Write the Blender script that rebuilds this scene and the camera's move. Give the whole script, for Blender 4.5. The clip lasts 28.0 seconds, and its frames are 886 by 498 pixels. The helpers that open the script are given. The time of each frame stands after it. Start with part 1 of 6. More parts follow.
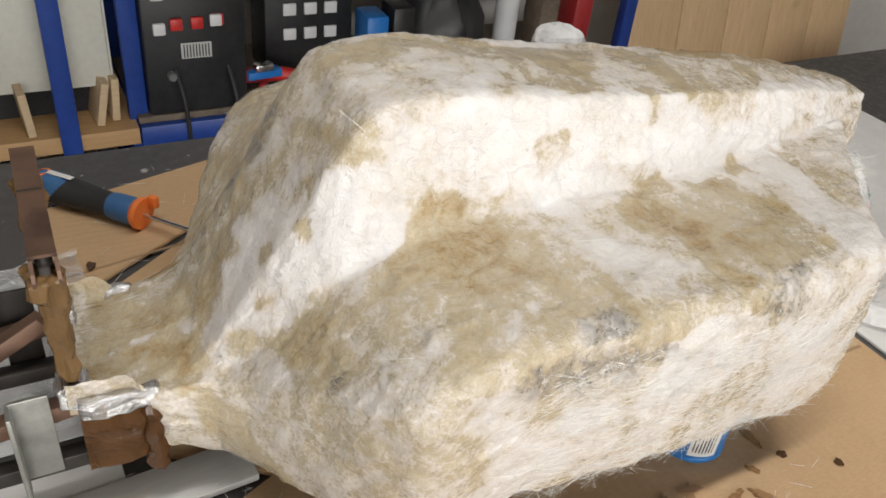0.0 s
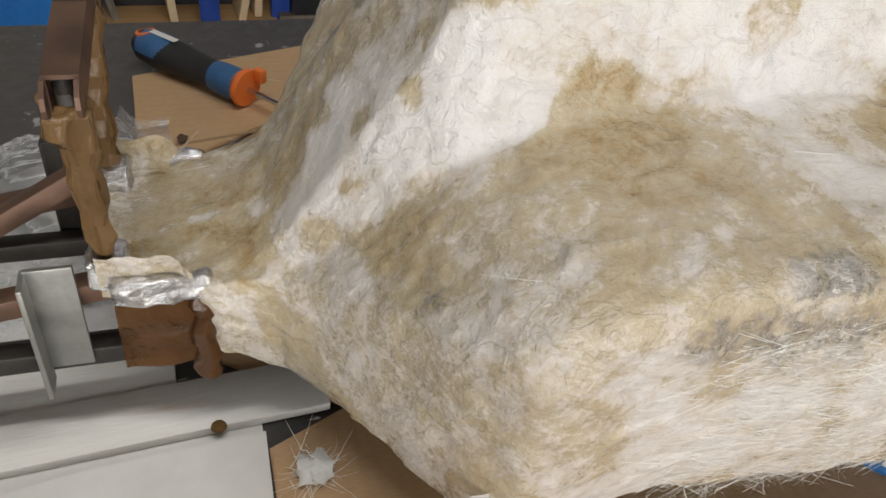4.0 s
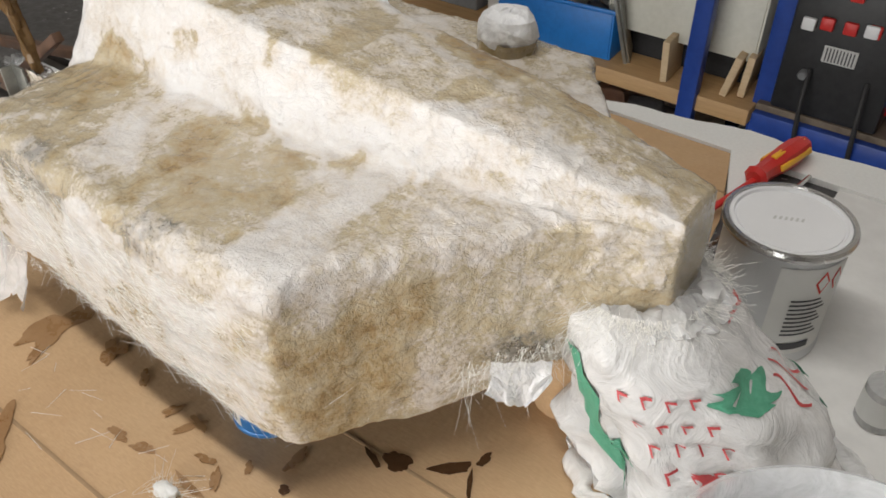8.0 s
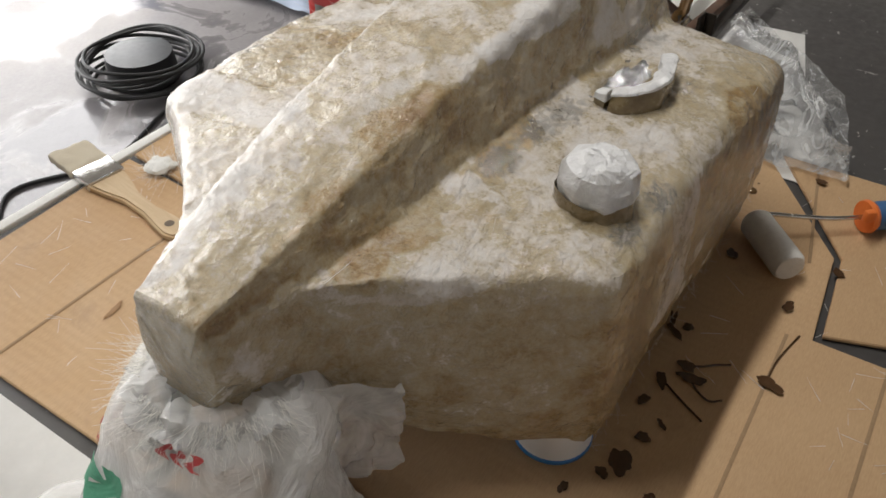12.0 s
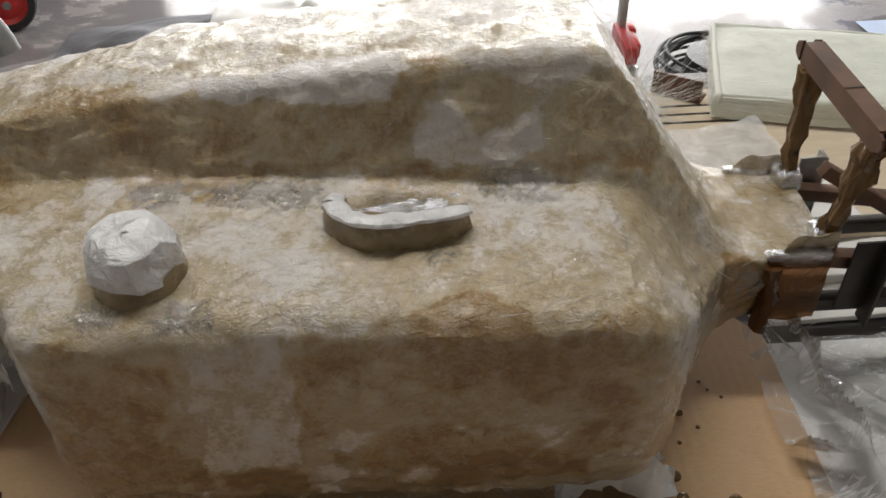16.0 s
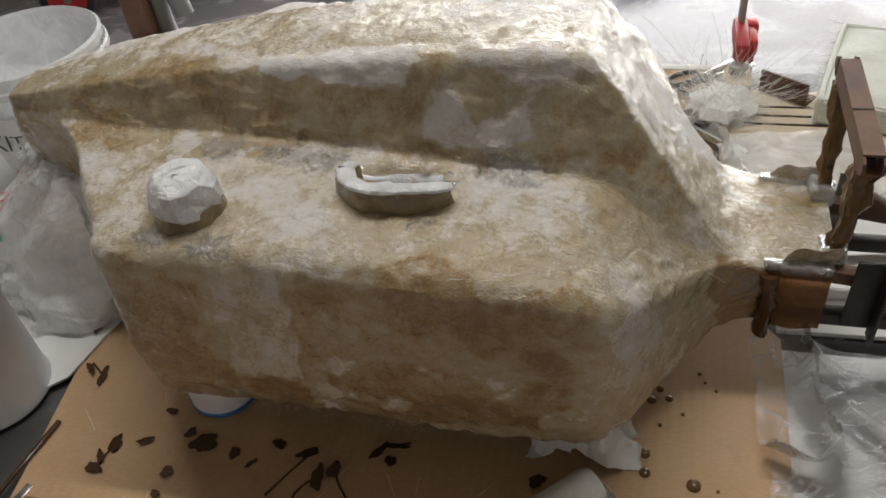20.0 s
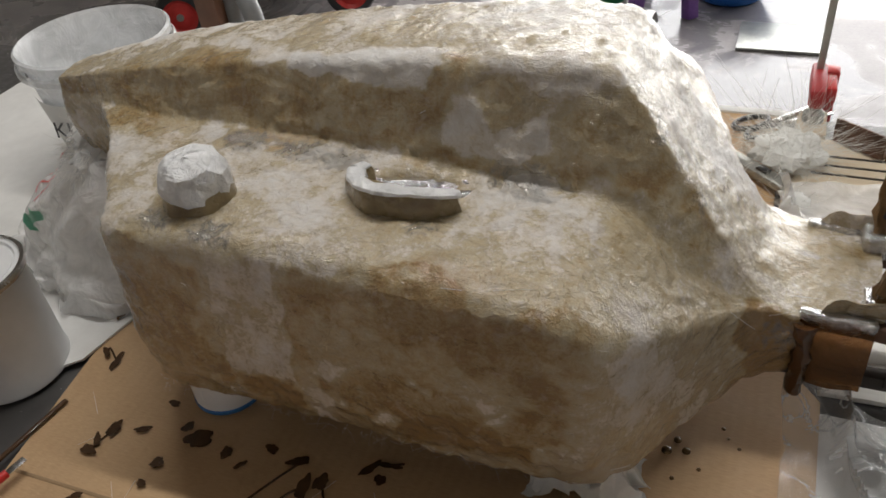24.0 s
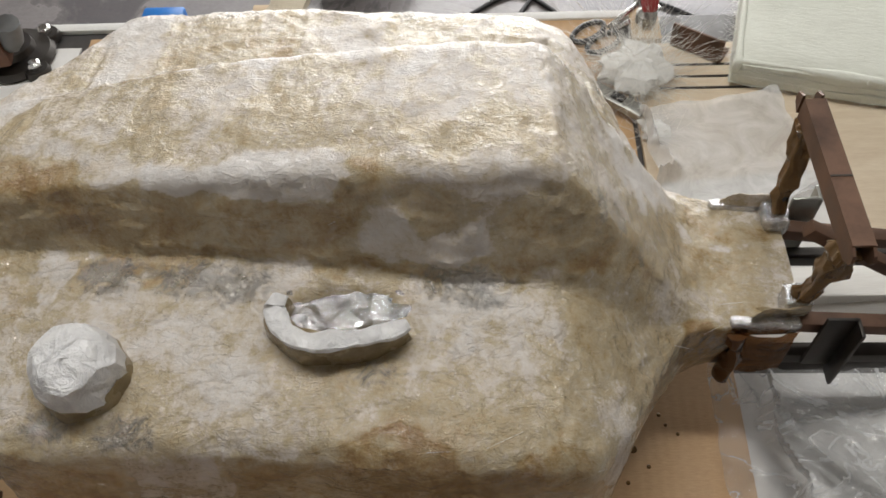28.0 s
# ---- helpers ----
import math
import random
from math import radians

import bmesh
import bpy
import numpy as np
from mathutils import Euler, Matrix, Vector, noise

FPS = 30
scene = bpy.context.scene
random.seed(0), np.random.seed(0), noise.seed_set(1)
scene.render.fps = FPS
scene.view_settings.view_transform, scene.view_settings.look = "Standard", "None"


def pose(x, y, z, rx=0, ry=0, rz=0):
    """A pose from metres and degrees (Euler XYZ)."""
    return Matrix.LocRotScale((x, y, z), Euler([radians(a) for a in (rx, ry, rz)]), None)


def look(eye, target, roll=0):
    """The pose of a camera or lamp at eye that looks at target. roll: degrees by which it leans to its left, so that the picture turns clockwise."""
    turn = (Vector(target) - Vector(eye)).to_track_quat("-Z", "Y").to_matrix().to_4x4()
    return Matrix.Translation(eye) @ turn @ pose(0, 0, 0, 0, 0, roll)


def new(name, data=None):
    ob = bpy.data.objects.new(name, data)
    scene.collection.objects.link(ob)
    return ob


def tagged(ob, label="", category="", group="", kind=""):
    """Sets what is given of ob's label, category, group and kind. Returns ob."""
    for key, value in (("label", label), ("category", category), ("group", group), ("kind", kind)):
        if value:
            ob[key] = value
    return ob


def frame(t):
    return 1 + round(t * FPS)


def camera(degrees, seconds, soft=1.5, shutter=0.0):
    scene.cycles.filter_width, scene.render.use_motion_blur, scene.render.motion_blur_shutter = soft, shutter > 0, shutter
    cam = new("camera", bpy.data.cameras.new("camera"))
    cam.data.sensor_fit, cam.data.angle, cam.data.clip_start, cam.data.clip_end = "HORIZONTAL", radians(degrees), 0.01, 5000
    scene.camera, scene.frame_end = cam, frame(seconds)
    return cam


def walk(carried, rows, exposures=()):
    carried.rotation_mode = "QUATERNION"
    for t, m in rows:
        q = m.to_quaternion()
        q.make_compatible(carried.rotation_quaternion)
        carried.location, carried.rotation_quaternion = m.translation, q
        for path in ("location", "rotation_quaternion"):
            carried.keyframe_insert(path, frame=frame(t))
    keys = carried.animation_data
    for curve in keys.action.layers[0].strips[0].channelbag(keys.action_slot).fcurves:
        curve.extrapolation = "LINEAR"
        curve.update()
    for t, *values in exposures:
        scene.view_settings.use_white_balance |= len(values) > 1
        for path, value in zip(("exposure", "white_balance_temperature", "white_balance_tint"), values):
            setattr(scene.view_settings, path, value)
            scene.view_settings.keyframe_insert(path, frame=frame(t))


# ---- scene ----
cam = camera(57.3, 28.0, soft=1.6, shutter=0.06)
PATH = [
    (0, (-0.303, -0.405, 0.452), (0.547, 1.001, -0.688), 6.9),
    (0.5, (-0.277, -0.353, 0.427), (0.47, 1.031, -0.809), 8.2),
    (1, (-0.261, -0.32, 0.406), (0.302, 1.07, -0.917), 8.8),
    (1.5, (-0.247, -0.295, 0.392), (0.109, 1.097, -0.999), 8.1),
    (2, (-0.23, -0.257, 0.376), (-0.068, 1.089, -1.094), 5.4),
    (2.5, (-0.222, -0.227, 0.359), (-0.115, 1.111, -1.124), 3.8),
    (4.5, (-0.27, -0.365, 0.367), (0.352, 1.072, -0.877), 8.0),
    (5, (-0.205, -0.387, 0.382), (0.225, 1.093, -0.893), 4.8),
    (5.5, (-0.099, -0.428, 0.404), (0.107, 1.098, -0.873), 2.8),
    (6, (-0.005, -0.452, 0.414), (0.034, 1.073, -0.878), 2.3),
    (6.5, (0.088, -0.436, 0.427), (-0.078, 1.066, -0.883), 2.2),
    (7, (0.193, -0.411, 0.429), (-0.194, 1.066, -0.863), 2.3),
    (7.5, (0.298, -0.386, 0.436), (-0.355, 1.018, -0.83), 0.5),
    (8, (0.431, -0.368, 0.464), (-0.521, 0.875, -0.78), -0.3),
    (8.5, (0.516, -0.322, 0.466), (-0.673, 0.693, -0.781), -0.0),
    (9, (0.565, -0.219, 0.467), (-0.795, 0.543, -0.786), -0.2),
    (9.5, (0.596, -0.126, 0.469), (-0.892, 0.35, -0.78), -0.1),
    (10, (0.633, -0.032, 0.476), (-0.933, 0.187, -0.749), 0.8),
    (10.5, (0.613, 0.029, 0.48), (-0.945, 0.025, -0.774), 1.8),
    (11, (0.561, 0.1, 0.487), (-0.94, -0.13, -0.814), 1.9),
    (11.5, (0.525, 0.183, 0.484), (-0.894, -0.355, -0.818), 0.8),
    (13.5, (0.268, 0.429, 0.492), (-0.253, -0.883, -0.925), -1.0),
    (14, (0.187, 0.445, 0.49), (-0.084, -0.928, -0.939), -3.5),
    (14.5, (0.094, 0.487, 0.498), (0.044, -0.955, -0.887), -4.1),
    (15, (0.023, 0.522, 0.502), (0.057, -0.966, -0.834), -3.5),
    (15.5, (-0.015, 0.51, 0.487), (0.008, -0.992, -0.833), -3.1),
    (16, (-0.04, 0.449, 0.473), (-0.069, -1.065, -0.833), -2.3),
    (16.5, (-0.066, 0.432, 0.468), (0.023, -1.045, -0.877), -2.4),
    (17, (-0.151, 0.453, 0.474), (0.125, -1.007, -0.865), -4.2),
    (17.5, (-0.223, 0.46, 0.481), (0.192, -0.991, -0.831), -6.8),
    (18, (-0.243, 0.459, 0.481), (0.234, -0.98, -0.823), -8.9),
    (18.5, (-0.225, 0.468, 0.492), (0.26, -0.958, -0.825), -9.0),
    (19, (-0.211, 0.479, 0.504), (0.27, -0.94, -0.82), -8.7),
    (19.5, (-0.191, 0.49, 0.509), (0.282, -0.925, -0.822), -8.3),
    (20, (-0.178, 0.492, 0.515), (0.29, -0.921, -0.821), -8.0),
    (20.5, (-0.17, 0.493, 0.516), (0.29, -0.926, -0.816), -7.5),
    (21, (-0.167, 0.49, 0.516), (0.298, -0.952, -0.791), -6.1),
    (21.5, (-0.178, 0.483, 0.509), (0.353, -0.972, -0.756), -6.8),
    (23.5, (-0.212, 0.463, 0.487), (0.472, -0.948, -0.754), -7.3),
    (24, (-0.222, 0.473, 0.479), (0.458, -0.945, -0.756), -7.0),
    (24.5, (-0.245, 0.479, 0.475), (0.451, -0.949, -0.741), -7.2),
    (25, (-0.25, 0.478, 0.476), (0.445, -0.951, -0.738), -7.4),
    (25.5, (-0.247, 0.476, 0.48), (0.421, -0.939, -0.766), -10.1),
    (26, (-0.238, 0.463, 0.495), (0.314, -0.895, -0.866), -10.2),
    (26.5, (-0.209, 0.42, 0.519), (0.152, -0.867, -0.969), -8.0),
    (27, (-0.174, 0.369, 0.548), (0.014, -0.827, -1.044), -5.6),
    (27.5, (-0.13, 0.344, 0.571), (-0.001, -0.802, -1.063), -5.0),
    (28, (-0.105, 0.322, 0.58), (0.007, -0.829, -1.051), -5.1),
]
EXPOSURES = [(0.0, 0.05), (2.5, -0.22), (5.0, -0.25), (7.0, -0.38), (8.0, 0.0), (9.0, 0.06), (10.0, 0.15), (11.0, 0.08), (14.0, 0.12), (15.5, 0.04), (18.0, -0.02), (25.0, -0.02), (28.0, 0.04)]
walk(cam, [(t, look(eye, target, roll)) for t, eye, target, roll in PATH], EXPOSURES)

# ---- world and light ----
FLOOR = -0.90
SUN_ELEV, SUN_AZ = 70.0, 200.0
world = bpy.data.worlds.new("sky")
scene.world = world
world.use_nodes = True
wn = world.node_tree.nodes
sky = wn.new("ShaderNodeTexSky")
sky.sky_type, sky.sun_disc = "NISHITA", False
sky.sun_elevation, sky.sun_rotation = radians(SUN_ELEV), radians(SUN_AZ)
world.node_tree.links.new(sky.outputs[0], wn["Background"].inputs[0])
wn["Background"].inputs[1].default_value = 0.12

sun = new("sun", bpy.data.lights.new("sun", "SUN"))
sun.data.energy, sun.data.angle, sun.data.color = 4.0, radians(0.5), (1.0, 0.95, 0.86)
az, el = radians(SUN_AZ), radians(SUN_ELEV)
sun_from = Vector((math.sin(az) * math.cos(el), math.cos(az) * math.cos(el), math.sin(el)))
sun.matrix_world = look(sun_from * 20, (0, 0, 0))

# daylight of the open garage door
door_light = new("door_daylight", bpy.data.lights.new("door_daylight", "AREA"))
door_light.data.shape, door_light.data.size, door_light.data.size_y = "RECTANGLE", 3.4, 2.1
door_light.data.energy, door_light.data.color = 128.0, (1.0, 0.97, 0.93)
door_light.matrix_world = look((-0.35, -3.35, 0.30), (-0.2, 0.0, 0.10))
# the strip light over the bench
strip_light = new("strip_light", bpy.data.lights.new("strip_light", "AREA"))
strip_light.data.shape, strip_light.data.size, strip_light.data.size_y = "RECTANGLE", 1.3, 0.045
strip_light.data.energy, strip_light.data.color = 14.5, (1.0, 0.98, 0.94)
strip_light.matrix_world = look((0.0, -0.32, 1.52), (0.0, -0.10, 0))

# ---- materials ----
class Net:
    """A small helper for node materials."""

    def __init__(self, name):
        self.mat = bpy.data.materials.new(name)
        self.mat.use_nodes = True
        self.tree = self.mat.node_tree
        self.bsdf = self.tree.nodes["Principled BSDF"]
        self.where = self.tree.nodes.new("ShaderNodeTexCoord")

    def node(self, kind, **values):
        made = self.tree.nodes.new("ShaderNode" + kind)
        for key, value in values.items():
            made.inputs[key.replace("_", " ")].default_value = value
        return made

    def link(self, a, b):
        self.tree.links.new(a, b)

    def spot(self, scale=(1, 1, 1), turn=(0, 0, 0), space="Object"):
        m = self.node("Mapping")
        m.inputs["Scale"].default_value, m.inputs["Rotation"].default_value = scale, turn
        self.link(self.where.outputs[space], m.inputs["Vector"])
        return m.outputs[0]

    def noise(self, scale, detail=5.0, rough=0.6, stretch=None, warp=0.0, turn=(0, 0, 0)):
        n = self.node("TexNoise", Scale=scale, Detail=detail, Roughness=rough, Distortion=warp)
        self.link(self.spot(stretch or (1, 1, 1), turn), n.inputs["Vector"])
        return n.outputs["Fac"]

    def ramp(self, fac, *stops):
        r = self.node("ValToRGB")
        el = r.color_ramp.elements
        while len(el) < len(stops):
            el.new(0.5)
        for e, (at, c) in zip(el, stops):
            e.position = at
            e.color = (*c, 1) if isinstance(c, tuple) else (c, c, c, 1)
        self.link(fac, r.inputs[0])
        return r.outputs[0]

    def math(self, op, a, b):
        n = self.node("Math")
        n.operation = op
        for i, v in enumerate((a, b)):
            if isinstance(v, (int, float)):
                n.inputs[i].default_value = v
            else:
                self.link(v, n.inputs[i])
        return n.outputs[0]

    def mix(self, fac, a, b, blend="MIX"):
        n = self.node("Mix")
        n.data_type, n.blend_type = "RGBA", blend
        for sock, v in ((n.inputs[0], fac), (n.inputs[6], a), (n.inputs[7], b)):
            if isinstance(v, (int, float)):
                sock.default_value = v
            elif isinstance(v, tuple):
                sock.default_value = (*v, 1)
            else:
                self.link(v, sock)
        return n.outputs[2]

    def base(self, v):
        self.link(v, self.bsdf.inputs["Base Color"])

    def rough(self, v):
        self.link(v, self.bsdf.inputs["Roughness"])

    def bump(self, height, depth=0.001, strength=1.0, below=None):
        b = self.node("Bump", Strength=strength, Distance=depth)
        self.link(height, b.inputs["Height"])
        if below:
            self.link(below, b.inputs["Normal"])
        self.link(b.outputs[0], self.bsdf.inputs["Normal"])
        return b.outputs[0]

    def put(self, **values):
        for key, value in values.items():
            self.bsdf.inputs[key.replace("_", " ")].default_value = value
        return self


def surface(name, dark, light, rough=(0.5, 0.7), grain=60.0, stretch=None, metal=0.0, relief=0.0005, big=6.0, coat=0.0):
    """A painted, plastic, wood or metal surface with variation at two scales."""
    n = Net(name)
    fine, wide = n.noise(grain, 6, 0.65, stretch), n.noise(big, 3, 0.55)
    both = n.math("ADD", n.math("MULTIPLY", fine, 0.6), n.math("MULTIPLY", wide, 0.4))
    n.base(n.ramp(both, (0.3, dark), (0.7, light)))
    n.rough(n.ramp(fine, (0.3, rough[0]), (0.7, rough[1])))
    n.bump(fine, relief, 0.6)
    n.put(Metallic=metal, Coat_Weight=coat, Coat_Roughness=0.15)
    return n.mat


def glass_fibre():
    """Glass mat in polyester resin: fibrous and cream where dry, olive to amber and glossy where soaked; the level also
    holds painted light and shade.
    """
    n = Net("glass_fibre_laminate")
    attr, bare = n.node("Attribute"), n.node("Attribute")
    attr.attribute_name, bare.attribute_name = "dry_lit", "foil"
    wide, mid, fine = n.noise(22, 6, 0.62, warp=0.5), n.noise(75, 8, 0.68, warp=0.9), n.noise(330, 5, 0.7, warp=0.4)
    thread = n.noise(190, 4, 0.6, (0.6, 9.0, 7.0), 0.25, (0.15, 0.12, 0.2))
    cross = n.noise(190, 4, 0.6, (0.8, 8.0, 8.0), 0.25, (0.2, -0.25, -0.3))
    strands = n.math("MAXIMUM", thread, cross)
    level = n.math("ADD", attr.outputs["Fac"], n.math("MULTIPLY", n.math("SUBTRACT", wide, 0.5), 0.44))
    level = n.math("ADD", level, n.math("MULTIPLY", n.math("SUBTRACT", mid, 0.5), 0.55))
    level = n.math("ADD", level, n.math("MULTIPLY", n.math("SUBTRACT", fine, 0.5), 0.42))
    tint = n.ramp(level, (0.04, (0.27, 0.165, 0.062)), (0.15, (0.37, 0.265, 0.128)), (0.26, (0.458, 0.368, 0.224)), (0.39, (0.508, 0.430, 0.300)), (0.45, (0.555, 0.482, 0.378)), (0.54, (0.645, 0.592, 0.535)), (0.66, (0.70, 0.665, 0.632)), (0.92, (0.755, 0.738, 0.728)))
    amber = n.noise(26, 6, 0.65, warp=0.6)
    tint = n.mix(n.ramp(amber, (0.56, 0.0), (0.70, 0.28)), tint, (0.51, 0.365, 0.205))
    pale = n.noise(48, 7, 0.7, warp=1.0)
    tint = n.mix(n.ramp(pale, (0.56, 0.0), (0.66, 0.24)), tint, (0.68, 0.625, 0.55))
    soaked = n.ramp(level, (0.40, 1.0), (0.53, 0.0))
    fibre_light = n.ramp(strands, (0.62, 0.0), (0.74, 0.16))
    tint = n.mix(fibre_light, tint, (0.78, 0.765, 0.75))
    grit = n.noise(210, 4, 0.6)
    tint = n.mix(n.ramp(grit, (0.67, 0.0), (0.74, 0.40)), tint, (0.27, 0.195, 0.12))
    crack = n.ramp(n.noise(30, 4, 0.6, (1.0, 1.5, 1.4), 0.8), (0.492, 0.0), (0.4995, 0.30), (0.5005, 0.30), (0.508, 0.0))
    tint = n.mix(n.math("MULTIPLY", crack, n.ramp(n.noise(17, 3), (0.52, 0.0), (0.62, 1.0))), tint, (0.20, 0.145, 0.09))
    patchy = n.ramp(n.math("MULTIPLY", bare.outputs["Fac"], n.math("ADD", n.math("MULTIPLY", n.noise(85, 6, 0.7, warp=1.0), 3.0), -0.85)), (0.27, 0.0), (0.66, 0.66))
    n.base(n.mix(patchy, tint, (0.46, 0.45, 0.43)))
    n.link(patchy, n.bsdf.inputs["Metallic"])
    n.rough(n.ramp(n.math("ADD", soaked, n.math("MULTIPLY", n.math("SUBTRACT", mid, 0.5), 1.2)), (0.1, 0.50), (0.9, 0.18)))
    crumple, leather = n.noise(120, 3, 0.55, (1.0, 1.1, 1.1), 0.3), n.noise(400, 4, 0.62, (1.0, 1.3, 1.2), 0.5)
    crease = n.ramp(n.noise(52, 5, 0.6, (1.0, 1.8, 1.6), 0.7), (0.47, 0.0), (0.497, 1.0), (0.503, 1.0), (0.53, 0.0))
    h = n.math("ADD", n.math("MULTIPLY", strands, 0.08), n.math("MULTIPLY", crumple, 0.6))
    h = n.math("ADD", h, n.math("MULTIPLY", mid, 0.55))
    h = n.math("ADD", h, n.math("MULTIPLY", leather, 0.34))
    h = n.math("ADD", h, n.math("MULTIPLY", crease, 0.14))
    h = n.math("ADD", h, n.math("MULTIPLY", n.math("MULTIPLY", patchy, crumple), 1.5))
    n.bump(h, 0.0022, 0.95)
    ripple = n.node("Bump", Strength=0.9, Distance=0.0024)
    n.link(n.math("ADD", n.math("ADD", n.noise(200, 3, 0.55, (1.0, 1.5, 1.4), 0.6), n.math("MULTIPLY", leather, 0.22)), n.math("MULTIPLY", mid, 0.5)), ripple.inputs["Height"])
    n.link(ripple.outputs[0], n.bsdf.inputs["Coat Normal"])
    n.link(n.ramp(soaked, (0.0, 0.45), (1.0, 1.0)), n.bsdf.inputs["Coat Weight"])
    n.put(Coat_Roughness=0.075, Coat_IOR=1.6, IOR=1.5)
    return n.mat


def foil(name="aluminium_foil", tone=0.78, rough=0.24):
    n = Net(name)
    facets = n.node("TexVoronoi", Scale=70.0)
    n.link(n.spot(), facets.inputs["Vector"])
    crease = n.noise(90, 5, 0.7, warp=1.0)
    n.base(n.ramp(crease, (0.3, (tone * 0.8, tone * 0.8, tone * 0.82)), (0.7, (tone, tone, tone))))
    n.bump(n.math("ADD", facets.outputs["Distance"], crease), 0.006, 0.7)
    n.put(Metallic=1.0, Roughness=rough)
    return n.mat


def cardboard(name="brown_cardboard", turn=0.0):
    n = Net(name)
    flute = n.node("TexWave", Scale=38.0, Distortion=0.6, Detail=1.0)
    n.link(n.spot((1, 1, 1), (0, 0, turn)), flute.inputs["Vector"])
    wide, fine, dirt = n.noise(5, 4, 0.6), n.noise(180, 4, 0.6, (1, 6, 1)), n.noise(16, 5, 0.65, warp=0.5)
    tone = n.ramp(n.math("ADD", n.math("MULTIPLY", wide, 0.5), n.math("MULTIPLY", fine, 0.5)), (0.3, (0.47, 0.298, 0.158)), (0.7, (0.62, 0.42, 0.238)))
    tone = n.mix(n.ramp(dirt, (0.60, 0.0), (0.78, 0.45)), tone, (0.24, 0.14, 0.065))
    n.base(tone)
    n.bump(n.math("ADD", n.math("MULTIPLY", flute.outputs["Fac"], 0.5), fine), 0.0006, 0.5)
    n.rough(n.ramp(dirt, (0.4, 0.75), (0.75, 0.45)))
    return n.mat


def film(name, tint=(0.86, 0.88, 0.9), clear=0.72, rough=0.12, relief=0.004):
    """Thin polythene: partly see-through, glossy, wrinkled."""
    n = Net(name)
    see = n.node("BsdfTransparent")
    see.inputs[0].default_value = (*tint, 1)
    blend = n.node("MixShader")
    wrinkle = n.noise(30, 5, 0.65, warp=1.2)
    n.link(n.ramp(wrinkle, (0.25, min(clear + 0.12, 1.0)), (0.75, max(clear - 0.22, 0.0))), blend.inputs[0])
    n.link(n.bsdf.outputs[0], blend.inputs[1])
    n.link(see.outputs[0], blend.inputs[2])
    n.link(blend.outputs[0], n.tree.nodes["Material Output"].inputs[0])
    n.put(Base_Color=(*tint, 1), Roughness=rough)
    n.bump(wrinkle, relief, 0.8)
    return n.mat


def clear_film(name):
    """Clear polythene: see-through, with the sharp gloss of a thin sheet; white creases paint its glare."""
    n = Net(name)
    see, shine, glare_mix = n.node("BsdfTransparent"), n.node("BsdfGlossy"), n.node("MixShader")
    see.inputs[0].default_value = (0.96, 0.962, 0.965, 1)
    shine.inputs["Roughness"].default_value = 0.10
    edge, blend = n.node("Fresnel", IOR=1.8), n.node("MixShader")
    b = n.node("Bump", Strength=0.9, Distance=0.014)
    n.link(n.noise(26, 4, 0.55, warp=1.6), b.inputs["Height"])
    n.link(b.outputs[0], shine.inputs["Normal"])
    n.link(edge.outputs[0], blend.inputs[0])
    n.link(see.outputs[0], blend.inputs[1])
    n.link(shine.outputs[0], blend.inputs[2])
    # white share and bright folds stand for daylight glaring off the sheet
    folds = n.noise(13, 5, 0.62, (1.0, 1.7, 1.0), 1.4)
    n.link(n.ramp(folds, (0.42, 0.12), (0.485, 0.22), (0.5, 0.62), (0.515, 0.22), (0.62, 0.14)), glare_mix.inputs[0])
    n.link(blend.outputs[0], glare_mix.inputs[1])
    n.link(n.bsdf.outputs[0], glare_mix.inputs[2])
    n.link(glare_mix.outputs[0], n.tree.nodes["Material Output"].inputs[0])
    n.put(Base_Color=(0.80, 0.81, 0.82, 1), Roughness=0.25)
    return n.mat


def timber(name, dark, light, along=(1, 12, 12), rough=(0.5, 0.7), knots=True):
    n = Net(name)
    ring, fine = n.noise(7, 4, 0.6, along, 0.8), n.noise(60, 4, 0.6, along)
    tone = n.ramp(n.math("ADD", n.math("MULTIPLY", ring, 0.6), n.math("MULTIPLY", fine, 0.4)), (0.3, dark), (0.7, light))
    if knots:
        spots = n.noise(5, 1, 0.4)
        tone = n.mix(n.ramp(spots, (0.70, 0.0), (0.76, 0.6)), tone, tuple(c * 0.4 for c in dark))
    n.base(tone)
    n.rough(n.ramp(fine, (0.3, rough[0]), (0.7, rough[1])))
    n.bump(fine, 0.0006, 0.5)
    return n.mat


def bench_paint():
    """Dark grey painted steel top, scuffed, with spilled white paint."""
    n = Net("grey_bench_paint")
    wide, fine = n.noise(4, 5, 0.6), n.noise(80, 5, 0.6)
    spill = n.noise(22, 4, 0.55, (1, 1, 1), 0.4)
    dots = n.noise(75, 3, 0.5, (1, 2.2, 1), 0.3)
    tone = n.ramp(n.math("ADD", n.math("MULTIPLY", wide, 0.6), n.math("MULTIPLY", fine, 0.4)), (0.3, (0.046, 0.043, 0.043)), (0.7, (0.10, 0.095, 0.092)))
    tone = n.mix(n.ramp(spill, (0.69, 0.0), (0.72, 0.8)), tone, (0.55, 0.54, 0.52))
    tone = n.mix(n.ramp(dots, (0.70, 0.0), (0.73, 0.9)), tone, (0.62, 0.61, 0.58))
    n.base(tone)
    n.rough(n.ramp(fine, (0.3, 0.35), (0.7, 0.6)))
    n.bump(fine, 0.0005, 0.5)
    return n.mat


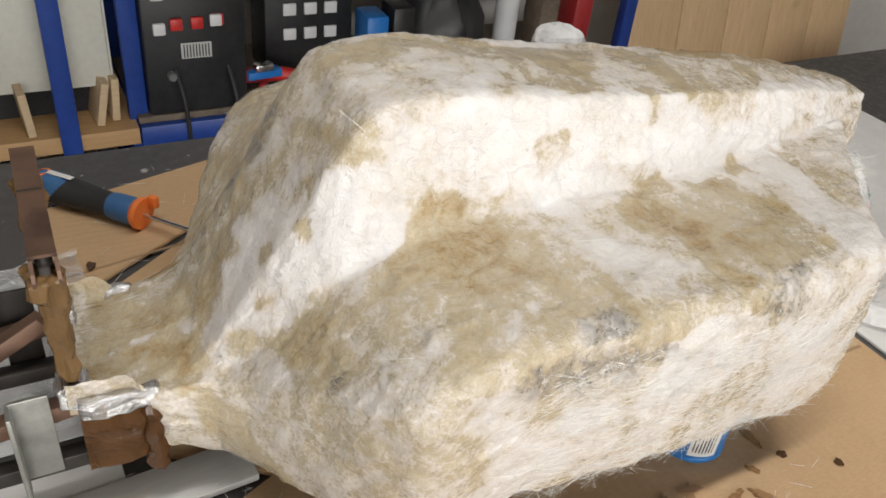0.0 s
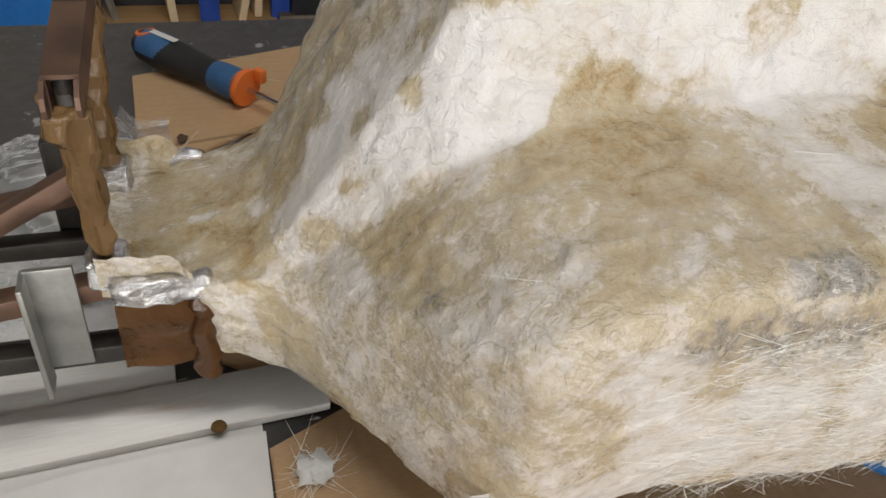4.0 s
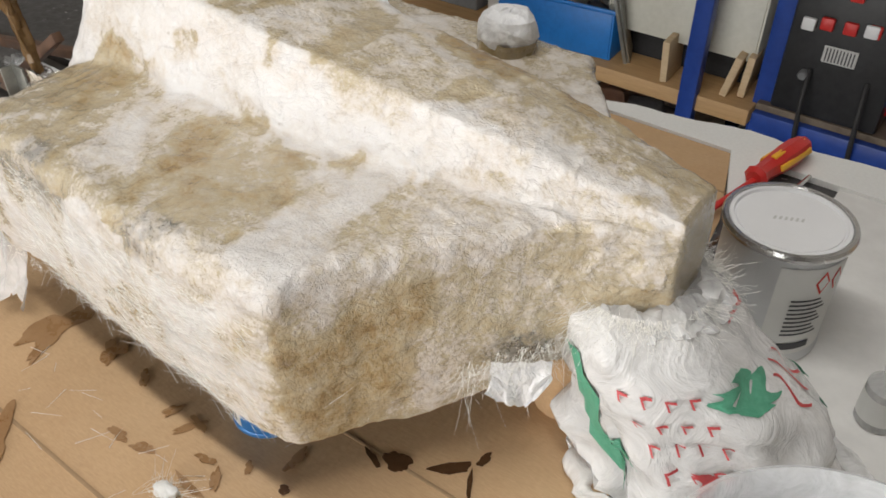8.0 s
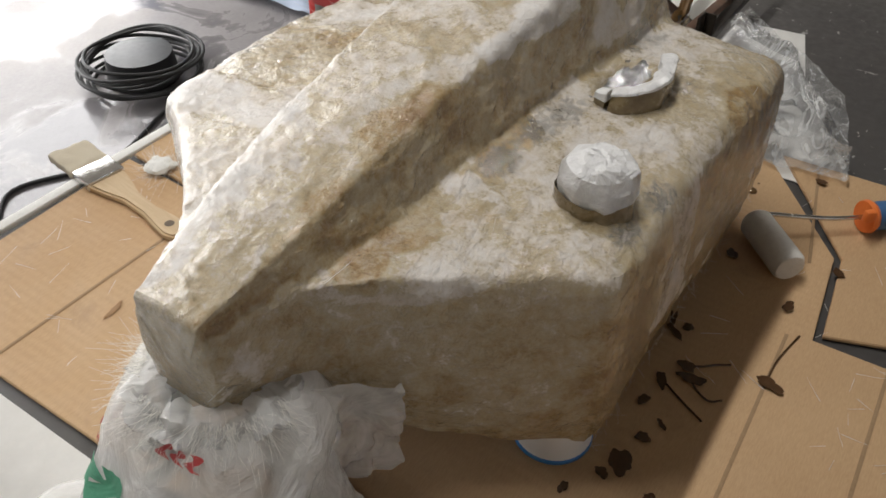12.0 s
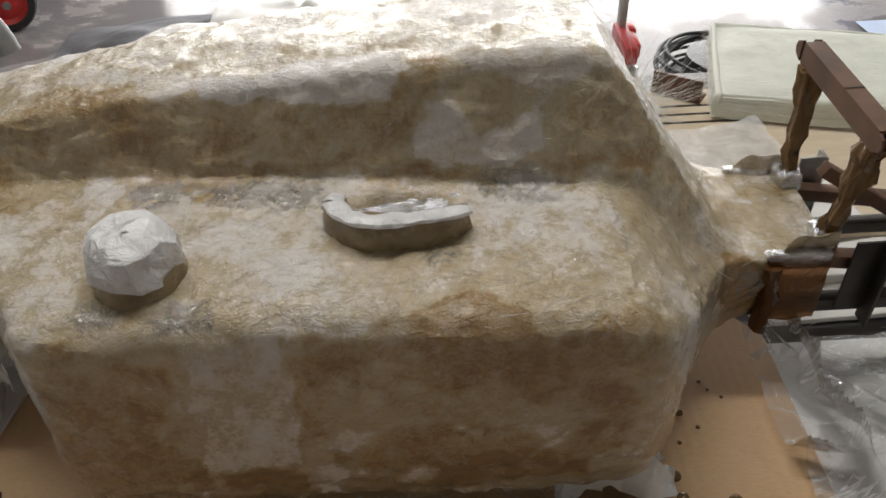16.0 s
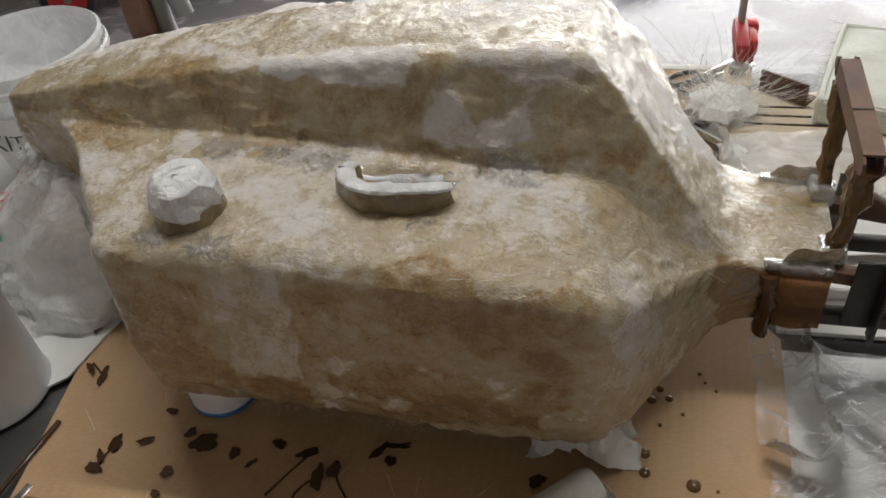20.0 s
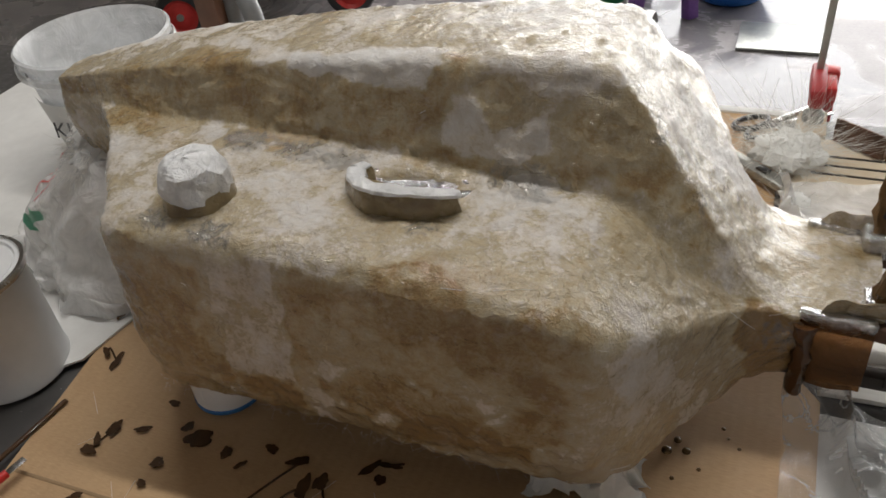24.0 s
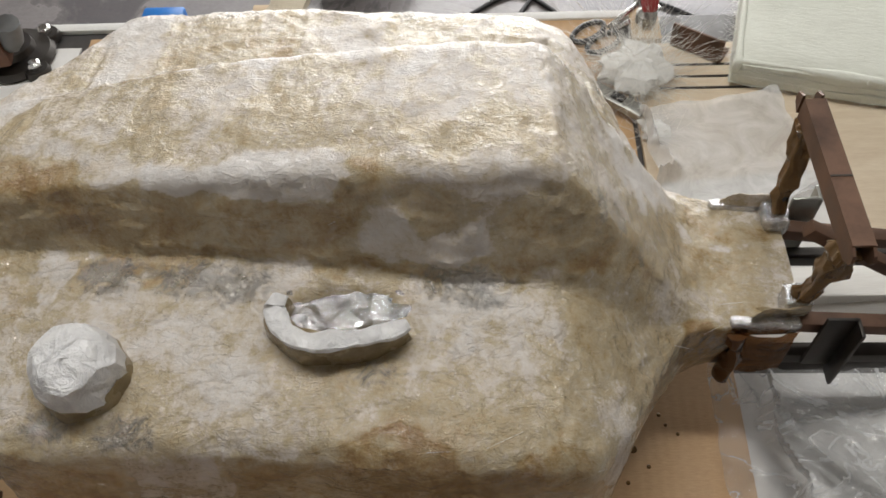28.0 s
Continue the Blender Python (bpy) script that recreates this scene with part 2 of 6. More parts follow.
def concrete():
    """Pale, partly polished concrete: worn smooth in patches that mirror the daylight."""
    n = Net("worn_concrete_floor")
    wide, mid, fine = n.noise(0.9, 5, 0.6), n.noise(6, 6, 0.65, warp=0.7), n.noise(70, 5, 0.6)
    tone = n.ramp(n.math("ADD", n.math("MULTIPLY", mid, 0.6), n.math("MULTIPLY", fine, 0.4)), (0.3, (0.20, 0.188, 0.19)), (0.7, (0.33, 0.31, 0.31)))
    tone = n.mix(n.ramp(wide, (0.5, 0.0), (0.7, 0.35)), tone, (0.40, 0.345, 0.29))
    patch = n.noise(2.6, 5, 0.62, warp=0.8)
    tone = n.mix(n.ramp(patch, (0.50, 0.0), (0.56, 0.7)), tone, (0.13, 0.125, 0.135))
    n.base(tone)
    n.rough(n.ramp(patch, (0.46, 0.5), (0.54, 0.09)))
    n.bump(n.math("ADD", fine, mid), 0.002, 0.35)
    return n.mat


M_FIBRE = glass_fibre()
M_FOIL = foil()
M_FOIL_WHITE = foil("dull_foil", 0.93, 0.42)
M_FOIL_WHITE.node_tree.nodes["Principled BSDF"].inputs["Metallic"].default_value = 0.08
M_CARD = cardboard()
M_CARD_TURNED = cardboard("brown_cardboard_turned", 1.57)
M_CARTON_INNER = surface("cardboard_edge", (0.13, 0.085, 0.05), (0.25, 0.165, 0.095), (0.8, 0.9), 300)
M_CREASE = surface("cardboard_fold", (0.30, 0.195, 0.105), (0.40, 0.27, 0.155), (0.8, 0.9), 300)
M_STAIN = surface("dark_resin_stain", (0.035, 0.018, 0.009), (0.11, 0.055, 0.025), (0.12, 0.3), 60, relief=0.0008)
M_STAIN_SOAK = surface("soaked_resin_stain", (0.24, 0.125, 0.052), (0.41, 0.245, 0.12), (0.15, 0.45), 80)
M_DROP = surface("amber_resin_drop", (0.09, 0.048, 0.018), (0.20, 0.12, 0.05), (0.05, 0.12), 60)
M_BENCH = bench_paint()
M_BENCH_STEEL = surface("bench_frame_steel", (0.05, 0.055, 0.065), (0.11, 0.115, 0.13), (0.4, 0.6), metal=0.2)
M_PLY = timber("pale_plywood", (0.60, 0.48, 0.34), (0.76, 0.66, 0.51), (1.5, 9, 9), knots=False)
M_SLOT = surface("slot_shadow_gap", (0.02, 0.017, 0.013), (0.05, 0.04, 0.03), (0.8, 0.9))
M_WHITE_TIMBER = timber("whitewashed_timber", (0.74, 0.72, 0.68), (0.86, 0.85, 0.82), (1.2, 14, 14))
M_PAPER = surface("white_paper", (0.66, 0.65, 0.63), (0.80, 0.79, 0.77), (0.7, 0.85), 40)
M_PAPER_LINE = surface("paper_fold_grey", (0.5, 0.5, 0.49), (0.62, 0.62, 0.6), (0.7, 0.85), 40)
M_FILM = clear_film("clear_polythene")
M_FILM_MILK = film("milky_polythene", (0.9, 0.9, 0.9), 0.55, 0.2, 0.003)
M_BAG = film("white_carrier_bag", (0.95, 0.945, 0.94), 0.40, 0.18, 0.006)
M_BAG_GREEN = surface("bag_print_green", (0.06, 0.28, 0.17), (0.14, 0.42, 0.28), (0.4, 0.5), 200)
M_BAG_RED = surface("bag_print_red", (0.45, 0.05, 0.06), (0.62, 0.10, 0.10), (0.4, 0.5), 200)
M_TAPE = film("brown_parcel_tape", (0.23, 0.135, 0.058), 0.38, 0.08, 0.003)
M_TAPE_DARK = film("dark_folded_tape", (0.10, 0.045, 0.018), 0.2, 0.08, 0.003)
M_TAPE_THIN = film("thin_brown_tape", (0.24, 0.115, 0.045), 0.66, 0.08, 0.007)
M_LAMINATE = surface("soaked_laminate", (0.13, 0.085, 0.035), (0.36, 0.28, 0.15), (0.15, 0.35), 70, None, 0.0, 0.002, 22, 0.8)
M_STEEL = surface("rusty_mill_steel", (0.06, 0.034, 0.024), (0.22, 0.125, 0.082), (0.4, 0.65), 45, (1, 1, 1), 0.45, 0.0006, 20)
M_STEEL_BLACK = surface("dark_mill_steel", (0.03, 0.028, 0.026), (0.085, 0.075, 0.068), (0.35, 0.6), 60, None, 0.6)
M_ZINC = surface("galvanised_steel", (0.22, 0.22, 0.205), (0.50, 0.51, 0.48), (0.3, 0.5), 40, None, 0.8)
M_CHROME = surface("bright_steel", (0.55, 0.55, 0.55), (0.75, 0.75, 0.74), (0.15, 0.3), 80, None, 1.0)
M_TIN = surface("grey_tin_paint", (0.54, 0.55, 0.56), (0.64, 0.65, 0.66), (0.3, 0.42), 30, None, 0.25)
M_LID = surface("white_lid", (0.72, 0.72, 0.73), (0.80, 0.80, 0.81), (0.3, 0.42), 20)
M_LABEL = surface("tin_label", (0.62, 0.62, 0.60), (0.72, 0.72, 0.70), (0.4, 0.5), 30)
M_INK = surface("black_ink", (0.03, 0.03, 0.035), (0.07, 0.07, 0.075), (0.5, 0.6))
M_INK_RED = surface("red_ink", (0.55, 0.04, 0.03), (0.68, 0.07, 0.05), (0.5, 0.6))
M_BLUE_TIN = surface("blue_can_paint", (0.02, 0.13, 0.40), (0.05, 0.24, 0.58), (0.25, 0.4), 20, None, 0.2)
M_ORANGE = surface("orange_rubber", (0.80, 0.17, 0.03), (0.92, 0.25, 0.05), (0.4, 0.55))
M_BLUE_RUBBER = surface("blue_rubber", (0.03, 0.10, 0.24), (0.06, 0.17, 0.36), (0.45, 0.6))
M_BLACK_RUBBER = surface("black_rubber", (0.012, 0.012, 0.013), (0.035, 0.035, 0.036), (0.5, 0.7))
M_BLACK = surface("black_plastic", (0.010, 0.010, 0.011), (0.03, 0.03, 0.032), (0.3, 0.5))
M_GREY_PLASTIC = surface("grey_plastic", (0.12, 0.125, 0.13), (0.22, 0.225, 0.23), (0.4, 0.6))
M_RED = surface("red_plastic", (0.52, 0.02, 0.02), (0.70, 0.05, 0.04), (0.3, 0.45))
M_RED_DARK = surface("red_clamp_paint", (0.32, 0.02, 0.025), (0.48, 0.04, 0.04), (0.4, 0.6))
M_YELLOW = surface("yellow_plastic", (0.85, 0.42, 0.03), (0.93, 0.55, 0.06), (0.3, 0.45))
M_WOOD = timber("beech_handle", (0.50, 0.36, 0.21), (0.66, 0.51, 0.33), (1.2, 14, 14), knots=False)
M_BRISTLE = surface("pale_bristle", (0.45, 0.38, 0.27), (0.66, 0.60, 0.48), (0.6, 0.8), 400, (1, 20, 1))
M_FLEECE = surface("white_glass_fleece", (0.70, 0.70, 0.68), (0.86, 0.86, 0.84), (0.7, 0.9), 120, relief=0.002)
M_MAT = surface("greenish_glass_mat", (0.66, 0.68, 0.60), (0.80, 0.82, 0.75), (0.6, 0.8), 90, (1, 5, 3), 0.0, 0.002)
M_STRAND = surface("glass_strand", (0.75, 0.74, 0.70), (0.88, 0.87, 0.83), (0.25, 0.4))
M_BUCKET = film("translucent_bucket", (0.90, 0.91, 0.92), 0.48, 0.22)
M_FOAM = surface("white_foam_roller", (0.66, 0.64, 0.60), (0.80, 0.78, 0.74), (0.8, 0.9), 200, relief=0.0015)
M_CONCRETE = concrete()
# pale walls and a dark ceiling steer the bounced light
M_PLASTER = surface("workshop_wall_plaster", (0.62, 0.595, 0.55), (0.75, 0.73, 0.69), (0.7, 0.9), 25, relief=0.002, big=1.2)
M_CEILING = surface("dark_unseen_ceiling", (0.14, 0.125, 0.105), (0.22, 0.20, 0.17), (0.8, 0.9), 25, big=1.0)
M_SHELF_BLUE = surface("blue_rack_steel", (0.012, 0.04, 0.22), (0.02, 0.07, 0.36), (0.3, 0.45), 40)
M_SHELF_BOARD = timber("shelf_chipboard_edge", (0.42, 0.25, 0.11), (0.58, 0.37, 0.18), (1, 10, 10), knots=False)
M_IVORY = surface("ivory_plastic_box", (0.58, 0.57, 0.50), (0.70, 0.69, 0.62), (0.4, 0.55))
M_CRATE = surface("blue_plastic_crate", (0.01, 0.14, 0.48), (0.02, 0.22, 0.66), (0.3, 0.45))
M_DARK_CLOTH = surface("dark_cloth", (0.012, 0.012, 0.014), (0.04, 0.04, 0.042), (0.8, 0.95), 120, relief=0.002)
M_GREY_CLOTH = surface("grey_cloth", (0.10, 0.10, 0.11), (0.21, 0.21, 0.22), (0.8, 0.95), 90, relief=0.003)
M_CHAIR_GREY = surface("worn_grey_vinyl", (0.035, 0.036, 0.038), (0.085, 0.086, 0.09), (0.4, 0.6), 60, relief=0.001)
M_SEAT = timber("orange_ply_seat", (0.62, 0.30, 0.06), (0.78, 0.42, 0.12), (1, 8, 8), (0.25, 0.4), False)
M_PINE = timber("pine_panel", (0.55, 0.36, 0.19), (0.72, 0.52, 0.31), (9, 1, 1))
M_JUNK = surface("dusty_brown_junk", (0.07, 0.05, 0.035), (0.24, 0.19, 0.14), (0.6, 0.85), 30)
M_VISE = surface("brown_vise_casting", (0.10, 0.045, 0.028), (0.20, 0.10, 0.06), (0.4, 0.6), 40, None, 0.2)
M_PURPLE = surface("purple_plastic", (0.12, 0.05, 0.22), (0.20, 0.09, 0.33), (0.4, 0.5))
M_GREEN = surface("green_plastic", (0.01, 0.16, 0.05), (0.03, 0.27, 0.09), (0.4, 0.5))
M_BALL = surface("blue_plastic_ball", (0.01, 0.13, 0.52), (0.02, 0.20, 0.68), (0.25, 0.4))
M_SKY_SHEEN = surface("blue_sky_sheen", (0.42, 0.50, 0.66), (0.60, 0.68, 0.82), (0.35, 0.5), 8)
M_POLY = surface("white_polystyrene", (0.74, 0.74, 0.72), (0.85, 0.85, 0.83), (0.7, 0.85), 300, relief=0.001)

# ---- mesh helpers ----
def part(name, bm, material, parent=None, label=""):
    """Links a bmesh as one mesh object, under a thing or a part if one is given."""
    me = bpy.data.meshes.new(name)
    bm.to_mesh(me)
    bm.free()
    return dress(name, me, material, parent, label)


def dress(name, me, material, parent=None, label="", smooth=True):
    me.materials.append(material)
    if smooth:
        me.shade_smooth()
        me.set_sharp_from_angle(angle=radians(38))
    ob = new(name, me)
    if parent is not None:
        ob.parent = parent
    return tagged(ob, label)


def thing(name, m, label, category, group="", kind=""):
    """An empty at a thing's base, which parents its parts."""
    ob = new(name)
    ob.empty_display_size = 0.02
    ob.matrix_world = m
    return tagged(ob, label, category, group, kind)


def mesh_of(verts, faces):
    me = bpy.data.meshes.new("mesh")
    me.from_pydata([tuple(v) for v in verts], [], faces)
    me.validate()
    return me


def box(size, at=(0, 0, 0), bevel=0.0, m=None, segments=2):
    """A box by its full size and centre, with bevelled edges."""
    bm = bmesh.new()
    bmesh.ops.create_cube(bm, size=1.0)
    bmesh.ops.scale(bm, vec=size, verts=bm.verts)
    if bevel:
        bmesh.ops.bevel(bm, geom=bm.edges[:], offset=bevel, segments=segments, affect="EDGES", profile=0.5)
    bmesh.ops.translate(bm, vec=at, verts=bm.verts)
    if m is not None:
        bmesh.ops.transform(bm, matrix=m, verts=bm.verts)
    return bm


def join(*bms):
    out = bmesh.new()
    for b in bms:
        me = bpy.data.meshes.new("tmp")
        b.to_mesh(me)
        out.from_mesh(me)
        b.free()
        bpy.data.meshes.remove(me)
    return out


def moved(bm, m):
    bmesh.ops.transform(bm, matrix=m, verts=bm.verts)
    return bm


def lathe(profile, steps=32, m=None, cap=True):
    """A turned body from (radius, height) pairs, bottom to top."""
    bm = bmesh.new()
    rings = []
    for r, z in profile:
        rings.append([bm.verts.new((r * math.cos(a), r * math.sin(a), z)) for a in (2 * math.pi * i / steps for i in range(steps))])
    for a, b in zip(rings, rings[1:]):
        for i in range(steps):
            j = (i + 1) % steps
            bm.faces.new((a[i], a[j], b[j], b[i]))
    if cap:
        bm.faces.new(rings[0][::-1])
        bm.faces.new(rings[-1])
    if m is not None:
        bmesh.ops.transform(bm, matrix=m, verts=bm.verts)
    return bm


def tube(points, radius, steps=10, cap=True):
    """A round bar along points; radius is one number or one a point."""
    pts = [Vector(p) for p in points]
    rad = radius if isinstance(radius, (list, tuple)) else [radius] * len(pts)
    bm, rings = bmesh.new(), []
    side = None
    for i, p in enumerate(pts):
        way = (pts[min(i + 1, len(pts) - 1)] - pts[max(i - 1, 0)]).normalized()
        if side is None:
            side = way.cross((0, 0, 1) if abs(way.z) < 0.9 else (1, 0, 0)).normalized()
        side = (side - way * side.dot(way)).normalized()
        up = way.cross(side)
        rings.append([bm.verts.new(p + rad[i] * (math.cos(a) * side + math.sin(a) * up)) for a in (2 * math.pi * k / steps for k in range(steps))])
    for a, b in zip(rings, rings[1:]):
        for i in range(steps):
            j = (i + 1) % steps
            bm.faces.new((a[i], a[j], b[j], b[i]))
    if cap:
        bm.faces.new(rings[0][::-1])
        bm.faces.new(rings[-1])
    bmesh.ops.recalc_face_normals(bm, faces=bm.faces)
    return bm


def smooth_path(points, n=8):
    """Points on a soft curve through the given ones."""
    p = [Vector(q) for q in points]
    p = [2 * p[0] - p[1], *p, 2 * p[-1] - p[-2]]
    out = []
    for a, b, c, d in zip(p, p[1:], p[2:], p[3:]):
        for i in range(n):
            t = i / n
            out.append(0.5 * (2 * b + (c - a) * t + (2 * a - 5 * b + 4 * c - d) * t * t + (3 * b - a - 3 * c + d) * t ** 3))
    return [*out, p[-2]]


def prism(outline, height, bevel=0.0, z=0.0):
    """A flat outline in x, y raised by a height."""
    bm = bmesh.new()
    low = [bm.verts.new((x, y, z)) for x, y in outline]
    high = [bm.verts.new((x, y, z + height)) for x, y in outline]
    n = len(outline)
    bm.faces.new(low[::-1])
    bm.faces.new(high)
    for i in range(n):
        j = (i + 1) % n
        bm.faces.new((low[i], low[j], high[j], high[i]))
    bmesh.ops.recalc_face_normals(bm, faces=bm.faces)
    if bevel:
        bmesh.ops.bevel(bm, geom=[e for e in bm.edges if abs(e.verts[0].co.z - e.verts[1].co.z) < 1e-6], offset=bevel, segments=2, affect="EDGES")
    return bm


def bar_between(a, b, width, depth, bevel=0.001, roll=0.0):
    """A square bar from a to b."""
    a, b = Vector(a), Vector(b)
    bm = box((width, depth, (b - a).length), (0, 0, 0), bevel)
    turn = (b - a).to_track_quat("Z", "Y").to_matrix().to_4x4() @ Matrix.Rotation(roll, 4, "Z")
    return moved(bm, Matrix.Translation((a + b) / 2) @ turn)


def value_noise(p, scale, seed=0):
    """Smooth lattice noise in -1 to 1 for an array of points."""
    q = np.asarray(p, float) * scale + seed * 17.13
    i = np.floor(q).astype(np.int64)
    f = q - i
    f = f * f * (3 - 2 * f)
    total = np.zeros(len(q))
    for dx in (0, 1):
        for dy in (0, 1):
            for dz in (0, 1):
                h = (i[:, 0] + dx) * 374761393 + (i[:, 1] + dy) * 668265263 + (i[:, 2] + dz) * 2147483647 + seed * 974711
                h = (h ^ (h >> 13)) * 1274126177
                h = ((h ^ (h >> 16)) & 0xFFFFFF) / 0x7FFFFF - 1.0
                wx = f[:, 0] if dx else 1 - f[:, 0]
                wy = f[:, 1] if dy else 1 - f[:, 1]
                wz = f[:, 2] if dz else 1 - f[:, 2]
                total += h * wx * wy * wz
    return total


def fractal(p, scale, octaves=4, seed=0, gain=0.5):
    total, amp = 0.0, 1.0
    for k in range(octaves):
        total = total + amp * value_noise(p, scale * 2 ** k, seed + k)
        amp *= gain
    return total


def soften(values, sigma):
    """Gaussian smoothing along axis 0, ends held."""
    r = int(3 * sigma) + 1
    k = np.exp(-0.5 * (np.arange(-r, r + 1) / sigma) ** 2)
    k /= k.sum()
    v = np.asarray(values, float)
    pad = np.concatenate([2 * v[:1] - v[r:0:-1], v, 2 * v[-1:] - v[-2:-r - 2:-1]])
    return np.stack([np.convolve(col, k, "valid") for col in pad.reshape(len(pad), -1).T], 1).reshape(v.shape)


def sheet(nx, ny, shape):
    """A grid surface; shape takes two arrays in 0 to 1 and gives x, y, z."""
    u, v = np.meshgrid(np.linspace(0, 1, nx), np.linspace(0, 1, ny), indexing="ij")
    x, y, z = shape(u.ravel(), v.ravel())
    faces = [(i * ny + j, (i + 1) * ny + j, (i + 1) * ny + j + 1, i * ny + j + 1) for i in range(nx - 1) for j in range(ny - 1)]
    return mesh_of(np.stack([x, y, z], 1), faces)


def blob_outline(cx, cy, rx, ry, turn, seed, n=26, rough=0.35):
    rnd = random.Random(seed)
    ph = [rnd.uniform(0, 6.28) for _ in range(4)]
    out = []
    for i in range(n):
        a = 2 * math.pi * i / n
        k = 1 + rough * (0.35 * math.sin(2 * a + ph[0]) + 0.3 * math.sin(3 * a + ph[1]) + 0.3 * math.sin(5 * a + ph[2]) + 0.14 * math.sin(8 * a + ph[3]) + 0.09 * math.sin(13 * a + ph[1]))
        x, y = rx * k * math.cos(a), ry * k * math.sin(a)
        out.append((cx + x * math.cos(turn) - y * math.sin(turn), cy + x * math.sin(turn) + y * math.cos(turn)))
    return out


def strands(count, where, length, radius=0.00022, seed=0, bend=0.3):
    """Loose glass threads as thin three-sided bars, joined; where(rnd) gives a start and a way."""
    rnd = random.Random(seed)
    verts, faces = [], []
    for _ in range(count):
        p, way = where(rnd)
        p, way = Vector(p), Vector(way).normalized()
        ln = length * rnd.uniform(0.4, 1.3)
        curl = Vector((rnd.uniform(-1, 1), rnd.uniform(-1, 1), rnd.uniform(-1, 1))) * bend
        rings = []
        for k in range(5):
            t = k / 4
            q = p + way * ln * t + curl * ln * t * t
            rings.append(len(verts))
            s = way.cross(Vector((0.3, 0.2, 1))).normalized()
            u = way.cross(s)
            r = radius * (1 - 0.6 * t)
            for a in (0, 2.09, 4.19):
                verts.append(q + r * (math.cos(a) * s + math.sin(a) * u))
        for a, b in zip(rings, rings[1:]):
            for i in range(3):
                j = (i + 1) % 3
                faces.append((a + i, a + j, b + j, b + i))
    return mesh_of(verts, faces)

# ---- the workshop ----
def plane_box(name, lo, hi, material, label="", kind="structure", bevel=0.0):
    size = [b - a for a, b in zip(lo, hi)]
    ob = part(name, box(size, [(a + b) / 2 for a, b in zip(lo, hi)], bevel), material)
    return tagged(ob, label, "", "", kind)


plane_box("floor", (-4.2, -8.0, FLOOR - 0.1), (4.2, 2.3, FLOOR), M_CONCRETE, "worn stained concrete workshop floor")
plane_box("wall_north", (-4.2, 2.1, FLOOR), (4.2, 2.3, 1.6), M_PLASTER, "plain dusty plaster wall behind the shelves")
# side walls, south wall, lintel and ceiling are unseen, added to shape the light
plane_box("wall_east", (4.0, -3.4, FLOOR), (4.2, 2.1, 1.6), M_PLASTER, "unseen plaster side wall closing the room")
plane_box("wall_west", (-4.2, -3.4, FLOOR), (-4.0, 2.1, 1.6), M_PLASTER, "unseen plaster side wall closing the room")
plane_box("wall_south_east", (1.2, -3.6, FLOOR), (4.2, -3.4, 1.6), M_PLASTER, "unseen plaster wall beside the door opening")
plane_box("wall_south_west", (-4.2, -3.6, FLOOR), (-2.4, -3.4, 1.6), M_PLASTER, "unseen plaster wall beside the door opening")
plane_box("wall_south_lintel", (-2.4, -3.6, 1.35), (1.2, -3.4, 1.6), M_PLASTER, "unseen lintel over the door opening")
plane_box("ceiling", (-4.2, -3.6, 1.6), (4.2, 2.3, 1.7), M_CEILING, "unseen ceiling, toned dark to cut light from above")

# ---- the bench ----
bench = thing("workbench", pose(0, 0, 0), "grey-painted steel workbench with white paint spills", "workbench")
part("top", box((2.3, 0.84, 0.035), (-0.05, 0.025, -0.0185), 0.003), M_BENCH, bench)
for x in (-1.1, 1.0):
    for y in (-0.34, 0.39):
        part("leg", box((0.06, 0.06, -FLOOR - 0.036), (x, y, (FLOOR - 0.036) / 2), 0.003), M_BENCH_STEEL, bench)
part("stretcher", box((2.04, 0.04, 0.05), (-0.05, 0.39, -0.6), 0.003), M_BENCH_STEEL, bench)
part("stretcher", box((2.04, 0.04, 0.05), (-0.05, -0.34, -0.6), 0.003), M_BENCH_STEEL, bench)


def carton(name, outline, z, m_top, label, folds=()):
    """A flat piece of corrugated board with creases pressed into it."""
    t = thing(name, pose(0, 0, z), label, "cardboard")
    part("board", prism(outline, 0.004, 0.0008), m_top, t)
    for a, b in folds:
        a, b = Vector((*a, 0.0042)), Vector((*b, 0.0042))
        part("crease", bar_between(a, b, 0.0028, 0.0006, 0.0002), M_CREASE, t, "darker pressed fold line")
    return t


carton("cardboard_sheet", [(-0.245, -0.385), (0.072, -0.383), (0.0835, -0.248), (0.0845, -0.248), (0.080, -0.381), (0.330, -0.372), (0.326, -0.056), (0.30, 0.03), (0.262, 0.288), (0.225, 0.408), (-0.062, 0.410), (-0.0575, 0.272), (-0.0595, 0.272), (-0.17, 0.262), (-0.292, 0.17), (-0.293, 0.025), (-0.272, 0.0), (-0.20, -0.05), (-0.245, -0.07)], 0.0, M_CARD, "flattened brown cardboard box spotted with resin", [((-0.24, -0.254), (0.328, -0.2535)), ((0.10, -0.118), (0.32, -0.112)), ((-0.052, 0.253), (0.264, 0.258)), ((-0.06, 0.33), (0.25, 0.332))])
carton("cardboard_piece", [(-0.308, 0.178), (-0.172, 0.268), (-0.066, 0.278), (-0.108, 0.392), (-0.314, 0.330)], 0.0005, M_CARD_TURNED, "torn brown cardboard piece under the hook tool", [((-0.306, 0.214), (-0.15, 0.245))])


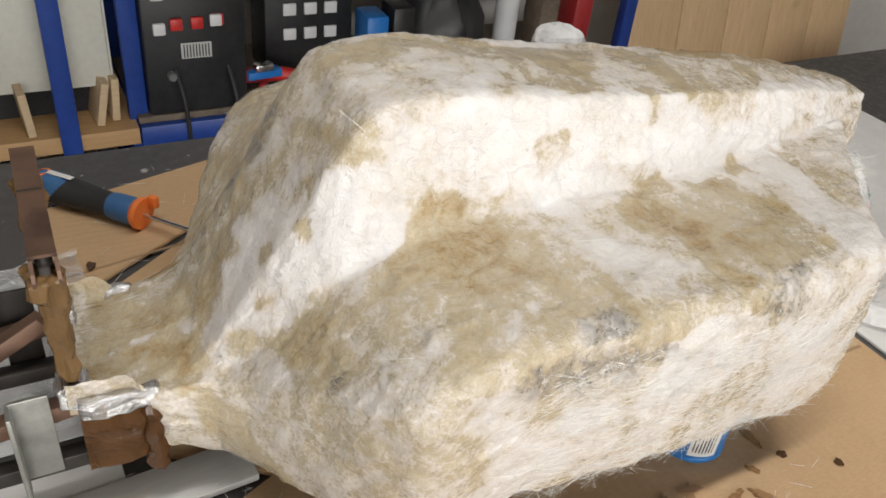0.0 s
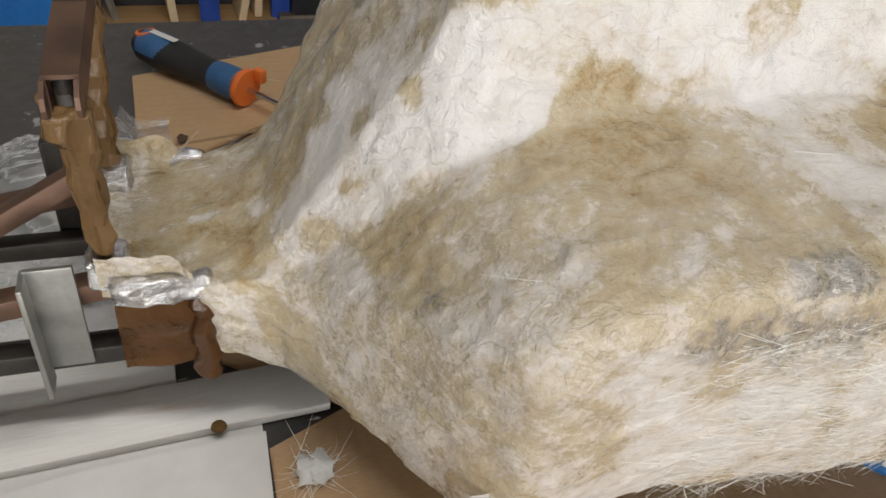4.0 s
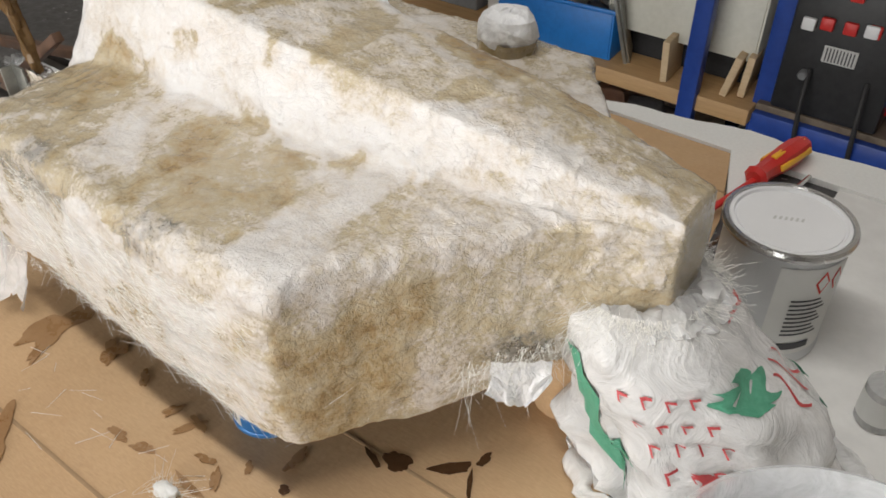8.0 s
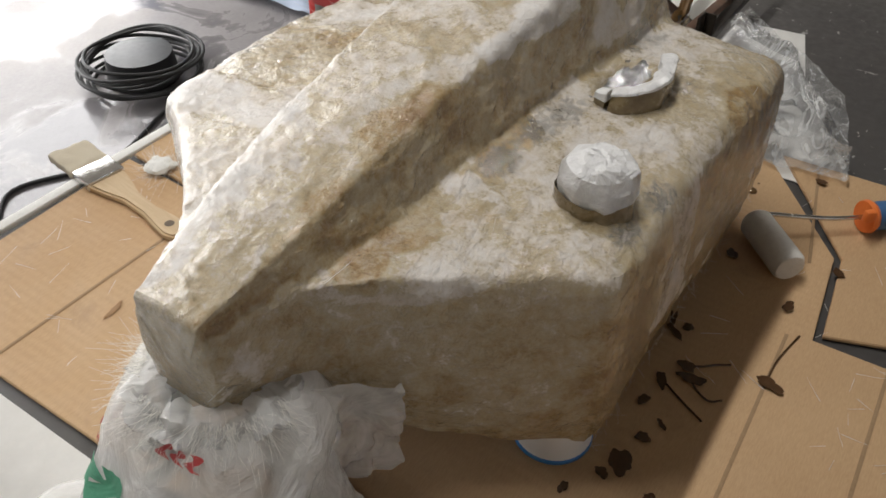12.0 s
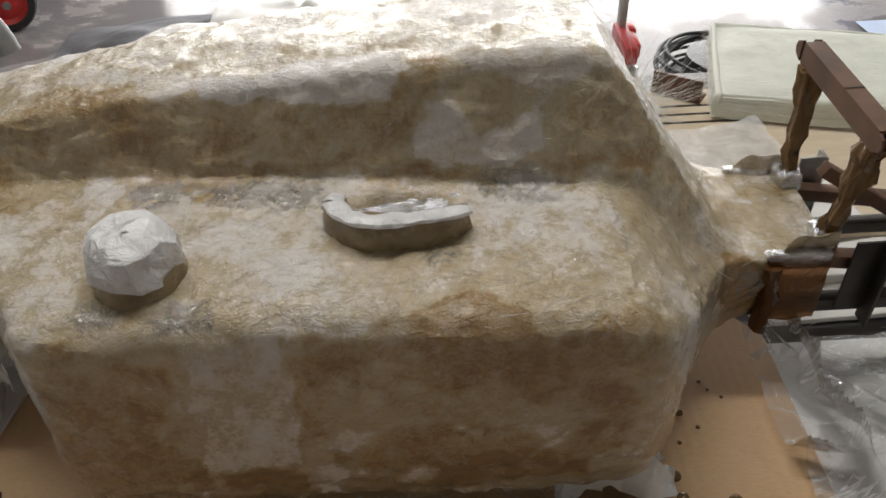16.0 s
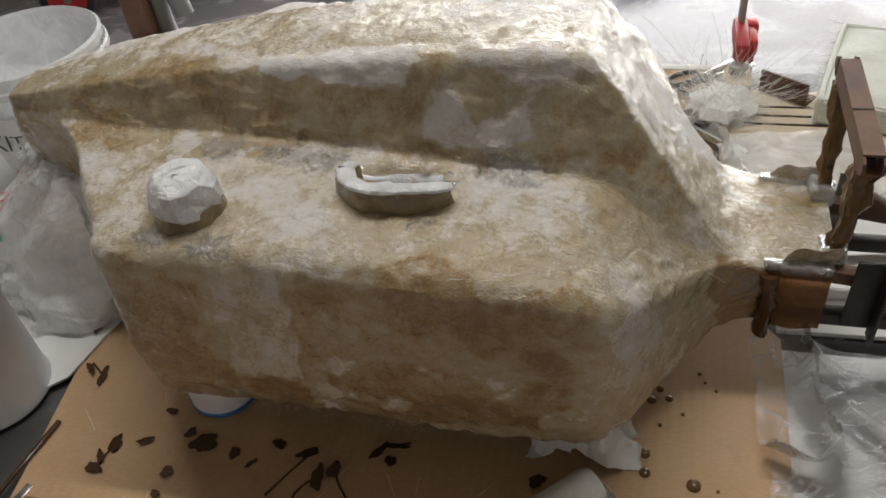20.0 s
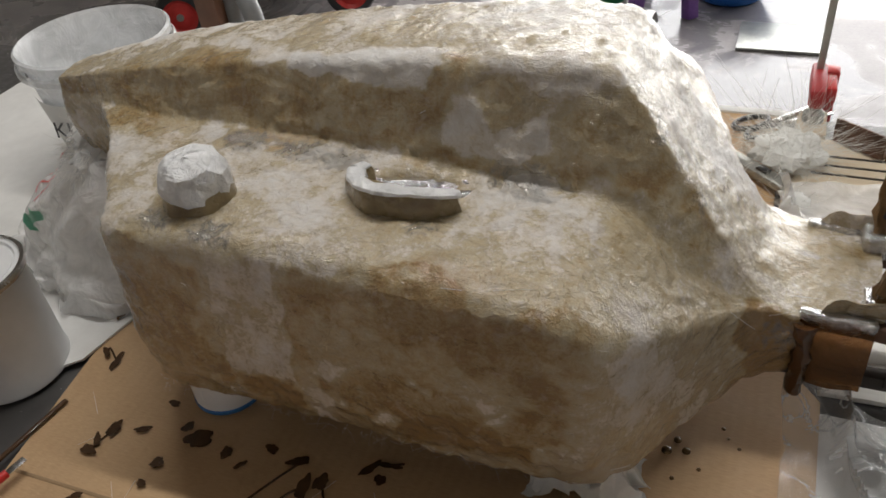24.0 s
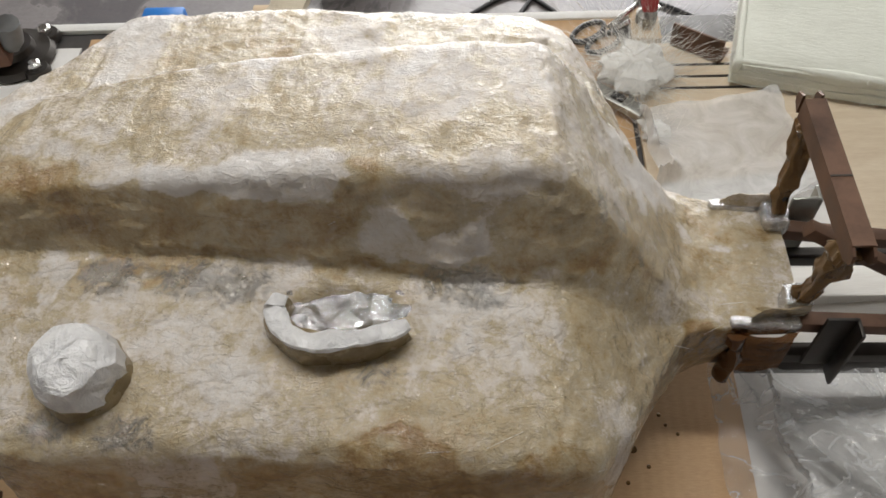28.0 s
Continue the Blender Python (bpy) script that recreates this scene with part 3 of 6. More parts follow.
def torn_sheet(name, lo, hi, z, material, label, seed, rough=0.012, n=40):
    """Paper with one torn long edge."""
    xs = np.linspace(lo[0], hi[0], n)
    tear = hi[1] + rough * fractal(np.stack([xs, xs * 0, xs * 0], 1), 14, 4, seed)
    outline = [(lo[0], lo[1]), (hi[0], lo[1]), *zip(xs[::-1], tear[::-1])]
    return tagged(part(name, prism(outline, 0.0022, z=z), material), label, "paper")


edge_x = np.linspace(-0.07, 0.75, 90)
edge_y = 0.414 + np.clip(0.16 * (edge_x + 0.05), 0, 0.046) + 0.010 * fractal(np.stack([edge_x, edge_x * 0, edge_x * 0], 1), 16, 5, 3)
tagged(part("torn_white_sheet", prism([(-0.07, 0.4115), (0.224, 0.4095), (0.262, 0.300), (0.2625, 0.4085), (0.75, 0.4085), *zip(edge_x[::-1], edge_y[::-1])], 0.007, z=-0.0005), M_POLY), "white foam sheet with a ragged torn edge", "foam sheet")
torn_sheet("white_sheet", (0.338, -0.36), (0.78, 0.408), 0.0, M_PAPER, "white paper covering the bench by the tin", 5, 0.004)
tagged(part("white_card", prism([(0.264, 0.03), (0.336, -0.03), (0.3365, 0.20), (0.285, 0.149)], 0.0022, z=0.0045), M_PAPER), "white card with resin spots under the bag", "card")

# ---- the laminated tank ----
X_KEYS = [-0.312, -0.276, -0.268, -0.250, -0.235, -0.222, -0.200, -0.180, -0.160, -0.140, -0.100, 0.050, 0.150, 0.168, 0.190, 0.210, 0.240, 0.270, 0.295, 0.322]
HALF = [0.044, 0.046, 0.053, 0.055, 0.060, 0.076, 0.114, 0.152, 0.175, 0.177, 0.178, 0.179, 0.179, 0.175, 0.138, 0.113, 0.077, 0.048, 0.035, 0.025]
HALF_P = [0.044, 0.046, 0.053, 0.055, 0.060, 0.076, 0.114, 0.152, 0.175, 0.177, 0.178, 0.179, 0.179, 0.175, 0.140, 0.112, 0.070, 0.039, 0.030, 0.0245]
EDGE = [0.1035, 0.105, 0.106, 0.108, 0.111, 0.117, 0.135, 0.156, 0.172, 0.183, 0.19, 0.192, 0.192, 0.191, 0.193, 0.194, 0.195, 0.196, 0.197, 0.195]
DECK = [0.104, 0.106, 0.107, 0.109, 0.113, 0.12, 0.142, 0.165, 0.182, 0.191, 0.195, 0.197, 0.198, 0.198, 0.198, 0.198, 0.199, 0.199, 0.199, 0.198]
TOP = [0.104, 0.106, 0.107, 0.11, 0.118, 0.137, 0.171, 0.204, 0.237, 0.264, 0.267, 0.252, 0.24, 0.237, 0.234, 0.231, 0.225, 0.218, 0.213, 0.207]
RIDGE = [0.036, 0.04, 0.044, 0.044, 0.043, 0.043, 0.044, 0.045, 0.046, 0.047, 0.050, 0.046, 0.040, 0.039, 0.037, 0.036, 0.033, 0.029, 0.026, 0.022]
VALLEY = [0.041, 0.044, 0.049, 0.050, 0.053, 0.060, 0.070, 0.074, 0.075, 0.074, 0.071, 0.063, 0.055, 0.053, 0.051, 0.049, 0.045, 0.040, 0.031, 0.023]
MIDDLE = [0.0, 0.0, 0.0, 0.0, 0.0, 0.0, 0.0, 0.0, 0.0, 0.0, 0.002, -0.006, -0.002, -0.001, 0.0, 0.001, 0.002, 0.003, 0.004, 0.005]
LOW_N = [0.0965, 0.096, 0.060, 0.056, 0.052, 0.054, 0.060, 0.063, 0.066, 0.070, 0.074, 0.071, 0.064, 0.061, 0.058, 0.060, 0.070, 0.092, 0.125, 0.146]
LOW_P = [0.0965, 0.096, 0.054, 0.050, 0.046, 0.042, 0.040, 0.041, 0.043, 0.046, 0.045, 0.044, 0.044, 0.050, 0.055, 0.060, 0.074, 0.096, 0.125, 0.142]

# how dry each zone of the mat was laid, with light on south and shade on north faces painted in: low corner, high
# corner, level (0 amber, 0.3 olive, 0.7 cream), softness
ZONES = [
    ((-0.30, -0.040, 0.09), (-0.16, 0.050, 0.27), 0.27, 0.25), ((-0.16, -0.052, 0.20), (0.34, 0.052, 0.28), 0.42, 0.10),
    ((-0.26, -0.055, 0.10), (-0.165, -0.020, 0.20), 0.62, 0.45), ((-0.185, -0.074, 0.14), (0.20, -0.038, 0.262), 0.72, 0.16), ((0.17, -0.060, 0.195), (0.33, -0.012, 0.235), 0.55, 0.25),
    ((-0.145, -0.168, 0.17), (-0.022, -0.076, 0.203), 0.29, 0.26), ((-0.022, -0.178, 0.17), (0.029, -0.068, 0.215), 0.53, 0.18), ((0.029, -0.166, 0.17), (0.124, -0.070, 0.204), 0.28, 0.22), ((0.124, -0.180, 0.16), (0.172, -0.068, 0.215), 0.56, 0.22),
    ((0.165, -0.130, 0.186), (0.30, -0.030, 0.215), 0.41, 0.20), ((-0.03, -0.10, 0.185), (0.05, -0.066, 0.21), 0.46, 0.30),
    ((-0.24, -0.20, 0.03), (-0.135, -0.060, 0.185), 0.36, 0.30), ((-0.135, -0.20, 0.03), (0.175, -0.166, 0.165), 0.56, 0.12), ((-0.015, -0.20, 0.136), (0.05, -0.166, 0.176), 0.70, 0.08), ((-0.12, -0.20, 0.120), (-0.060, -0.166, 0.172), 0.40, 0.30),
    ((0.168, -0.19, 0.04), (0.31, -0.02, 0.185), 0.30, 0.18), ((0.20, -0.15, 0.04), (0.28, -0.04, 0.115), 0.40, 0.30), ((0.305, -0.03, 0.13), (0.335, 0.04, 0.195), 0.31, 0.15), ((0.262, 0.015, 0.08), (0.34, 0.080, 0.150), -0.20, 0.25),
    ((0.165, 0.020, 0.03), (0.30, 0.19, 0.186), 0.25, 0.15), ((0.10, 0.165, 0.03), (0.175, 0.20, 0.185), 0.17, 0.15),
    ((-0.20, 0.165, 0.03), (0.10, 0.20, 0.112), 0.06, 0.30), ((-0.16, 0.165, 0.112), (0.038, 0.20, 0.186), 0.21, 0.15), ((0.036, 0.165, 0.085), (0.091, 0.20, 0.20), 0.56, 0.07),
    ((-0.16, 0.070, 0.186), (0.17, 0.175, 0.215), 0.40, 0.12), ((0.02, 0.120, 0.188), (0.10, 0.172, 0.215), 0.47, 0.25), ((-0.145, 0.085, 0.186), (-0.068, 0.150, 0.215), 0.48, 0.12), ((0.15, 0.045, 0.19), (0.30, 0.13, 0.215), 0.44, 0.25),
    ((-0.255, 0.050, 0.05), (-0.15, 0.175, 0.19), 0.43, 0.20), ((-0.32, 0.034, 0.02), (-0.224, 0.095, 0.106), -0.12, 0.16),
    # north ridge wall: low levels hold its shade as well as soaked mat
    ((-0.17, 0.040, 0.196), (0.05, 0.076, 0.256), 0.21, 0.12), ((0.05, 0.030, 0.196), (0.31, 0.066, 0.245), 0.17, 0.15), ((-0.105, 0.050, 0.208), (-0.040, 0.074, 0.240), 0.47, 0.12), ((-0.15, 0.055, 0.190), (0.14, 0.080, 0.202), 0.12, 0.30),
    ((-0.035, 0.030, 0.238), (0.085, 0.054, 0.272), 0.66, 0.10), ((0.09, -0.040, 0.225), (0.16, 0.010, 0.26), 0.56, 0.22), ((-0.13, -0.030, 0.25), (-0.03, 0.025, 0.28), 0.50, 0.25), ((0.02, -0.035, 0.235), (0.085, 0.028, 0.275), 0.40, 0.15), ((0.19, -0.010, 0.205), (0.33, 0.030, 0.245), 0.30, 0.20),
]


# where bare or resin-wet foil shows through the mat
FOIL_SPOTS = [
    (-0.09, 0.076, 0.198, 0.016), (-0.10, 0.082, 0.198, 0.012), (0.035, 0.076, 0.199, 0.016), (0.07, 0.072, 0.199, 0.014), (0.115, 0.070, 0.200, 0.016), (0.085, 0.165, 0.193, 0.014), (0.125, 0.160, 0.193, 0.011), (-0.045, 0.130, 0.198, 0.010),
    (0.066, -0.174, 0.176, 0.017), (0.086, -0.170, 0.188, 0.008), (-0.10, -0.177, 0.168, 0.012), (-0.075, -0.177, 0.165, 0.016), (-0.045, -0.177, 0.164, 0.014), (-0.02, -0.177, 0.165, 0.009), (-0.055, -0.170, 0.186, 0.012),
    (-0.262, 0.050, 0.090, 0.016), (-0.185, -0.125, 0.150, 0.008), (0.255, -0.060, 0.105, 0.020),
    (-0.185, 0.040, 0.205, 0.012), (-0.170, 0.042, 0.225, 0.012), (-0.205, 0.045, 0.180, 0.010),
]


def tank_shell():
    """The hull as one lofted skin: skirt, side, deck, ridge, mirrored about a slightly wandering middle."""
    xs = np.concatenate([np.linspace(-0.312, -0.14, 108)[:-1], np.linspace(-0.14, 0.14, 126)[:-1], np.linspace(0.14, 0.322, 112)])
    step = np.linspace(-0.312, 0.322, 640)

    def along(keys, sigma=5.0):
        return np.interp(xs, step, soften(np.interp(step, X_KEYS, keys), sigma))

    half, edge, deck, top = along(HALF, 2.4), along(EDGE, 4.0), along(DECK, 4.0), along(TOP, 3.2)
    ridge, valley, mid = along(RIDGE), along(VALLEY), along(MIDDLE, 12.0)
    low = {-1: along(LOW_N), 1: along(LOW_P)}
    halves_wide = {-1: half, 1: along(HALF_P, 2.4)}
    valleys = {s: np.minimum(valley, halves_wide[s] - 0.0015) for s in (-1, 1)}
    ridges = {s: np.minimum(ridge, valleys[s] - 0.0008) for s in (-1, 1)}
    rag = {s: 0.0035 * fractal(np.stack([xs, xs * 0 + s, xs * 0], 1), 70, 3, 5 + s) for s in (-1, 1)}
    counts = (34, 40, 30, 14)
    sections = []
    for k in range(len(xs)):
        halves = []
        for s in (-1, 1):
            b = low[s][k] + rag[s][k]
            flare = 0.002 if s < 0 else 0.004
            wide = halves_wide[s][k]
            corners = [(wide - 0.008, b + 0.010), (wide - 0.003, b), (wide + flare, b + 0.03), (wide, edge[k]), (valleys[s][k], deck[k]), (ridges[s][k], top[k]), (0.0, top[k] + 0.0025)]
            pts = [np.linspace(corners[0], corners[1], 5)[:-1], np.linspace(corners[1], corners[2], 10)[:-1]]
            for a, c, n in zip(corners[2:], corners[3:], counts):
                pts.append(np.linspace(a, c, n)[:-1])
            line = np.concatenate([*pts, [corners[-1]]])
            round_edge, crisp = soften(line, 4.2), soften(line, 1.3)
            share = np.clip((np.arange(len(line)) - 62) / 14, 0, 1)[:, None]
            soft = round_edge * (1 - share) + crisp * share
            soft[-1] = line[-1]
            line = np.concatenate([line[:12], soft[12:]])
            line[:, 0] = s * line[:, 0]
            halves.append(line)
        section = np.concatenate([halves[0], halves[1][-2::-1]])
        section[:, 0] += mid[k]
        sections.append(np.column_stack([np.full(len(section), xs[k]), section]))
    # the blunt nose
    last = sections[-1]
    foot = np.array([0.0, mid[-1], low[-1][-1] - 0.002])
    for dx, s in ((0.0022, 0.97), (0.0034, 0.90), (0.0038, 0.75), (0.0038, 0.5), (0.0038, 0.22), (0.0038, 0.02)):
        ring = foot + (last - foot) * np.array([1, s, s])
        ring[:, 0] = xs[-1] + dx
        sections.append(ring)
    grid = np.array(sections)
    for _ in range(2):
        inner = grid[:-6]
        inner[1:-1] = 0.25 * inner[:-2] + 0.5 * inner[1:-1] + 0.25 * inner[2:]
    return grid


def tank_mesh():
    grid = tank_shell()
    nx, ny, _ = grid.shape
    du, dv = np.gradient(grid, axis=0), np.gradient(grid, axis=1)
    normal = np.cross(du, dv)
    normal /= np.linalg.norm(normal, axis=2, keepdims=True) + 1e-12
    p, nrm = grid.reshape(-1, 3), normal.reshape(-1, 3)
    lump = 0.0016 * fractal(p, 14, 3, 1) + 0.0010 * fractal(p, 60, 3, 7) + 0.00045 * fractal(p, 200, 2, 11) + 0.0006 * np.clip(0.22 - np.abs(fractal(p * np.array([0.7, 1.0, 1.0]), 75, 2, 77)), 0, 1) / 0.22
    # hollow behind the crescent boss
    lump -= 0.015 * np.exp(-(((p[:, 0] + 0.024) / 0.027) ** 2 + ((p[:, 1] - 0.091) / 0.013) ** 2) ** 2)
    # ridged wrinkles of the mat, running mostly along the hull
    w = p * np.array([0.55, 1.0, 1.0])
    lump += 0.0008 * np.clip(0.16 - np.abs(fractal(w, 30, 3, 21)), 0, 1) / 0.16
    # overlapping mats leave low steps
    for (cx, cy, cz, rx, ry, rz, h) in MAT_PATCHES:
        inside = np.maximum.reduce([np.abs(p[:, 0] - cx) / rx, np.abs(p[:, 1] - cy) / ry, np.abs(p[:, 2] - cz) / rz])
        inside = inside + 0.03 * fractal(p, 60, 2, 31)
        lump += h * np.clip((1.0 - inside) / 0.04, 0, 1)
    # a crinkled bead of mat in the south valley
    bead_y = -np.interp(p[:, 0], X_KEYS, VALLEY)
    bead = np.exp(-((p[:, 1] - bead_y) / 0.005) ** 2) * (p[:, 2] > 0.16) * np.clip((p[:, 0] + 0.16) / 0.03, 0, 1)
    lump += 0.0022 * bead * np.clip(0.5 + 1.2 * fractal(p, 55, 3, 83), 0, 2)
    fade = np.ones((nx, ny))
    fade[-7:] = 0.35
    p = p + nrm * (lump * fade.ravel())[:, None]
    faces = [(i * ny + j, i * ny + j + 1, (i + 1) * ny + j + 1, (i + 1) * ny + j) for i in range(nx - 1) for j in range(ny - 1)]
    me = mesh_of(p, faces)
    # dry and soaked areas, with the shading of the north and south sides mixed in
    warp = p + 0.03 * np.stack([fractal(p, 18, 3, 61), fractal(p, 18, 3, 62), fractal(p, 18, 3, 63)], 1)
    dry_lit = np.full(len(p), 0.42)
    ragged_edge = 0.16 * fractal(p, 45, 4, 47)
    rag_field = np.stack([fractal(p, 24, 4, 64), fractal(p, 24, 4, 65), fractal(p, 24, 4, 66)], 1)
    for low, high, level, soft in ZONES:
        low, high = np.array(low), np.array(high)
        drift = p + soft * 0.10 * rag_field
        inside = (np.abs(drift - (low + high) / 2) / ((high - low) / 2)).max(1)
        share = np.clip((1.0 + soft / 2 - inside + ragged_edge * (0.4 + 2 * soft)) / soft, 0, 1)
        dry_lit += (level - dry_lit) * share
    dry_lit += 0.09 * np.clip(fractal(warp, 16, 4, 41) / 0.25, -1, 1) + 0.06 * fractal(warp, 70, 3, 43)
    dry_lit += 0.14 * bead
    foil_share = np.zeros(len(p))
    ragged = np.stack([np.sin(p[:, (i + 1) % 3] * 610 + i) + np.sin(p[:, i] * 430 + p[:, (i + 2) % 3] * 890 + 2 * i) + 0.7 * np.sin(p[:, 0] * 1270 - p[:, 1] * 1490 + i) for i in range(3)], 1) * 0.0014
    for x, y, z, r in FOIL_SPOTS:
        foil_share = np.maximum(foil_share, np.exp(-(((p + ragged - (x, y, z)) * np.array([0.6, 1.0, 1.0])) ** 2).sum(1) / r ** 2))
    bare = me.attributes.new("foil", "FLOAT", "POINT")
    bare.data.foreach_set("value", foil_share.astype(np.float32))
    layer = me.attributes.new("dry_lit", "FLOAT", "POINT")
    layer.data.foreach_set("value", np.clip(dry_lit, 0.0, 1.0).astype(np.float32))
    return me


MAT_PATCHES = [
    (0.025, 0.042, 0.255, 0.060, 0.012, 0.03, 0.0011), (0.0635, 0.178, 0.14, 0.0275, 0.03, 0.055, 0.0010), (-0.06, 0.178, 0.148, 0.095, 0.03, 0.035, 0.0007), (-0.0725, 0.062, 0.224, 0.0325, 0.02, 0.016, 0.0009),
    (0.148, -0.124, 0.2, 0.024, 0.056, 0.03, 0.0010), (0.0035, -0.12, 0.2, 0.0255, 0.055, 0.03, 0.0009), (0.0175, -0.18, 0.156, 0.0325, 0.03, 0.020, 0.0009), (-0.107, 0.118, 0.2, 0.038, 0.032, 0.03, 0.0007),
    (0.20, 0.10, 0.12, 0.04, 0.05, 0.05, 0.0007), (0.10, -0.178, 0.15, 0.045, 0.03, 0.03, 0.0008), (0.225, -0.09, 0.2, 0.05, 0.05, 0.03, 0.0009),
]


def laid_strands(me, count, seed):
    """Threads of the mat lying on the skin, nearly all along the dry south side."""
    n = len(me.vertices)
    co, no = np.empty(3 * n), np.empty(3 * n)
    me.vertices.foreach_get("co", co)
    me.vertices.foreach_get("normal", no)
    co, no = co.reshape(-1, 3), no.reshape(-1, 3)
    side = np.nonzero((co[:, 1] < -0.168) & (co[:, 2] < 0.165) & (np.abs(co[:, 0] - 0.02) < 0.12))[0]

    def where(r):
        on_side = r.random() < 0.985
        i = int(side[r.randrange(len(side))]) if on_side else r.randrange(n)
        nrm = Vector(no[i])
        tilt = r.choice((-0.3, 0.22)) + r.gauss(0, 0.15) if on_side else r.uniform(-1, 1)
        way = Vector((1, tilt, tilt))
        way = (way - nrm * way.dot(nrm)).normalized() * r.choice((-1, 1))
        return Vector(co[i]) + nrm * (0.0004 if on_side else 0.0001), way - nrm * 0.02

    return strands(count, where, 0.020, 0.00017, seed, 0.02)


tank = thing("motorcycle_tank_mould", pose(0, 0, 0), "hand-laid glass fibre motorcycle tank, cream and olive, raised on cans", "fuel tank")
hull_mesh = tank_mesh()
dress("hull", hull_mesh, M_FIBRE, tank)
tagged(dress("laid_threads", laid_strands(hull_mesh, 4200, 9), M_STRAND, tank, "fine white glass threads lying on the skin", False), kind="stuff")


def crumpled(bm, amount, scale, seed):
    """Pushes the points of a mesh about like crumpled foil."""
    bm.normal_update()
    for v in bm.verts:
        v.co += v.normal * amount * noise.noise(v.co * scale + Vector((seed, 0, 0))) + Vector((noise.noise(v.co * scale * 1.7 + Vector((9, seed, 0))), noise.noise(v.co * scale * 1.7 + Vector((0, 5, seed))), 0)) * amount * 0.5
    return bm


# filler boss: a laminated neck with a cap of crumpled foil
BOSS = pose(0.111, 0.132, 0.190, -3, 2, 12)
neck = lathe([(0.0300, -0.010), (0.0262, -0.001), (0.0240, 0.006), (0.0232, 0.014)], 40, BOSS, False)
bmesh.ops.subdivide_edges(neck, edges=neck.edges[:], cuts=2, use_grid_fill=True)
boss = part("filler_boss", crumpled(neck, 0.0030, 60, 3), M_LAMINATE, tank, "filler neck in brown soaked laminate")


def faceted(profile, steps, m, amount, seed):
    """A cap of folded foil: a coarse turned body whose corners are pushed about, with hard folds."""
    rnd = random.Random(seed)
    bm = lathe(profile, steps)
    bmesh.ops.triangulate(bm, faces=bm.faces[:])
    for v in bm.verts:
        v.co += Vector((rnd.uniform(-1, 1), rnd.uniform(-1, 1), 0.7 * rnd.uniform(-1, 1))) * amount
    bmesh.ops.subdivide_edges(bm, edges=bm.edges[:], cuts=2, use_grid_fill=True)
    for v in bm.verts:
        v.co += Vector((noise.noise(v.co * 170), noise.noise(v.co * 170 + Vector((4, 0, 0))), noise.noise(v.co * 170 + Vector((0, 4, 0))))) * amount * 0.35
    return moved(bm, m)


cap = faceted([(0.0226, 0.010), (0.0234, 0.015), (0.0232, 0.023), (0.0205, 0.0300), (0.0130, 0.0345), (0.004, 0.0358)], 15, BOSS, 0.0015, 11)
foil_cap = part("foil_cap", cap, M_FOIL_WHITE, boss, "crumpled white foil over the filler neck")
foil_cap.data.set_sharp_from_angle(angle=radians(17))

# crescent boss: a curved bar with a hollow behind it
ring_pts = [(0.010, 0.086), (0.0115, 0.099), (0.004, 0.111), (-0.010, 0.118), (-0.026, 0.1185), (-0.042, 0.115), (-0.054, 0.110), (-0.061, 0.106)]
path = smooth_path([(x, y, 0.198) for x, y in ring_pts], 6)


def crescent(profile):
    """A bar swept along the curve; profile gives pairs of side and height."""
    bm, rows = bmesh.new(), []
    for i, q in enumerate(path):
        t = i / (len(path) - 1)
        way = (path[min(i + 1, len(path) - 1)] - path[max(i - 1, 0)]).normalized()
        out = Vector((way.y, -way.x, 0))
        if out.y < 0:
            out = -out
        wd = 0.0066 * (0.50 + 0.50 * math.sin(math.pi * min(1.0, 0.18 + 0.82 * t)))
        ht = 0.0065 + 0.0068 * math.sin(math.pi * t)
        rows.append([bm.verts.new(q + out * a * wd + Vector((0, 0, b * ht if b > 0 else b))) for a, b in profile])
    for a, b in zip(rows, rows[1:]):
        for i in range(len(profile) - 1):
            bm.faces.new((a[i], a[i + 1], b[i + 1], b[i]))
    bm.faces.new(rows[0])
    bm.faces.new(rows[-1][::-1])
    bmesh.ops.recalc_face_normals(bm, faces=bm.faces)
    bmesh.ops.subdivide_edges(bm, edges=bm.edges[:], cuts=2, use_grid_fill=True)
    return bm


bar = part("crescent_boss", crumpled(crescent([(1.25, -0.022), (1.05, 0.5), (0.8, 0.88), (-0.8, 0.88), (-1.05, 0.5), (-1.2, -0.015)]), 0.0025, 60, 8), M_LAMINATE, tank, "curved boss in brown soaked laminate")
part("foil_top", crumpled(crescent([(0.98, 0.86), (0.86, 1.0), (0.4, 1.07), (-0.6, 1.04), (-1.0, 0.9), (-1.15, 0.3)]), 0.0025, 75, 4), M_FOIL_WHITE, bar, "pale crumpled foil over the curved boss")
bowl = sheet(40, 26, lambda u, v: (-0.066 + 0.086 * u, 0.066 + 0.046 * v, 0.1965 - 0.008 * np.sin(np.pi * u) * np.sin(np.pi * v) - 0.03 * np.clip((2 * u - 1) ** 2 + (2 * v - 1) ** 2 - 0.8, 0, 1) + 0.0018 * fractal(np.stack([u, v, u * 0], 1), 9, 3, 3)))
dress("foil_lining", bowl, M_FOIL, tank, "shiny creased foil lining the hollow")
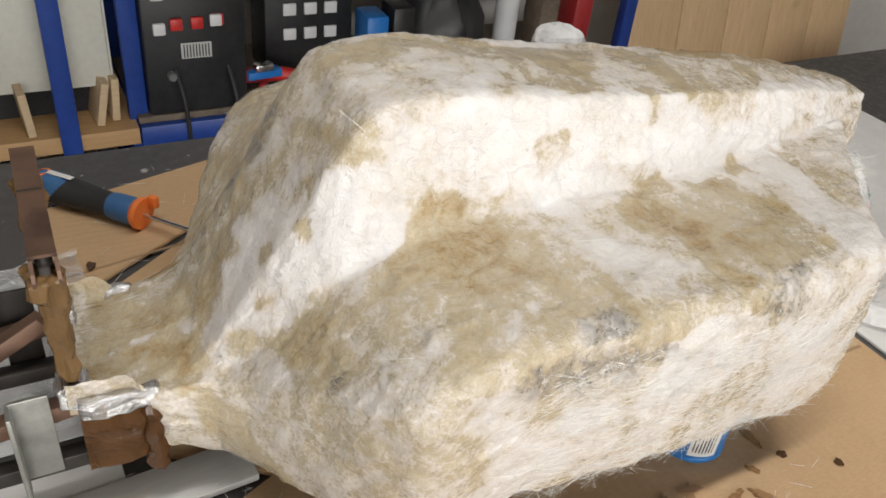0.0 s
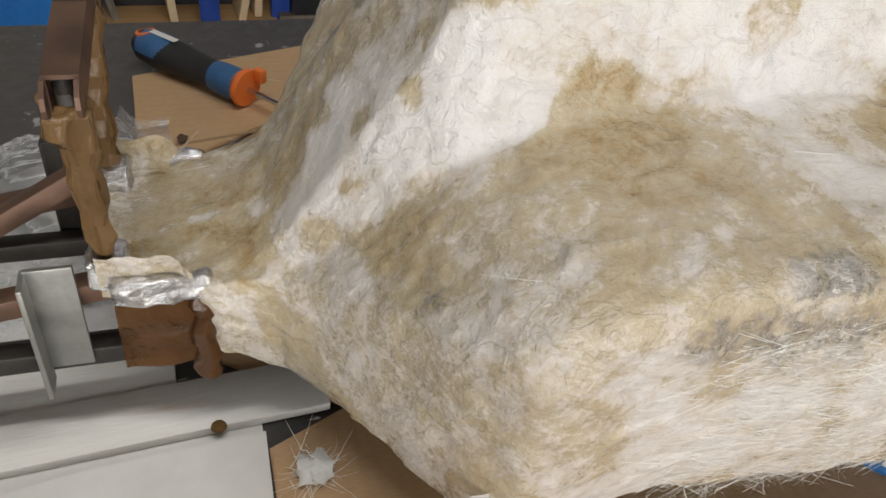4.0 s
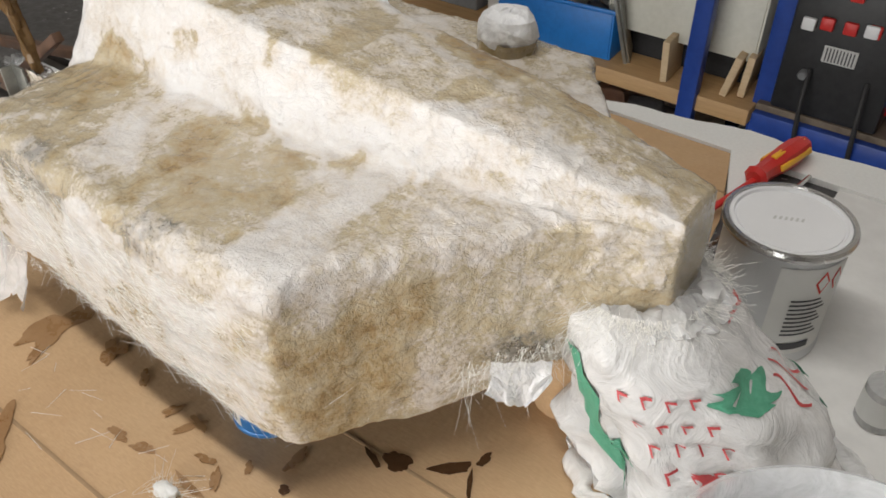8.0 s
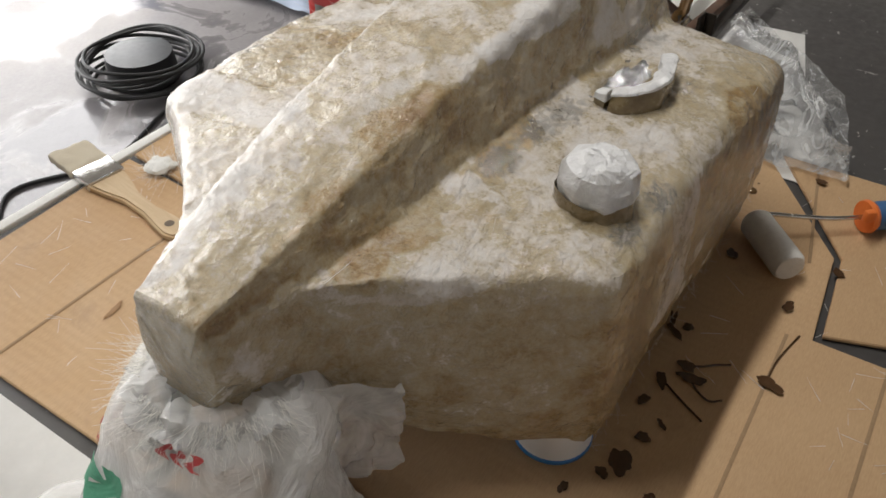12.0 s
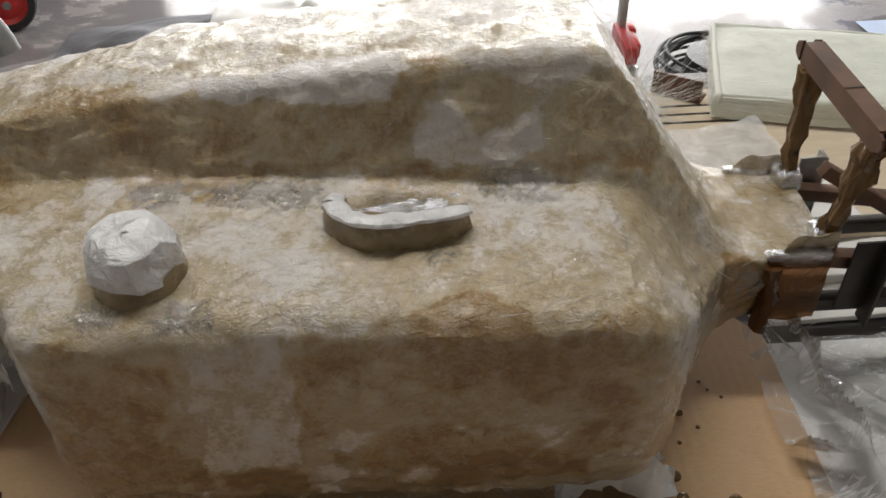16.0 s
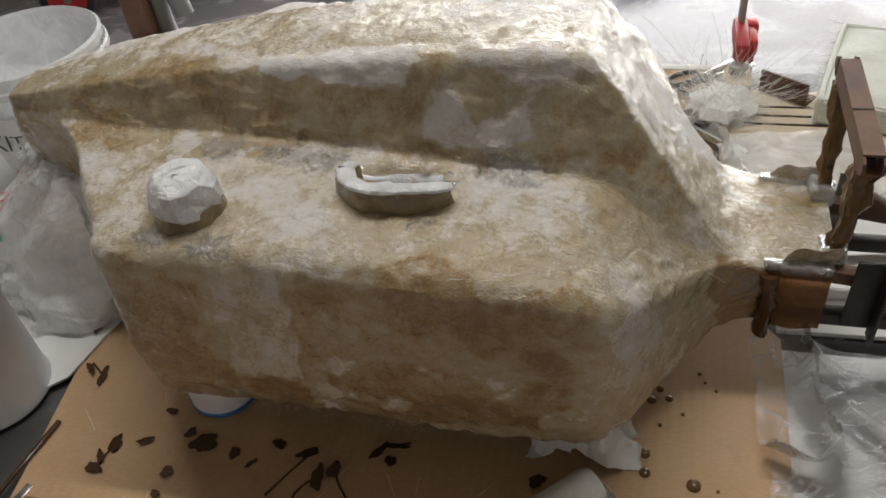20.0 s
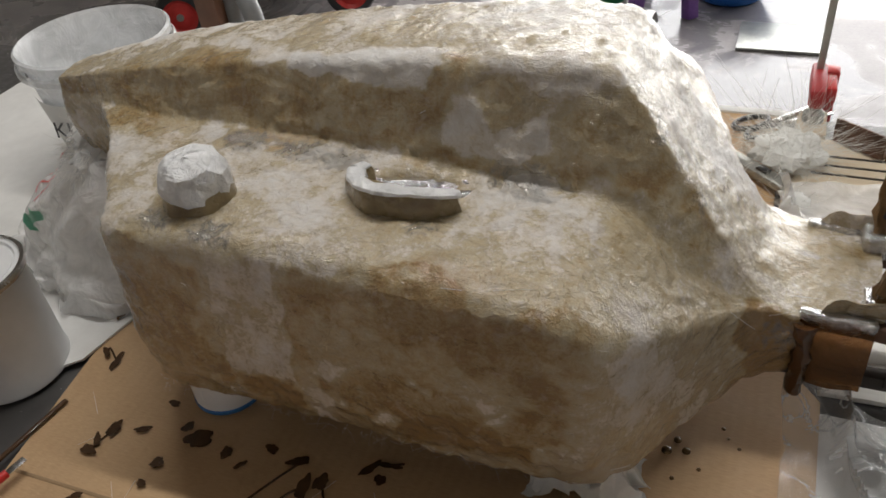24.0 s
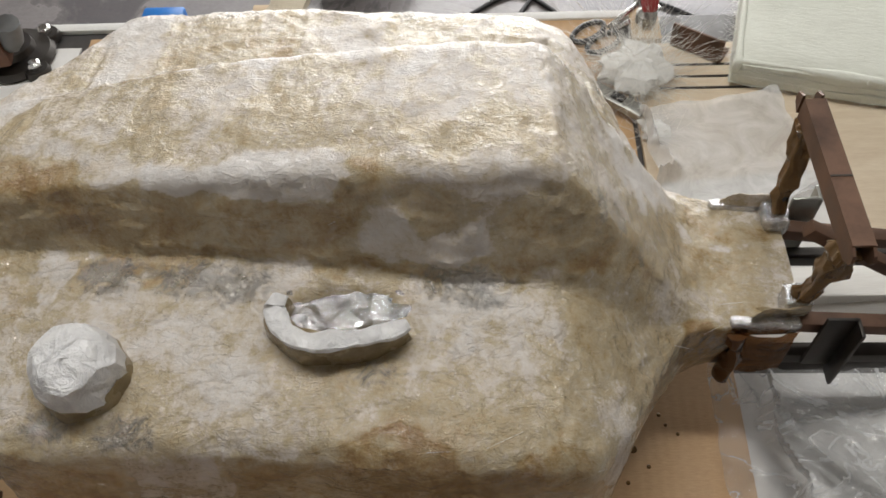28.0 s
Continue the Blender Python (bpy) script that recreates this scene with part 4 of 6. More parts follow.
foil_tip = sheet(24, 20, lambda u, v: (0.250 + 0.028 * u, -0.086 + 0.025 * u + 0.006 * fractal(np.stack([u, v, v * 0], 1), 4, 3, 6) * v, 0.112 - 0.044 * v * (0.35 + 0.65 * np.sin(np.pi * (0.15 + 0.7 * u)) ** 2) + 0.003 * fractal(np.stack([u, v, v * 0], 1), 6, 3, 9)))
dress("foil_flap", foil_tip, M_FOIL_WHITE, tank, "torn foil flap hanging under the front skirt")
def ragged(rnd):
    s = rnd.choice((-1, -1, 1))
    x = rnd.uniform(-0.165, 0.165)
    z = 0.07 if s < 0 else 0.045
    return (x, s * 0.176, z + rnd.uniform(-0.002, 0.006)), (rnd.uniform(-1.5, 1.5), s * rnd.uniform(0.1, 0.8), rnd.uniform(-0.8, 0.15))


tagged(dress("fringe", strands(420, ragged, 0.006, 0.00013, 4, 0.9), M_STRAND, tank, "", False), "frayed glass strands along the lower edge", kind="stuff")


def ragged_front(rnd):
    t = rnd.random()
    x, y = 0.160 + 0.10 * t, -0.164 + 0.12 * t
    return (x, y, 0.062 + 0.03 * t), (rnd.uniform(-0.3, 1), rnd.uniform(-1, 0.2), rnd.uniform(-1.2, 0.2))


tagged(dress("front_fringe", strands(160, ragged_front, 0.005, 0.00012, 5, 0.9), M_STRAND, tank, "", False), "frayed glass strands under the front", kind="stuff")

# ---- things on the bench ----
# resin tin
tin = thing("resin_tin", pose(0.342, 0.170, 0.0024, 0, 0, 0), "grey metal resin tin with a white pressed lid and label", "paint tin")
part("body", lathe([(0.0445, 0.0), (0.0462, 0.0015), (0.0462, 0.004), (0.0448, 0.006), (0.0448, 0.098), (0.0462, 0.100)], 48), M_TIN, tin)
part("rim", lathe([(0.0462, 0.100), (0.0482, 0.1015), (0.0488, 0.1045), (0.0475, 0.1070), (0.0445, 0.1070), (0.0435, 0.1040)], 48, cap=False), M_CHROME, tin, "bright steel rim")
part("lid", lathe([(0.0440, 0.1025), (0.0432, 0.1062), (0.0405, 0.1064), (0.0395, 0.1040), (0.0385, 0.1036), (0.0380, 0.1050), (0.001, 0.1055)], 48), M_LID, tin, "white lid with a raised ring")


for k in range(6):
    part("lid_print", box((0.0018, 0.0042, 0.0003), (-0.010 + 0.0036 * k, -0.004 + 0.0016 * k, 0.1056), m=None), M_PAPER_LINE, tin, "faint stamped print")


def curved_patch(radius, a0, a1, z0, z1, n=10):
    return sheet(n, 2, lambda u, v: (radius * np.cos(a0 + (a1 - a0) * u), radius * np.sin(a0 + (a1 - a0) * u), z0 + (z1 - z0) * v))


dress("label", curved_patch(0.0452, radians(-75), radians(25), 0.010, 0.094), M_LABEL, tin, "pale printed label")
for k in range(9):
    dress("print_line", curved_patch(0.0455, radians(-58), radians(-20 - 4 * (k % 3)), 0.030 + 0.0042 * k, 0.0318 + 0.0042 * k, 6), M_INK, tin)
dress("print_bar", curved_patch(0.0455, radians(-60), radians(-24), 0.015, 0.022, 6), M_INK, tin, "dark printed bar")
for a0, a1 in ((-40, -24), (-22, -8)):
    dia = sheet(2, 2, lambda u, v: (0.0456 * np.cos(radians((a0 + a1) / 2) + radians(a1 - a0) / 2 * (u - v)), 0.0456 * np.sin(radians((a0 + a1) / 2) + radians(a1 - a0) / 2 * (u - v)), 0.080 + 0.011 * (u + v - 1)))
    dress("hazard_diamond", dia, M_INK_RED, tin, "red hazard diamond")
    dia = sheet(2, 2, lambda u, v: (0.0458 * np.cos(radians((a0 + a1) / 2) + radians(a1 - a0) / 2.8 * (u - v)), 0.0458 * np.sin(radians((a0 + a1) / 2) + radians(a1 - a0) / 2.8 * (u - v)), 0.080 + 0.0078 * (u + v - 1)))
    dress("diamond_field", dia, M_LABEL, tin)

# cardboard roll under the nose
roll_up = thing("cardboard_roll", pose(0.258, 0.004, 0.0046, 4, -6, 20), "short roll of brown cardboard propping the tank nose", "cardboard roll")
part("wall", crumpled(lathe([(0.0195, 0.0), (0.0215, 0.0), (0.0222, 0.030), (0.0215, 0.060), (0.0205, 0.080), (0.0190, 0.080), (0.0185, 0.004)], 28, cap=False), 0.0020, 60, 4), M_CARD, roll_up)
part("loose_edge", bar_between((0.0218, -0.006, 0.001), (0.0212, -0.004, 0.079), 0.0016, 0.010, 0.0004), M_CARTON_INNER, roll_up, "dark cut edge of the board")

# cans that carry the tank
def small_can(x, y, height, radius, label, wall):
    can = thing("support_can", pose(x, y, 0.0046, 0, 0, 40), label, "can", "cans under the tank")
    part("body", lathe([(radius * 0.94, 0), (radius, 0.002), (radius, height - 0.003), (radius * 0.95, height - 0.001), (radius * 0.9, height)], 36), wall, can)
    part("rim", lathe([(radius * 1.0, 0.001), (radius * 1.03, 0.002), (radius * 1.03, 0.0045), (radius * 1.0, 0.0055)], 36, cap=False), M_CHROME if wall is M_TIN else M_BLUE_TIN, can)
    dress("label", curved_patch(radius + 0.0004, radians(-175), radians(-130), 0.008, height - 0.008, 8), M_LABEL, can, "white barcode label")
    for k in range(7):
        dress("bar", curved_patch(radius + 0.0007, radians(-170 + 5 * k), radians(-168 + 5 * k), 0.012, height - 0.014, 3), M_INK, can)


small_can(0.094, -0.134, 0.064, 0.027, "small blue printed can under the tank corner", M_BLUE_TIN)
small_can(0.140, 0.140, 0.044, 0.028, "small white can with a blue band under the tank", M_LID)

# unseen dark block, added to keep light from passing beneath the hull
tagged(part("under_tank_block", box((0.23, 0.235, 0.120), (-0.020, 0.0275, 0.0646), 0.004), M_DARK_CLOTH), "unseen dark block added to stop light under the tank", "block")

# steel subframe at the neck
sub = thing("steel_subframe", pose(0, 0, 0), "rusty welded steel subframe with taped uprights", "steel frame")
channel = [(-0.0065, 0.0), (-0.0047, 0.0), (-0.0047, 0.0137), (0.0047, 0.0137), (0.0047, 0.0), (0.0065, 0.0), (0.0065, 0.0155), (-0.0065, 0.0155)]
ch = moved(prism(channel, 0.112), Matrix.Translation((-0.3085, 0.0625, 0.1961)) @ Matrix.Rotation(radians(90), 4, "X"))
part("crossbar", ch, M_STEEL, sub, "rusty brown channel section")
for x in (-0.3142, -0.3028):
    for y, way in ((-0.0525, -1), (0.0605, 1)):
        tip = prism([(0, 0), (way * 0.007, 0.0035), (way * 0.0085, 0.0075), (way * 0.007, 0.0118), (0, 0.0150)], 0.0018)
        part("flange_tip", moved(tip, Matrix.Translation((x - 0.0009, y, 0.1963)) @ Matrix.Rotation(radians(90), 4, "Z") @ Matrix.Rotation(radians(90), 4, "X")), M_STEEL, sub)
part("weld", lathe([(0.0005, -0.004), (0.0038, -0.002), (0.0042, 0.001), (0.0026, 0.0035), (0.0004, 0.004)], 14, pose(-0.3085, -0.044, 0.2045)), M_STEEL_BLACK, sub, "dark weld bead inside the channel")
part("scribed_line", box((0.0126, 0.0011, 0.0004), (-0.3085, 0.013, 0.2118)), M_STEEL_BLACK, sub, "scribed dark line")
for s in (-1, 1):
    shift = 0.010 if s < 0 else 0.0
    part("upright", bar_between((-0.309, s * 0.034, 0.098), (-0.309, s * 0.054 + shift, 0.205), 0.0060, 0.0060, 0.0010), M_STEEL_BLACK, sub)
    wrap = bar_between((-0.309, s * 0.0355, 0.112), (-0.309, s * 0.0525 + shift, 0.196), 0.0128, 0.0128, 0.002)
    bmesh.ops.subdivide_edges(wrap, edges=wrap.edges[:], cuts=9, use_grid_fill=True)
    for v in wrap.verts:
        k = (v.co.z - 0.112) / 0.084
        cy = s * (0.0355 + 0.017 * k) + shift * k
        wide = 0.72 + 0.55 * max(0.0, k) ** 1.5 + 0.09 * math.sin(9 * k + s)
        v.co.x, v.co.y = -0.309 + (v.co.x + 0.309) * wide, cy + (v.co.y - cy) * wide
    part("tape_wrap", crumpled(crumpled(wrap, 0.0045, 75, 3 + s), 0.0016, 240, 6 + s), M_TAPE, sub, "crumpled brown parcel tape").data.set_sharp_from_angle(angle=radians(14))
    foot = box((0.018, 0.018, 0.018), (-0.308, s * 0.0345, 0.109), 0.003)
    bmesh.ops.subdivide_edges(foot, edges=foot.edges[:], cuts=4, use_grid_fill=True)
    part("foot_foil", crumpled(foot, 0.0025, 120, 5 + s), M_FOIL, sub, "crumpled foil round the foot")
    part("upper_rail", bar_between((-0.300, s * 0.044 + shift, 0.099), (-0.62, s * 0.030, 0.050), 0.011, 0.011, 0.0012), M_STEEL, sub)
    part("lower_rail", box((0.42, 0.011, 0.011), (-0.465, s * 0.046 + shift, 0.058), 0.0012), M_STEEL_BLACK, sub)
    plate = join(box((0.020, 0.0025, 0.060), (-0.331, s * 0.0545 + shift, 0.089), 0.0006), box((0.0025, 0.014, 0.068), (-0.3410, s * 0.0600 + shift, 0.084), 0.0006))
    part("bracket_plate", plate, M_ZINC if s < 0 else M_STEEL_BLACK, sub, "welded bracket plate")
    flap = sheet(26, 18, lambda u, v: (-0.264 - 0.044 * u, shift + s * (0.0545 + 0.004 * np.sin(3.0 * u) + 0.0016 * fractal(np.stack([u, v, u * 0], 1), 4, 3, 5)), 0.055 + 0.051 * v - 0.003 * u))
    dress("side_tape", flap, M_TAPE_THIN, sub, "see-through brown tape stuck over the joint")
    roll = tube(smooth_path([(-0.268, s * 0.055 + shift, 0.102), (-0.270, s * 0.059 + shift, 0.080), (-0.269, s * 0.057 + shift, 0.046)], 6), 0.006, 10)
    part("tape_fold", crumpled(roll, 0.004, 110, 7 + s), M_TAPE_DARK, sub, "folded dark brown tape end")
    strip = box((0.044, 0.008, 0.014), (-0.286, s * 0.0500 + 0.2 * shift, 0.1035), 0.002)
    bmesh.ops.subdivide_edges(strip, edges=strip.edges[:], cuts=6, use_grid_fill=True)
    part("joint_foil", crumpled(strip, 0.0022, 110, 2 + s), M_FOIL, sub, "foil strip along the joint")
part("brace", bar_between((-0.316, -0.004, 0.138), (-0.50, 0.004, 0.022), 0.010, 0.010, 0.001), M_STEEL, sub)

# boards under the frame
tagged(part("plywood_board", box((0.70, 0.254, 0.008), (-0.60, -0.212, 0.0045), 0.001), M_PLY), "pale plywood offcut with routed slots", "board")
ply = bpy.data.objects["plywood_board"]
# dark bars on the board stand for the shade inside its slots
for y in (-0.272, -0.288, -0.305):
    part("slot", box((0.20, 0.0026, 0.0012), (-0.375, y, 0.0088)), M_SLOT, ply, "dark bar for the shade in a narrow routed slot")
tagged(part("paper_underlay", prism([(-0.247, -0.034), (-0.247, -0.104), (-0.62, -0.110), (-0.62, -0.024)], 0.0004, z=0.00005), M_PAPER), "white paper lying under the batten", "paper")
tagged(part("white_board", box((0.37, 0.050, 0.005), (-0.475, 0.002, 0.0032), 0.001, pose(0, 0, 0, 0, 0, 2)), M_WHITE_TIMBER), "thin whitewashed board under the steel frame", "board")
batten = thing("whitewashed_batten", pose(-0.440, -0.0475, 0.0005, 0, 0, 4), "whitewashed timber batten under the frame", "batten")
part("board", box((0.46, 0.036, 0.0065), (0, 0, 0.00325), 0.0015), M_WHITE_TIMBER, batten)
part("resin_drop", lathe([(0.0042, 0.0), (0.0038, 0.0008), (0.002, 0.0014), (0.0003, 0.0016)], 18, pose(0.170, -0.018, 0.0064)), M_DROP, batten, "brown resin drop on the paint")

# ---- carrier bag under the nose ----
def bag_surface(a, t, lift=0.0):
    """The bag's wall: a is the angle, t goes from the neck (0) to the hem on the bench (1)."""
    cx, cy = 0.300 + 0.066 * t ** 1.2, 0.005 + 0.012 * t
    k = np.stack([np.cos(a) * 1.6, np.sin(a) * 1.6, t * 3.0], 1)
    crease = np.clip(0.25 - np.abs(fractal(k, 1.1, 2, 31)), 0, 1) / 0.25
    r = 0.036 + 0.040 * t ** 0.4 + 0.011 * np.sin(3 * a + 1) * t
    r = r + (0.006 + 0.013 * t) * fractal(k, 1.0, 2, 4) - (0.001 + 0.005 * t) * crease ** 1.5 + (0.0010 + 0.0034 * t) * fractal(k, 3.5, 3, 9) + lift
    z = 0.143 - 0.135 * t + 0.008 * t * fractal(k, 1.6, 2, 14)
    return cx + r * np.cos(a) * (1 + 0.15 * t), cy + r * np.sin(a) * 1.05, np.maximum(z, 0.008)


bag = thing("carrier_bag", pose(0, 0, 0), "crumpled white plastic carrier bag with red and green print", "plastic bag")
dress("wall", sheet(72, 30, lambda u, v: bag_surface(2 * np.pi * u, v)), M_BAG, bag)


def hem(u, v):
    a = 2 * np.pi * u
    x, y, z = bag_surface(a, np.ones_like(u))
    k = np.stack([np.cos(a) * 2, np.sin(a) * 2, v], 1)
    out = 0.026 * v * (1 + 0.9 * fractal(k, 1.4, 2, 8)) * (1 - 0.5 * np.clip(np.sin(a), 0, 1)) * (1 - 0.75 * np.clip(-np.cos(a), 0, 1))
    return x + out * np.cos(a), y + out * np.sin(a), 0.0085 + 0.020 * np.sin(np.pi * v) * np.clip(0.7 + 0.7 * fractal(k, 1.6, 2, 2), 0.05, 2) - 0.001 * v


dress("hem", sheet(140, 14, hem), M_BAG, bag, "loose white hem spread on the bench")


def bag_print(name, a0, a1, t0, t1, material, waves=0.0, n=26):
    dress(name, sheet(n, 10, lambda u, v: bag_surface(a0 + (a1 - a0) * u + waves * np.sin(7 * v), t0 + (t1 - t0) * v, 0.0016)), material, bag)


for a, t0, t1 in ((-1.98, 0.18, 0.86), (-1.80, 0.62, 0.72), (-0.30, 0.20, 0.34), (-0.12, 0.24, 0.33), (0.62, 0.46, 0.62), (-0.52, 0.22, 0.30)):
    bag_print("green_print", a - 0.11, a + 0.11, t0, t1, M_BAG_GREEN, 0.09)
for k in range(16):
    row, col = divmod(k, 4)
    a, t = -1.42 + 0.21 * col + 0.05 * row, 0.24 + 0.13 * row
    bag_print("red_mark", a - 0.05, a + 0.05, t, t + 0.014, M_BAG_RED, 0.0, 8)
    bag_print("red_mark", a - 0.05, a - 0.030, t, t + 0.055, M_BAG_RED, 0.0, 5)
for k in range(6):
    a = -0.80 + 0.13 * k
    bag_print("red_mark", a - 0.045, a + 0.045, 0.66 + 0.02 * k, 0.675 + 0.02 * k, M_BAG_RED, 0.0, 8)
    bag_print("red_mark", a - 0.045, a - 0.020, 0.66 + 0.02 * k, 0.74 + 0.02 * k, M_BAG_RED, 0.0, 5)
bag_print("red_print", -1.10, -0.95, 0.62, 0.82, M_BAG_RED, 0.06)
for a in (0.15, 0.32, 0.5):
    bag_print("red_mark", a - 0.05, a + 0.05, 0.05, 0.10, M_BAG_RED, 0.05, 8)
    bag_print("red_mark", a - 0.05, a - 0.02, 0.30, 0.42, M_BAG_RED, 0.05, 8)


def hung(u, v):
    k = np.stack([u * 2, v * 2, u * 0], 1)
    return 0.300 - 0.055 * u, 0.036 + 0.050 * u + 0.010 * fractal(k, 2, 3, 3), 0.142 - 0.012 * u - (0.110 - 0.03 * u) * v + 0.006 * fractal(k, 3, 2, 6)


dress("hanging_flap", sheet(36, 30, hung), M_FILM_MILK, bag, "milky see-through flap hanging beside the nose")


# tufts of loose glass
def tuft(name, at, size, count, label, seed, spread=(1, 1, 0.6)):
    rnd = random.Random(seed)

    def where(r):
        d = Vector((r.gauss(0, 1) * spread[0], r.gauss(0, 1) * spread[1], abs(r.gauss(0, 1)) * spread[2]))
        return Vector(at) + d * size * 0.33, (r.uniform(-1, 1), r.uniform(-1, 1), r.uniform(-0.3, 0.5))

    me = strands(count, where, size * 0.9, 0.00022, seed, 0.9)
    core = lathe([(0.1, 0.0), (0.75, 0.12), (0.9, 0.35), (0.7, 0.62), (0.2, 0.8)], 18)
    for v in core.verts:
        n1 = noise.noise(v.co * 2.3 + Vector((seed, 0, 0)))
        v.co = Vector((v.co.x * size * spread[0] * (0.75 + 0.5 * n1), v.co.y * size * spread[1] * (0.75 + 0.5 * n1), v.co.z * size * spread[2])) + Vector(at)
    bmesh.ops.subdivide_edges(core, edges=core.edges[:], cuts=1, use_grid_fill=True)
    for v in core.verts:
        v.co += Vector((noise.noise(v.co * 150), noise.noise(v.co * 150 + Vector((7, 0, 0))), noise.noise(v.co * 150 + Vector((0, 9, 0))))) * size * 0.08
        v.co.z = max(v.co.z, at[2])
    t = thing(name, pose(0, 0, 0), label, "glass fibre")
    part("clump", core, M_FLEECE, t)
    tagged(dress("fibre_fluff", me, M_STRAND, t, "", False), kind="stuff")
    return t


tuft("fibre_tuft", (0.092, -0.226, 0.0046), 0.015, 90, "small white glass fibre tuft on the cardboard", 2, (1, 0.6, 0.8))
tuft("fibre_tuft", (0.075, -0.338, 0.0046), 0.022, 160, "loose clippings of white glass fibre", 3)
tuft("fibre_tuft", (-0.250, -0.292, 0.0090), 0.050, 1100, "fluffy white glass fibre tuft on the plywood", 4)
tuft("fibre_tuft", (-0.262, -0.212, 0.0090), 0.022, 160, "torn white glass fibre scrap by the knife", 5)
tuft("fibre_tuft", (-0.224, -0.090, 0.0046), 0.016, 90, "small curl of white plastic and fibre", 6)


def nose_fringe(rnd):
    a = rnd.uniform(-2.6, 1.6)
    return (0.300 + 0.041 * math.cos(a), 0.005 + 0.044 * math.sin(a), 0.147 - rnd.uniform(0, 0.018)), (math.cos(a), math.sin(a), rnd.uniform(-1.2, 0.3))


fluff = lathe([(0.030, 0.131), (0.042, 0.131), (0.049, 0.134), (0.050, 0.139), (0.043, 0.144), (0.031, 0.147)], 64, pose(0.300, 0.005, 0), False)
bmesh.ops.subdivide_edges(fluff, edges=fluff.edges[:], cuts=2, use_grid_fill=True)
for v in fluff.verts:
    for scale, amount in ((45, 0.008), (110, 0.005), (260, 0.0022)):
        q = v.co * scale
        v.co += Vector((noise.noise(q), noise.noise(q + Vector((5, 0, 0))), 0.8 * noise.noise(q + Vector((0, 5, 0))))) * amount
nose_wool = thing("nose_fleece", pose(0, 0, 0), "ragged white glass mat hanging round the tank nose", "glass fibre")
part("mat", fluff, M_FILM_MILK, nose_wool, "milky resin-wet mat collar")
tagged(dress("fibre_fluff", strands(1900, nose_fringe, 0.012, 0.00017, 8, 1.0), M_STRAND, nose_wool, "", False), kind="stuff")



def hanging(rnd):
    t = rnd.random()
    return (0.236 + 0.055 * t, -0.098 + 0.055 * t + rnd.uniform(-0.006, 0.006), 0.112 + 0.02 * t - rnd.uniform(0, 0.012)), (rnd.uniform(-0.5, 0.7), rnd.uniform(-0.8, 0.2), rnd.uniform(-1.6, -0.3))


tagged(dress("hanging_fibre", strands(150, hanging, 0.018, 0.00016, 18, 1.1), M_STRAND, nose_wool, "", False), kind="stuff")

# rags of fleece and film under the rear corners
def rag(name, at, sx, sy, h, material, label, seed):
    me = sheet(30, 24, lambda u, v: (at[0] + sx * (u - 0.5) + 0.006 * fractal(np.stack([u, v, u * 0], 1), 4, 3, seed), at[1] + sy * (v - 0.5) + 0.006 * fractal(np.stack([v, u, u * 0], 1), 4, 3, seed + 1), at[2] + h * np.clip(np.sin(np.pi * u) * np.sin(np.pi * v) ** 0.7 + 0.45 * fractal(np.stack([u, v, u * 0], 1), 4, 4, seed + 2), 0.0, 2)))
    return tagged(dress(name, me, material), label, "rag")




def curtain(u, v):
    k = np.stack([u * 2, v, u * 0], 1)
    wave = fractal(k, 2.2, 3, 5)
    long = np.clip(0.85 + 0.2 * fractal(np.stack([u * 3, u * 0, u * 0], 1), 1.7, 3, 9), 0.35, 1.0)
    w = v * long
    return -0.160 + 0.062 * (u - 0.5) * (1 - 0.25 * w) + 0.012 * w * wave, -0.168 - 0.034 * w ** 1.6 + 0.010 * wave * w + 0.005 * np.sin(9 * u) * w, 0.086 - 0.0805 * w + 0.006 * (1 - v) * wave


tagged(dress("film_scrap", sheet(44, 36, curtain), M_FILM_MILK), "milky plastic film hanging from the tank corner", "plastic sheet")
rag("fleece_rag", (-0.150, 0.140, 0.0048), 0.075, 0.05, 0.036, M_FLEECE, "white fleece rag bunched under the tank corner", 6)
tagged(part("under_tank_block", box((0.05, 0.05, 0.052), (-0.140, -0.100, 0.0305), 0.004), M_FOAM), "pale foam block under the tank corner", "block")
tagged(part("under_tank_block", box((0.05, 0.05, 0.036), (-0.150, 0.120, 0.0225), 0.004), M_FOAM), "pale foam block under the tank corner", "block")

# ---- resin stains ----
STAINS = [(0.196, -0.114, 0.011, 0.007), (0.229, -0.096, 0.013, 0.005), (0.243, -0.077, 0.007, 0.003), (0.247, -0.100, 0.011, 0.002), (0.181, -0.122, 0.009, 0.0025), (0.151, -0.177, 0.004, 0.0035), (0.187, -0.200, 0.004, 0.003), (0.255, 0.142, 0.010, 0.0035)]
STAINS += [(0.269, 0.137, 0.006, 0.003), (0.176, 0.167, 0.005, 0.003), (0.136, 0.191, 0.011, 0.008), (0.151, 0.184, 0.005, 0.004), (0.108, 0.196, 0.005, 0.0045), (0.076, 0.183, 0.005, 0.004), (0.051, 0.187, 0.008, 0.004), (0.027, 0.198, 0.007, 0.005), (0.037, 0.206, 0.010, 0.005)]
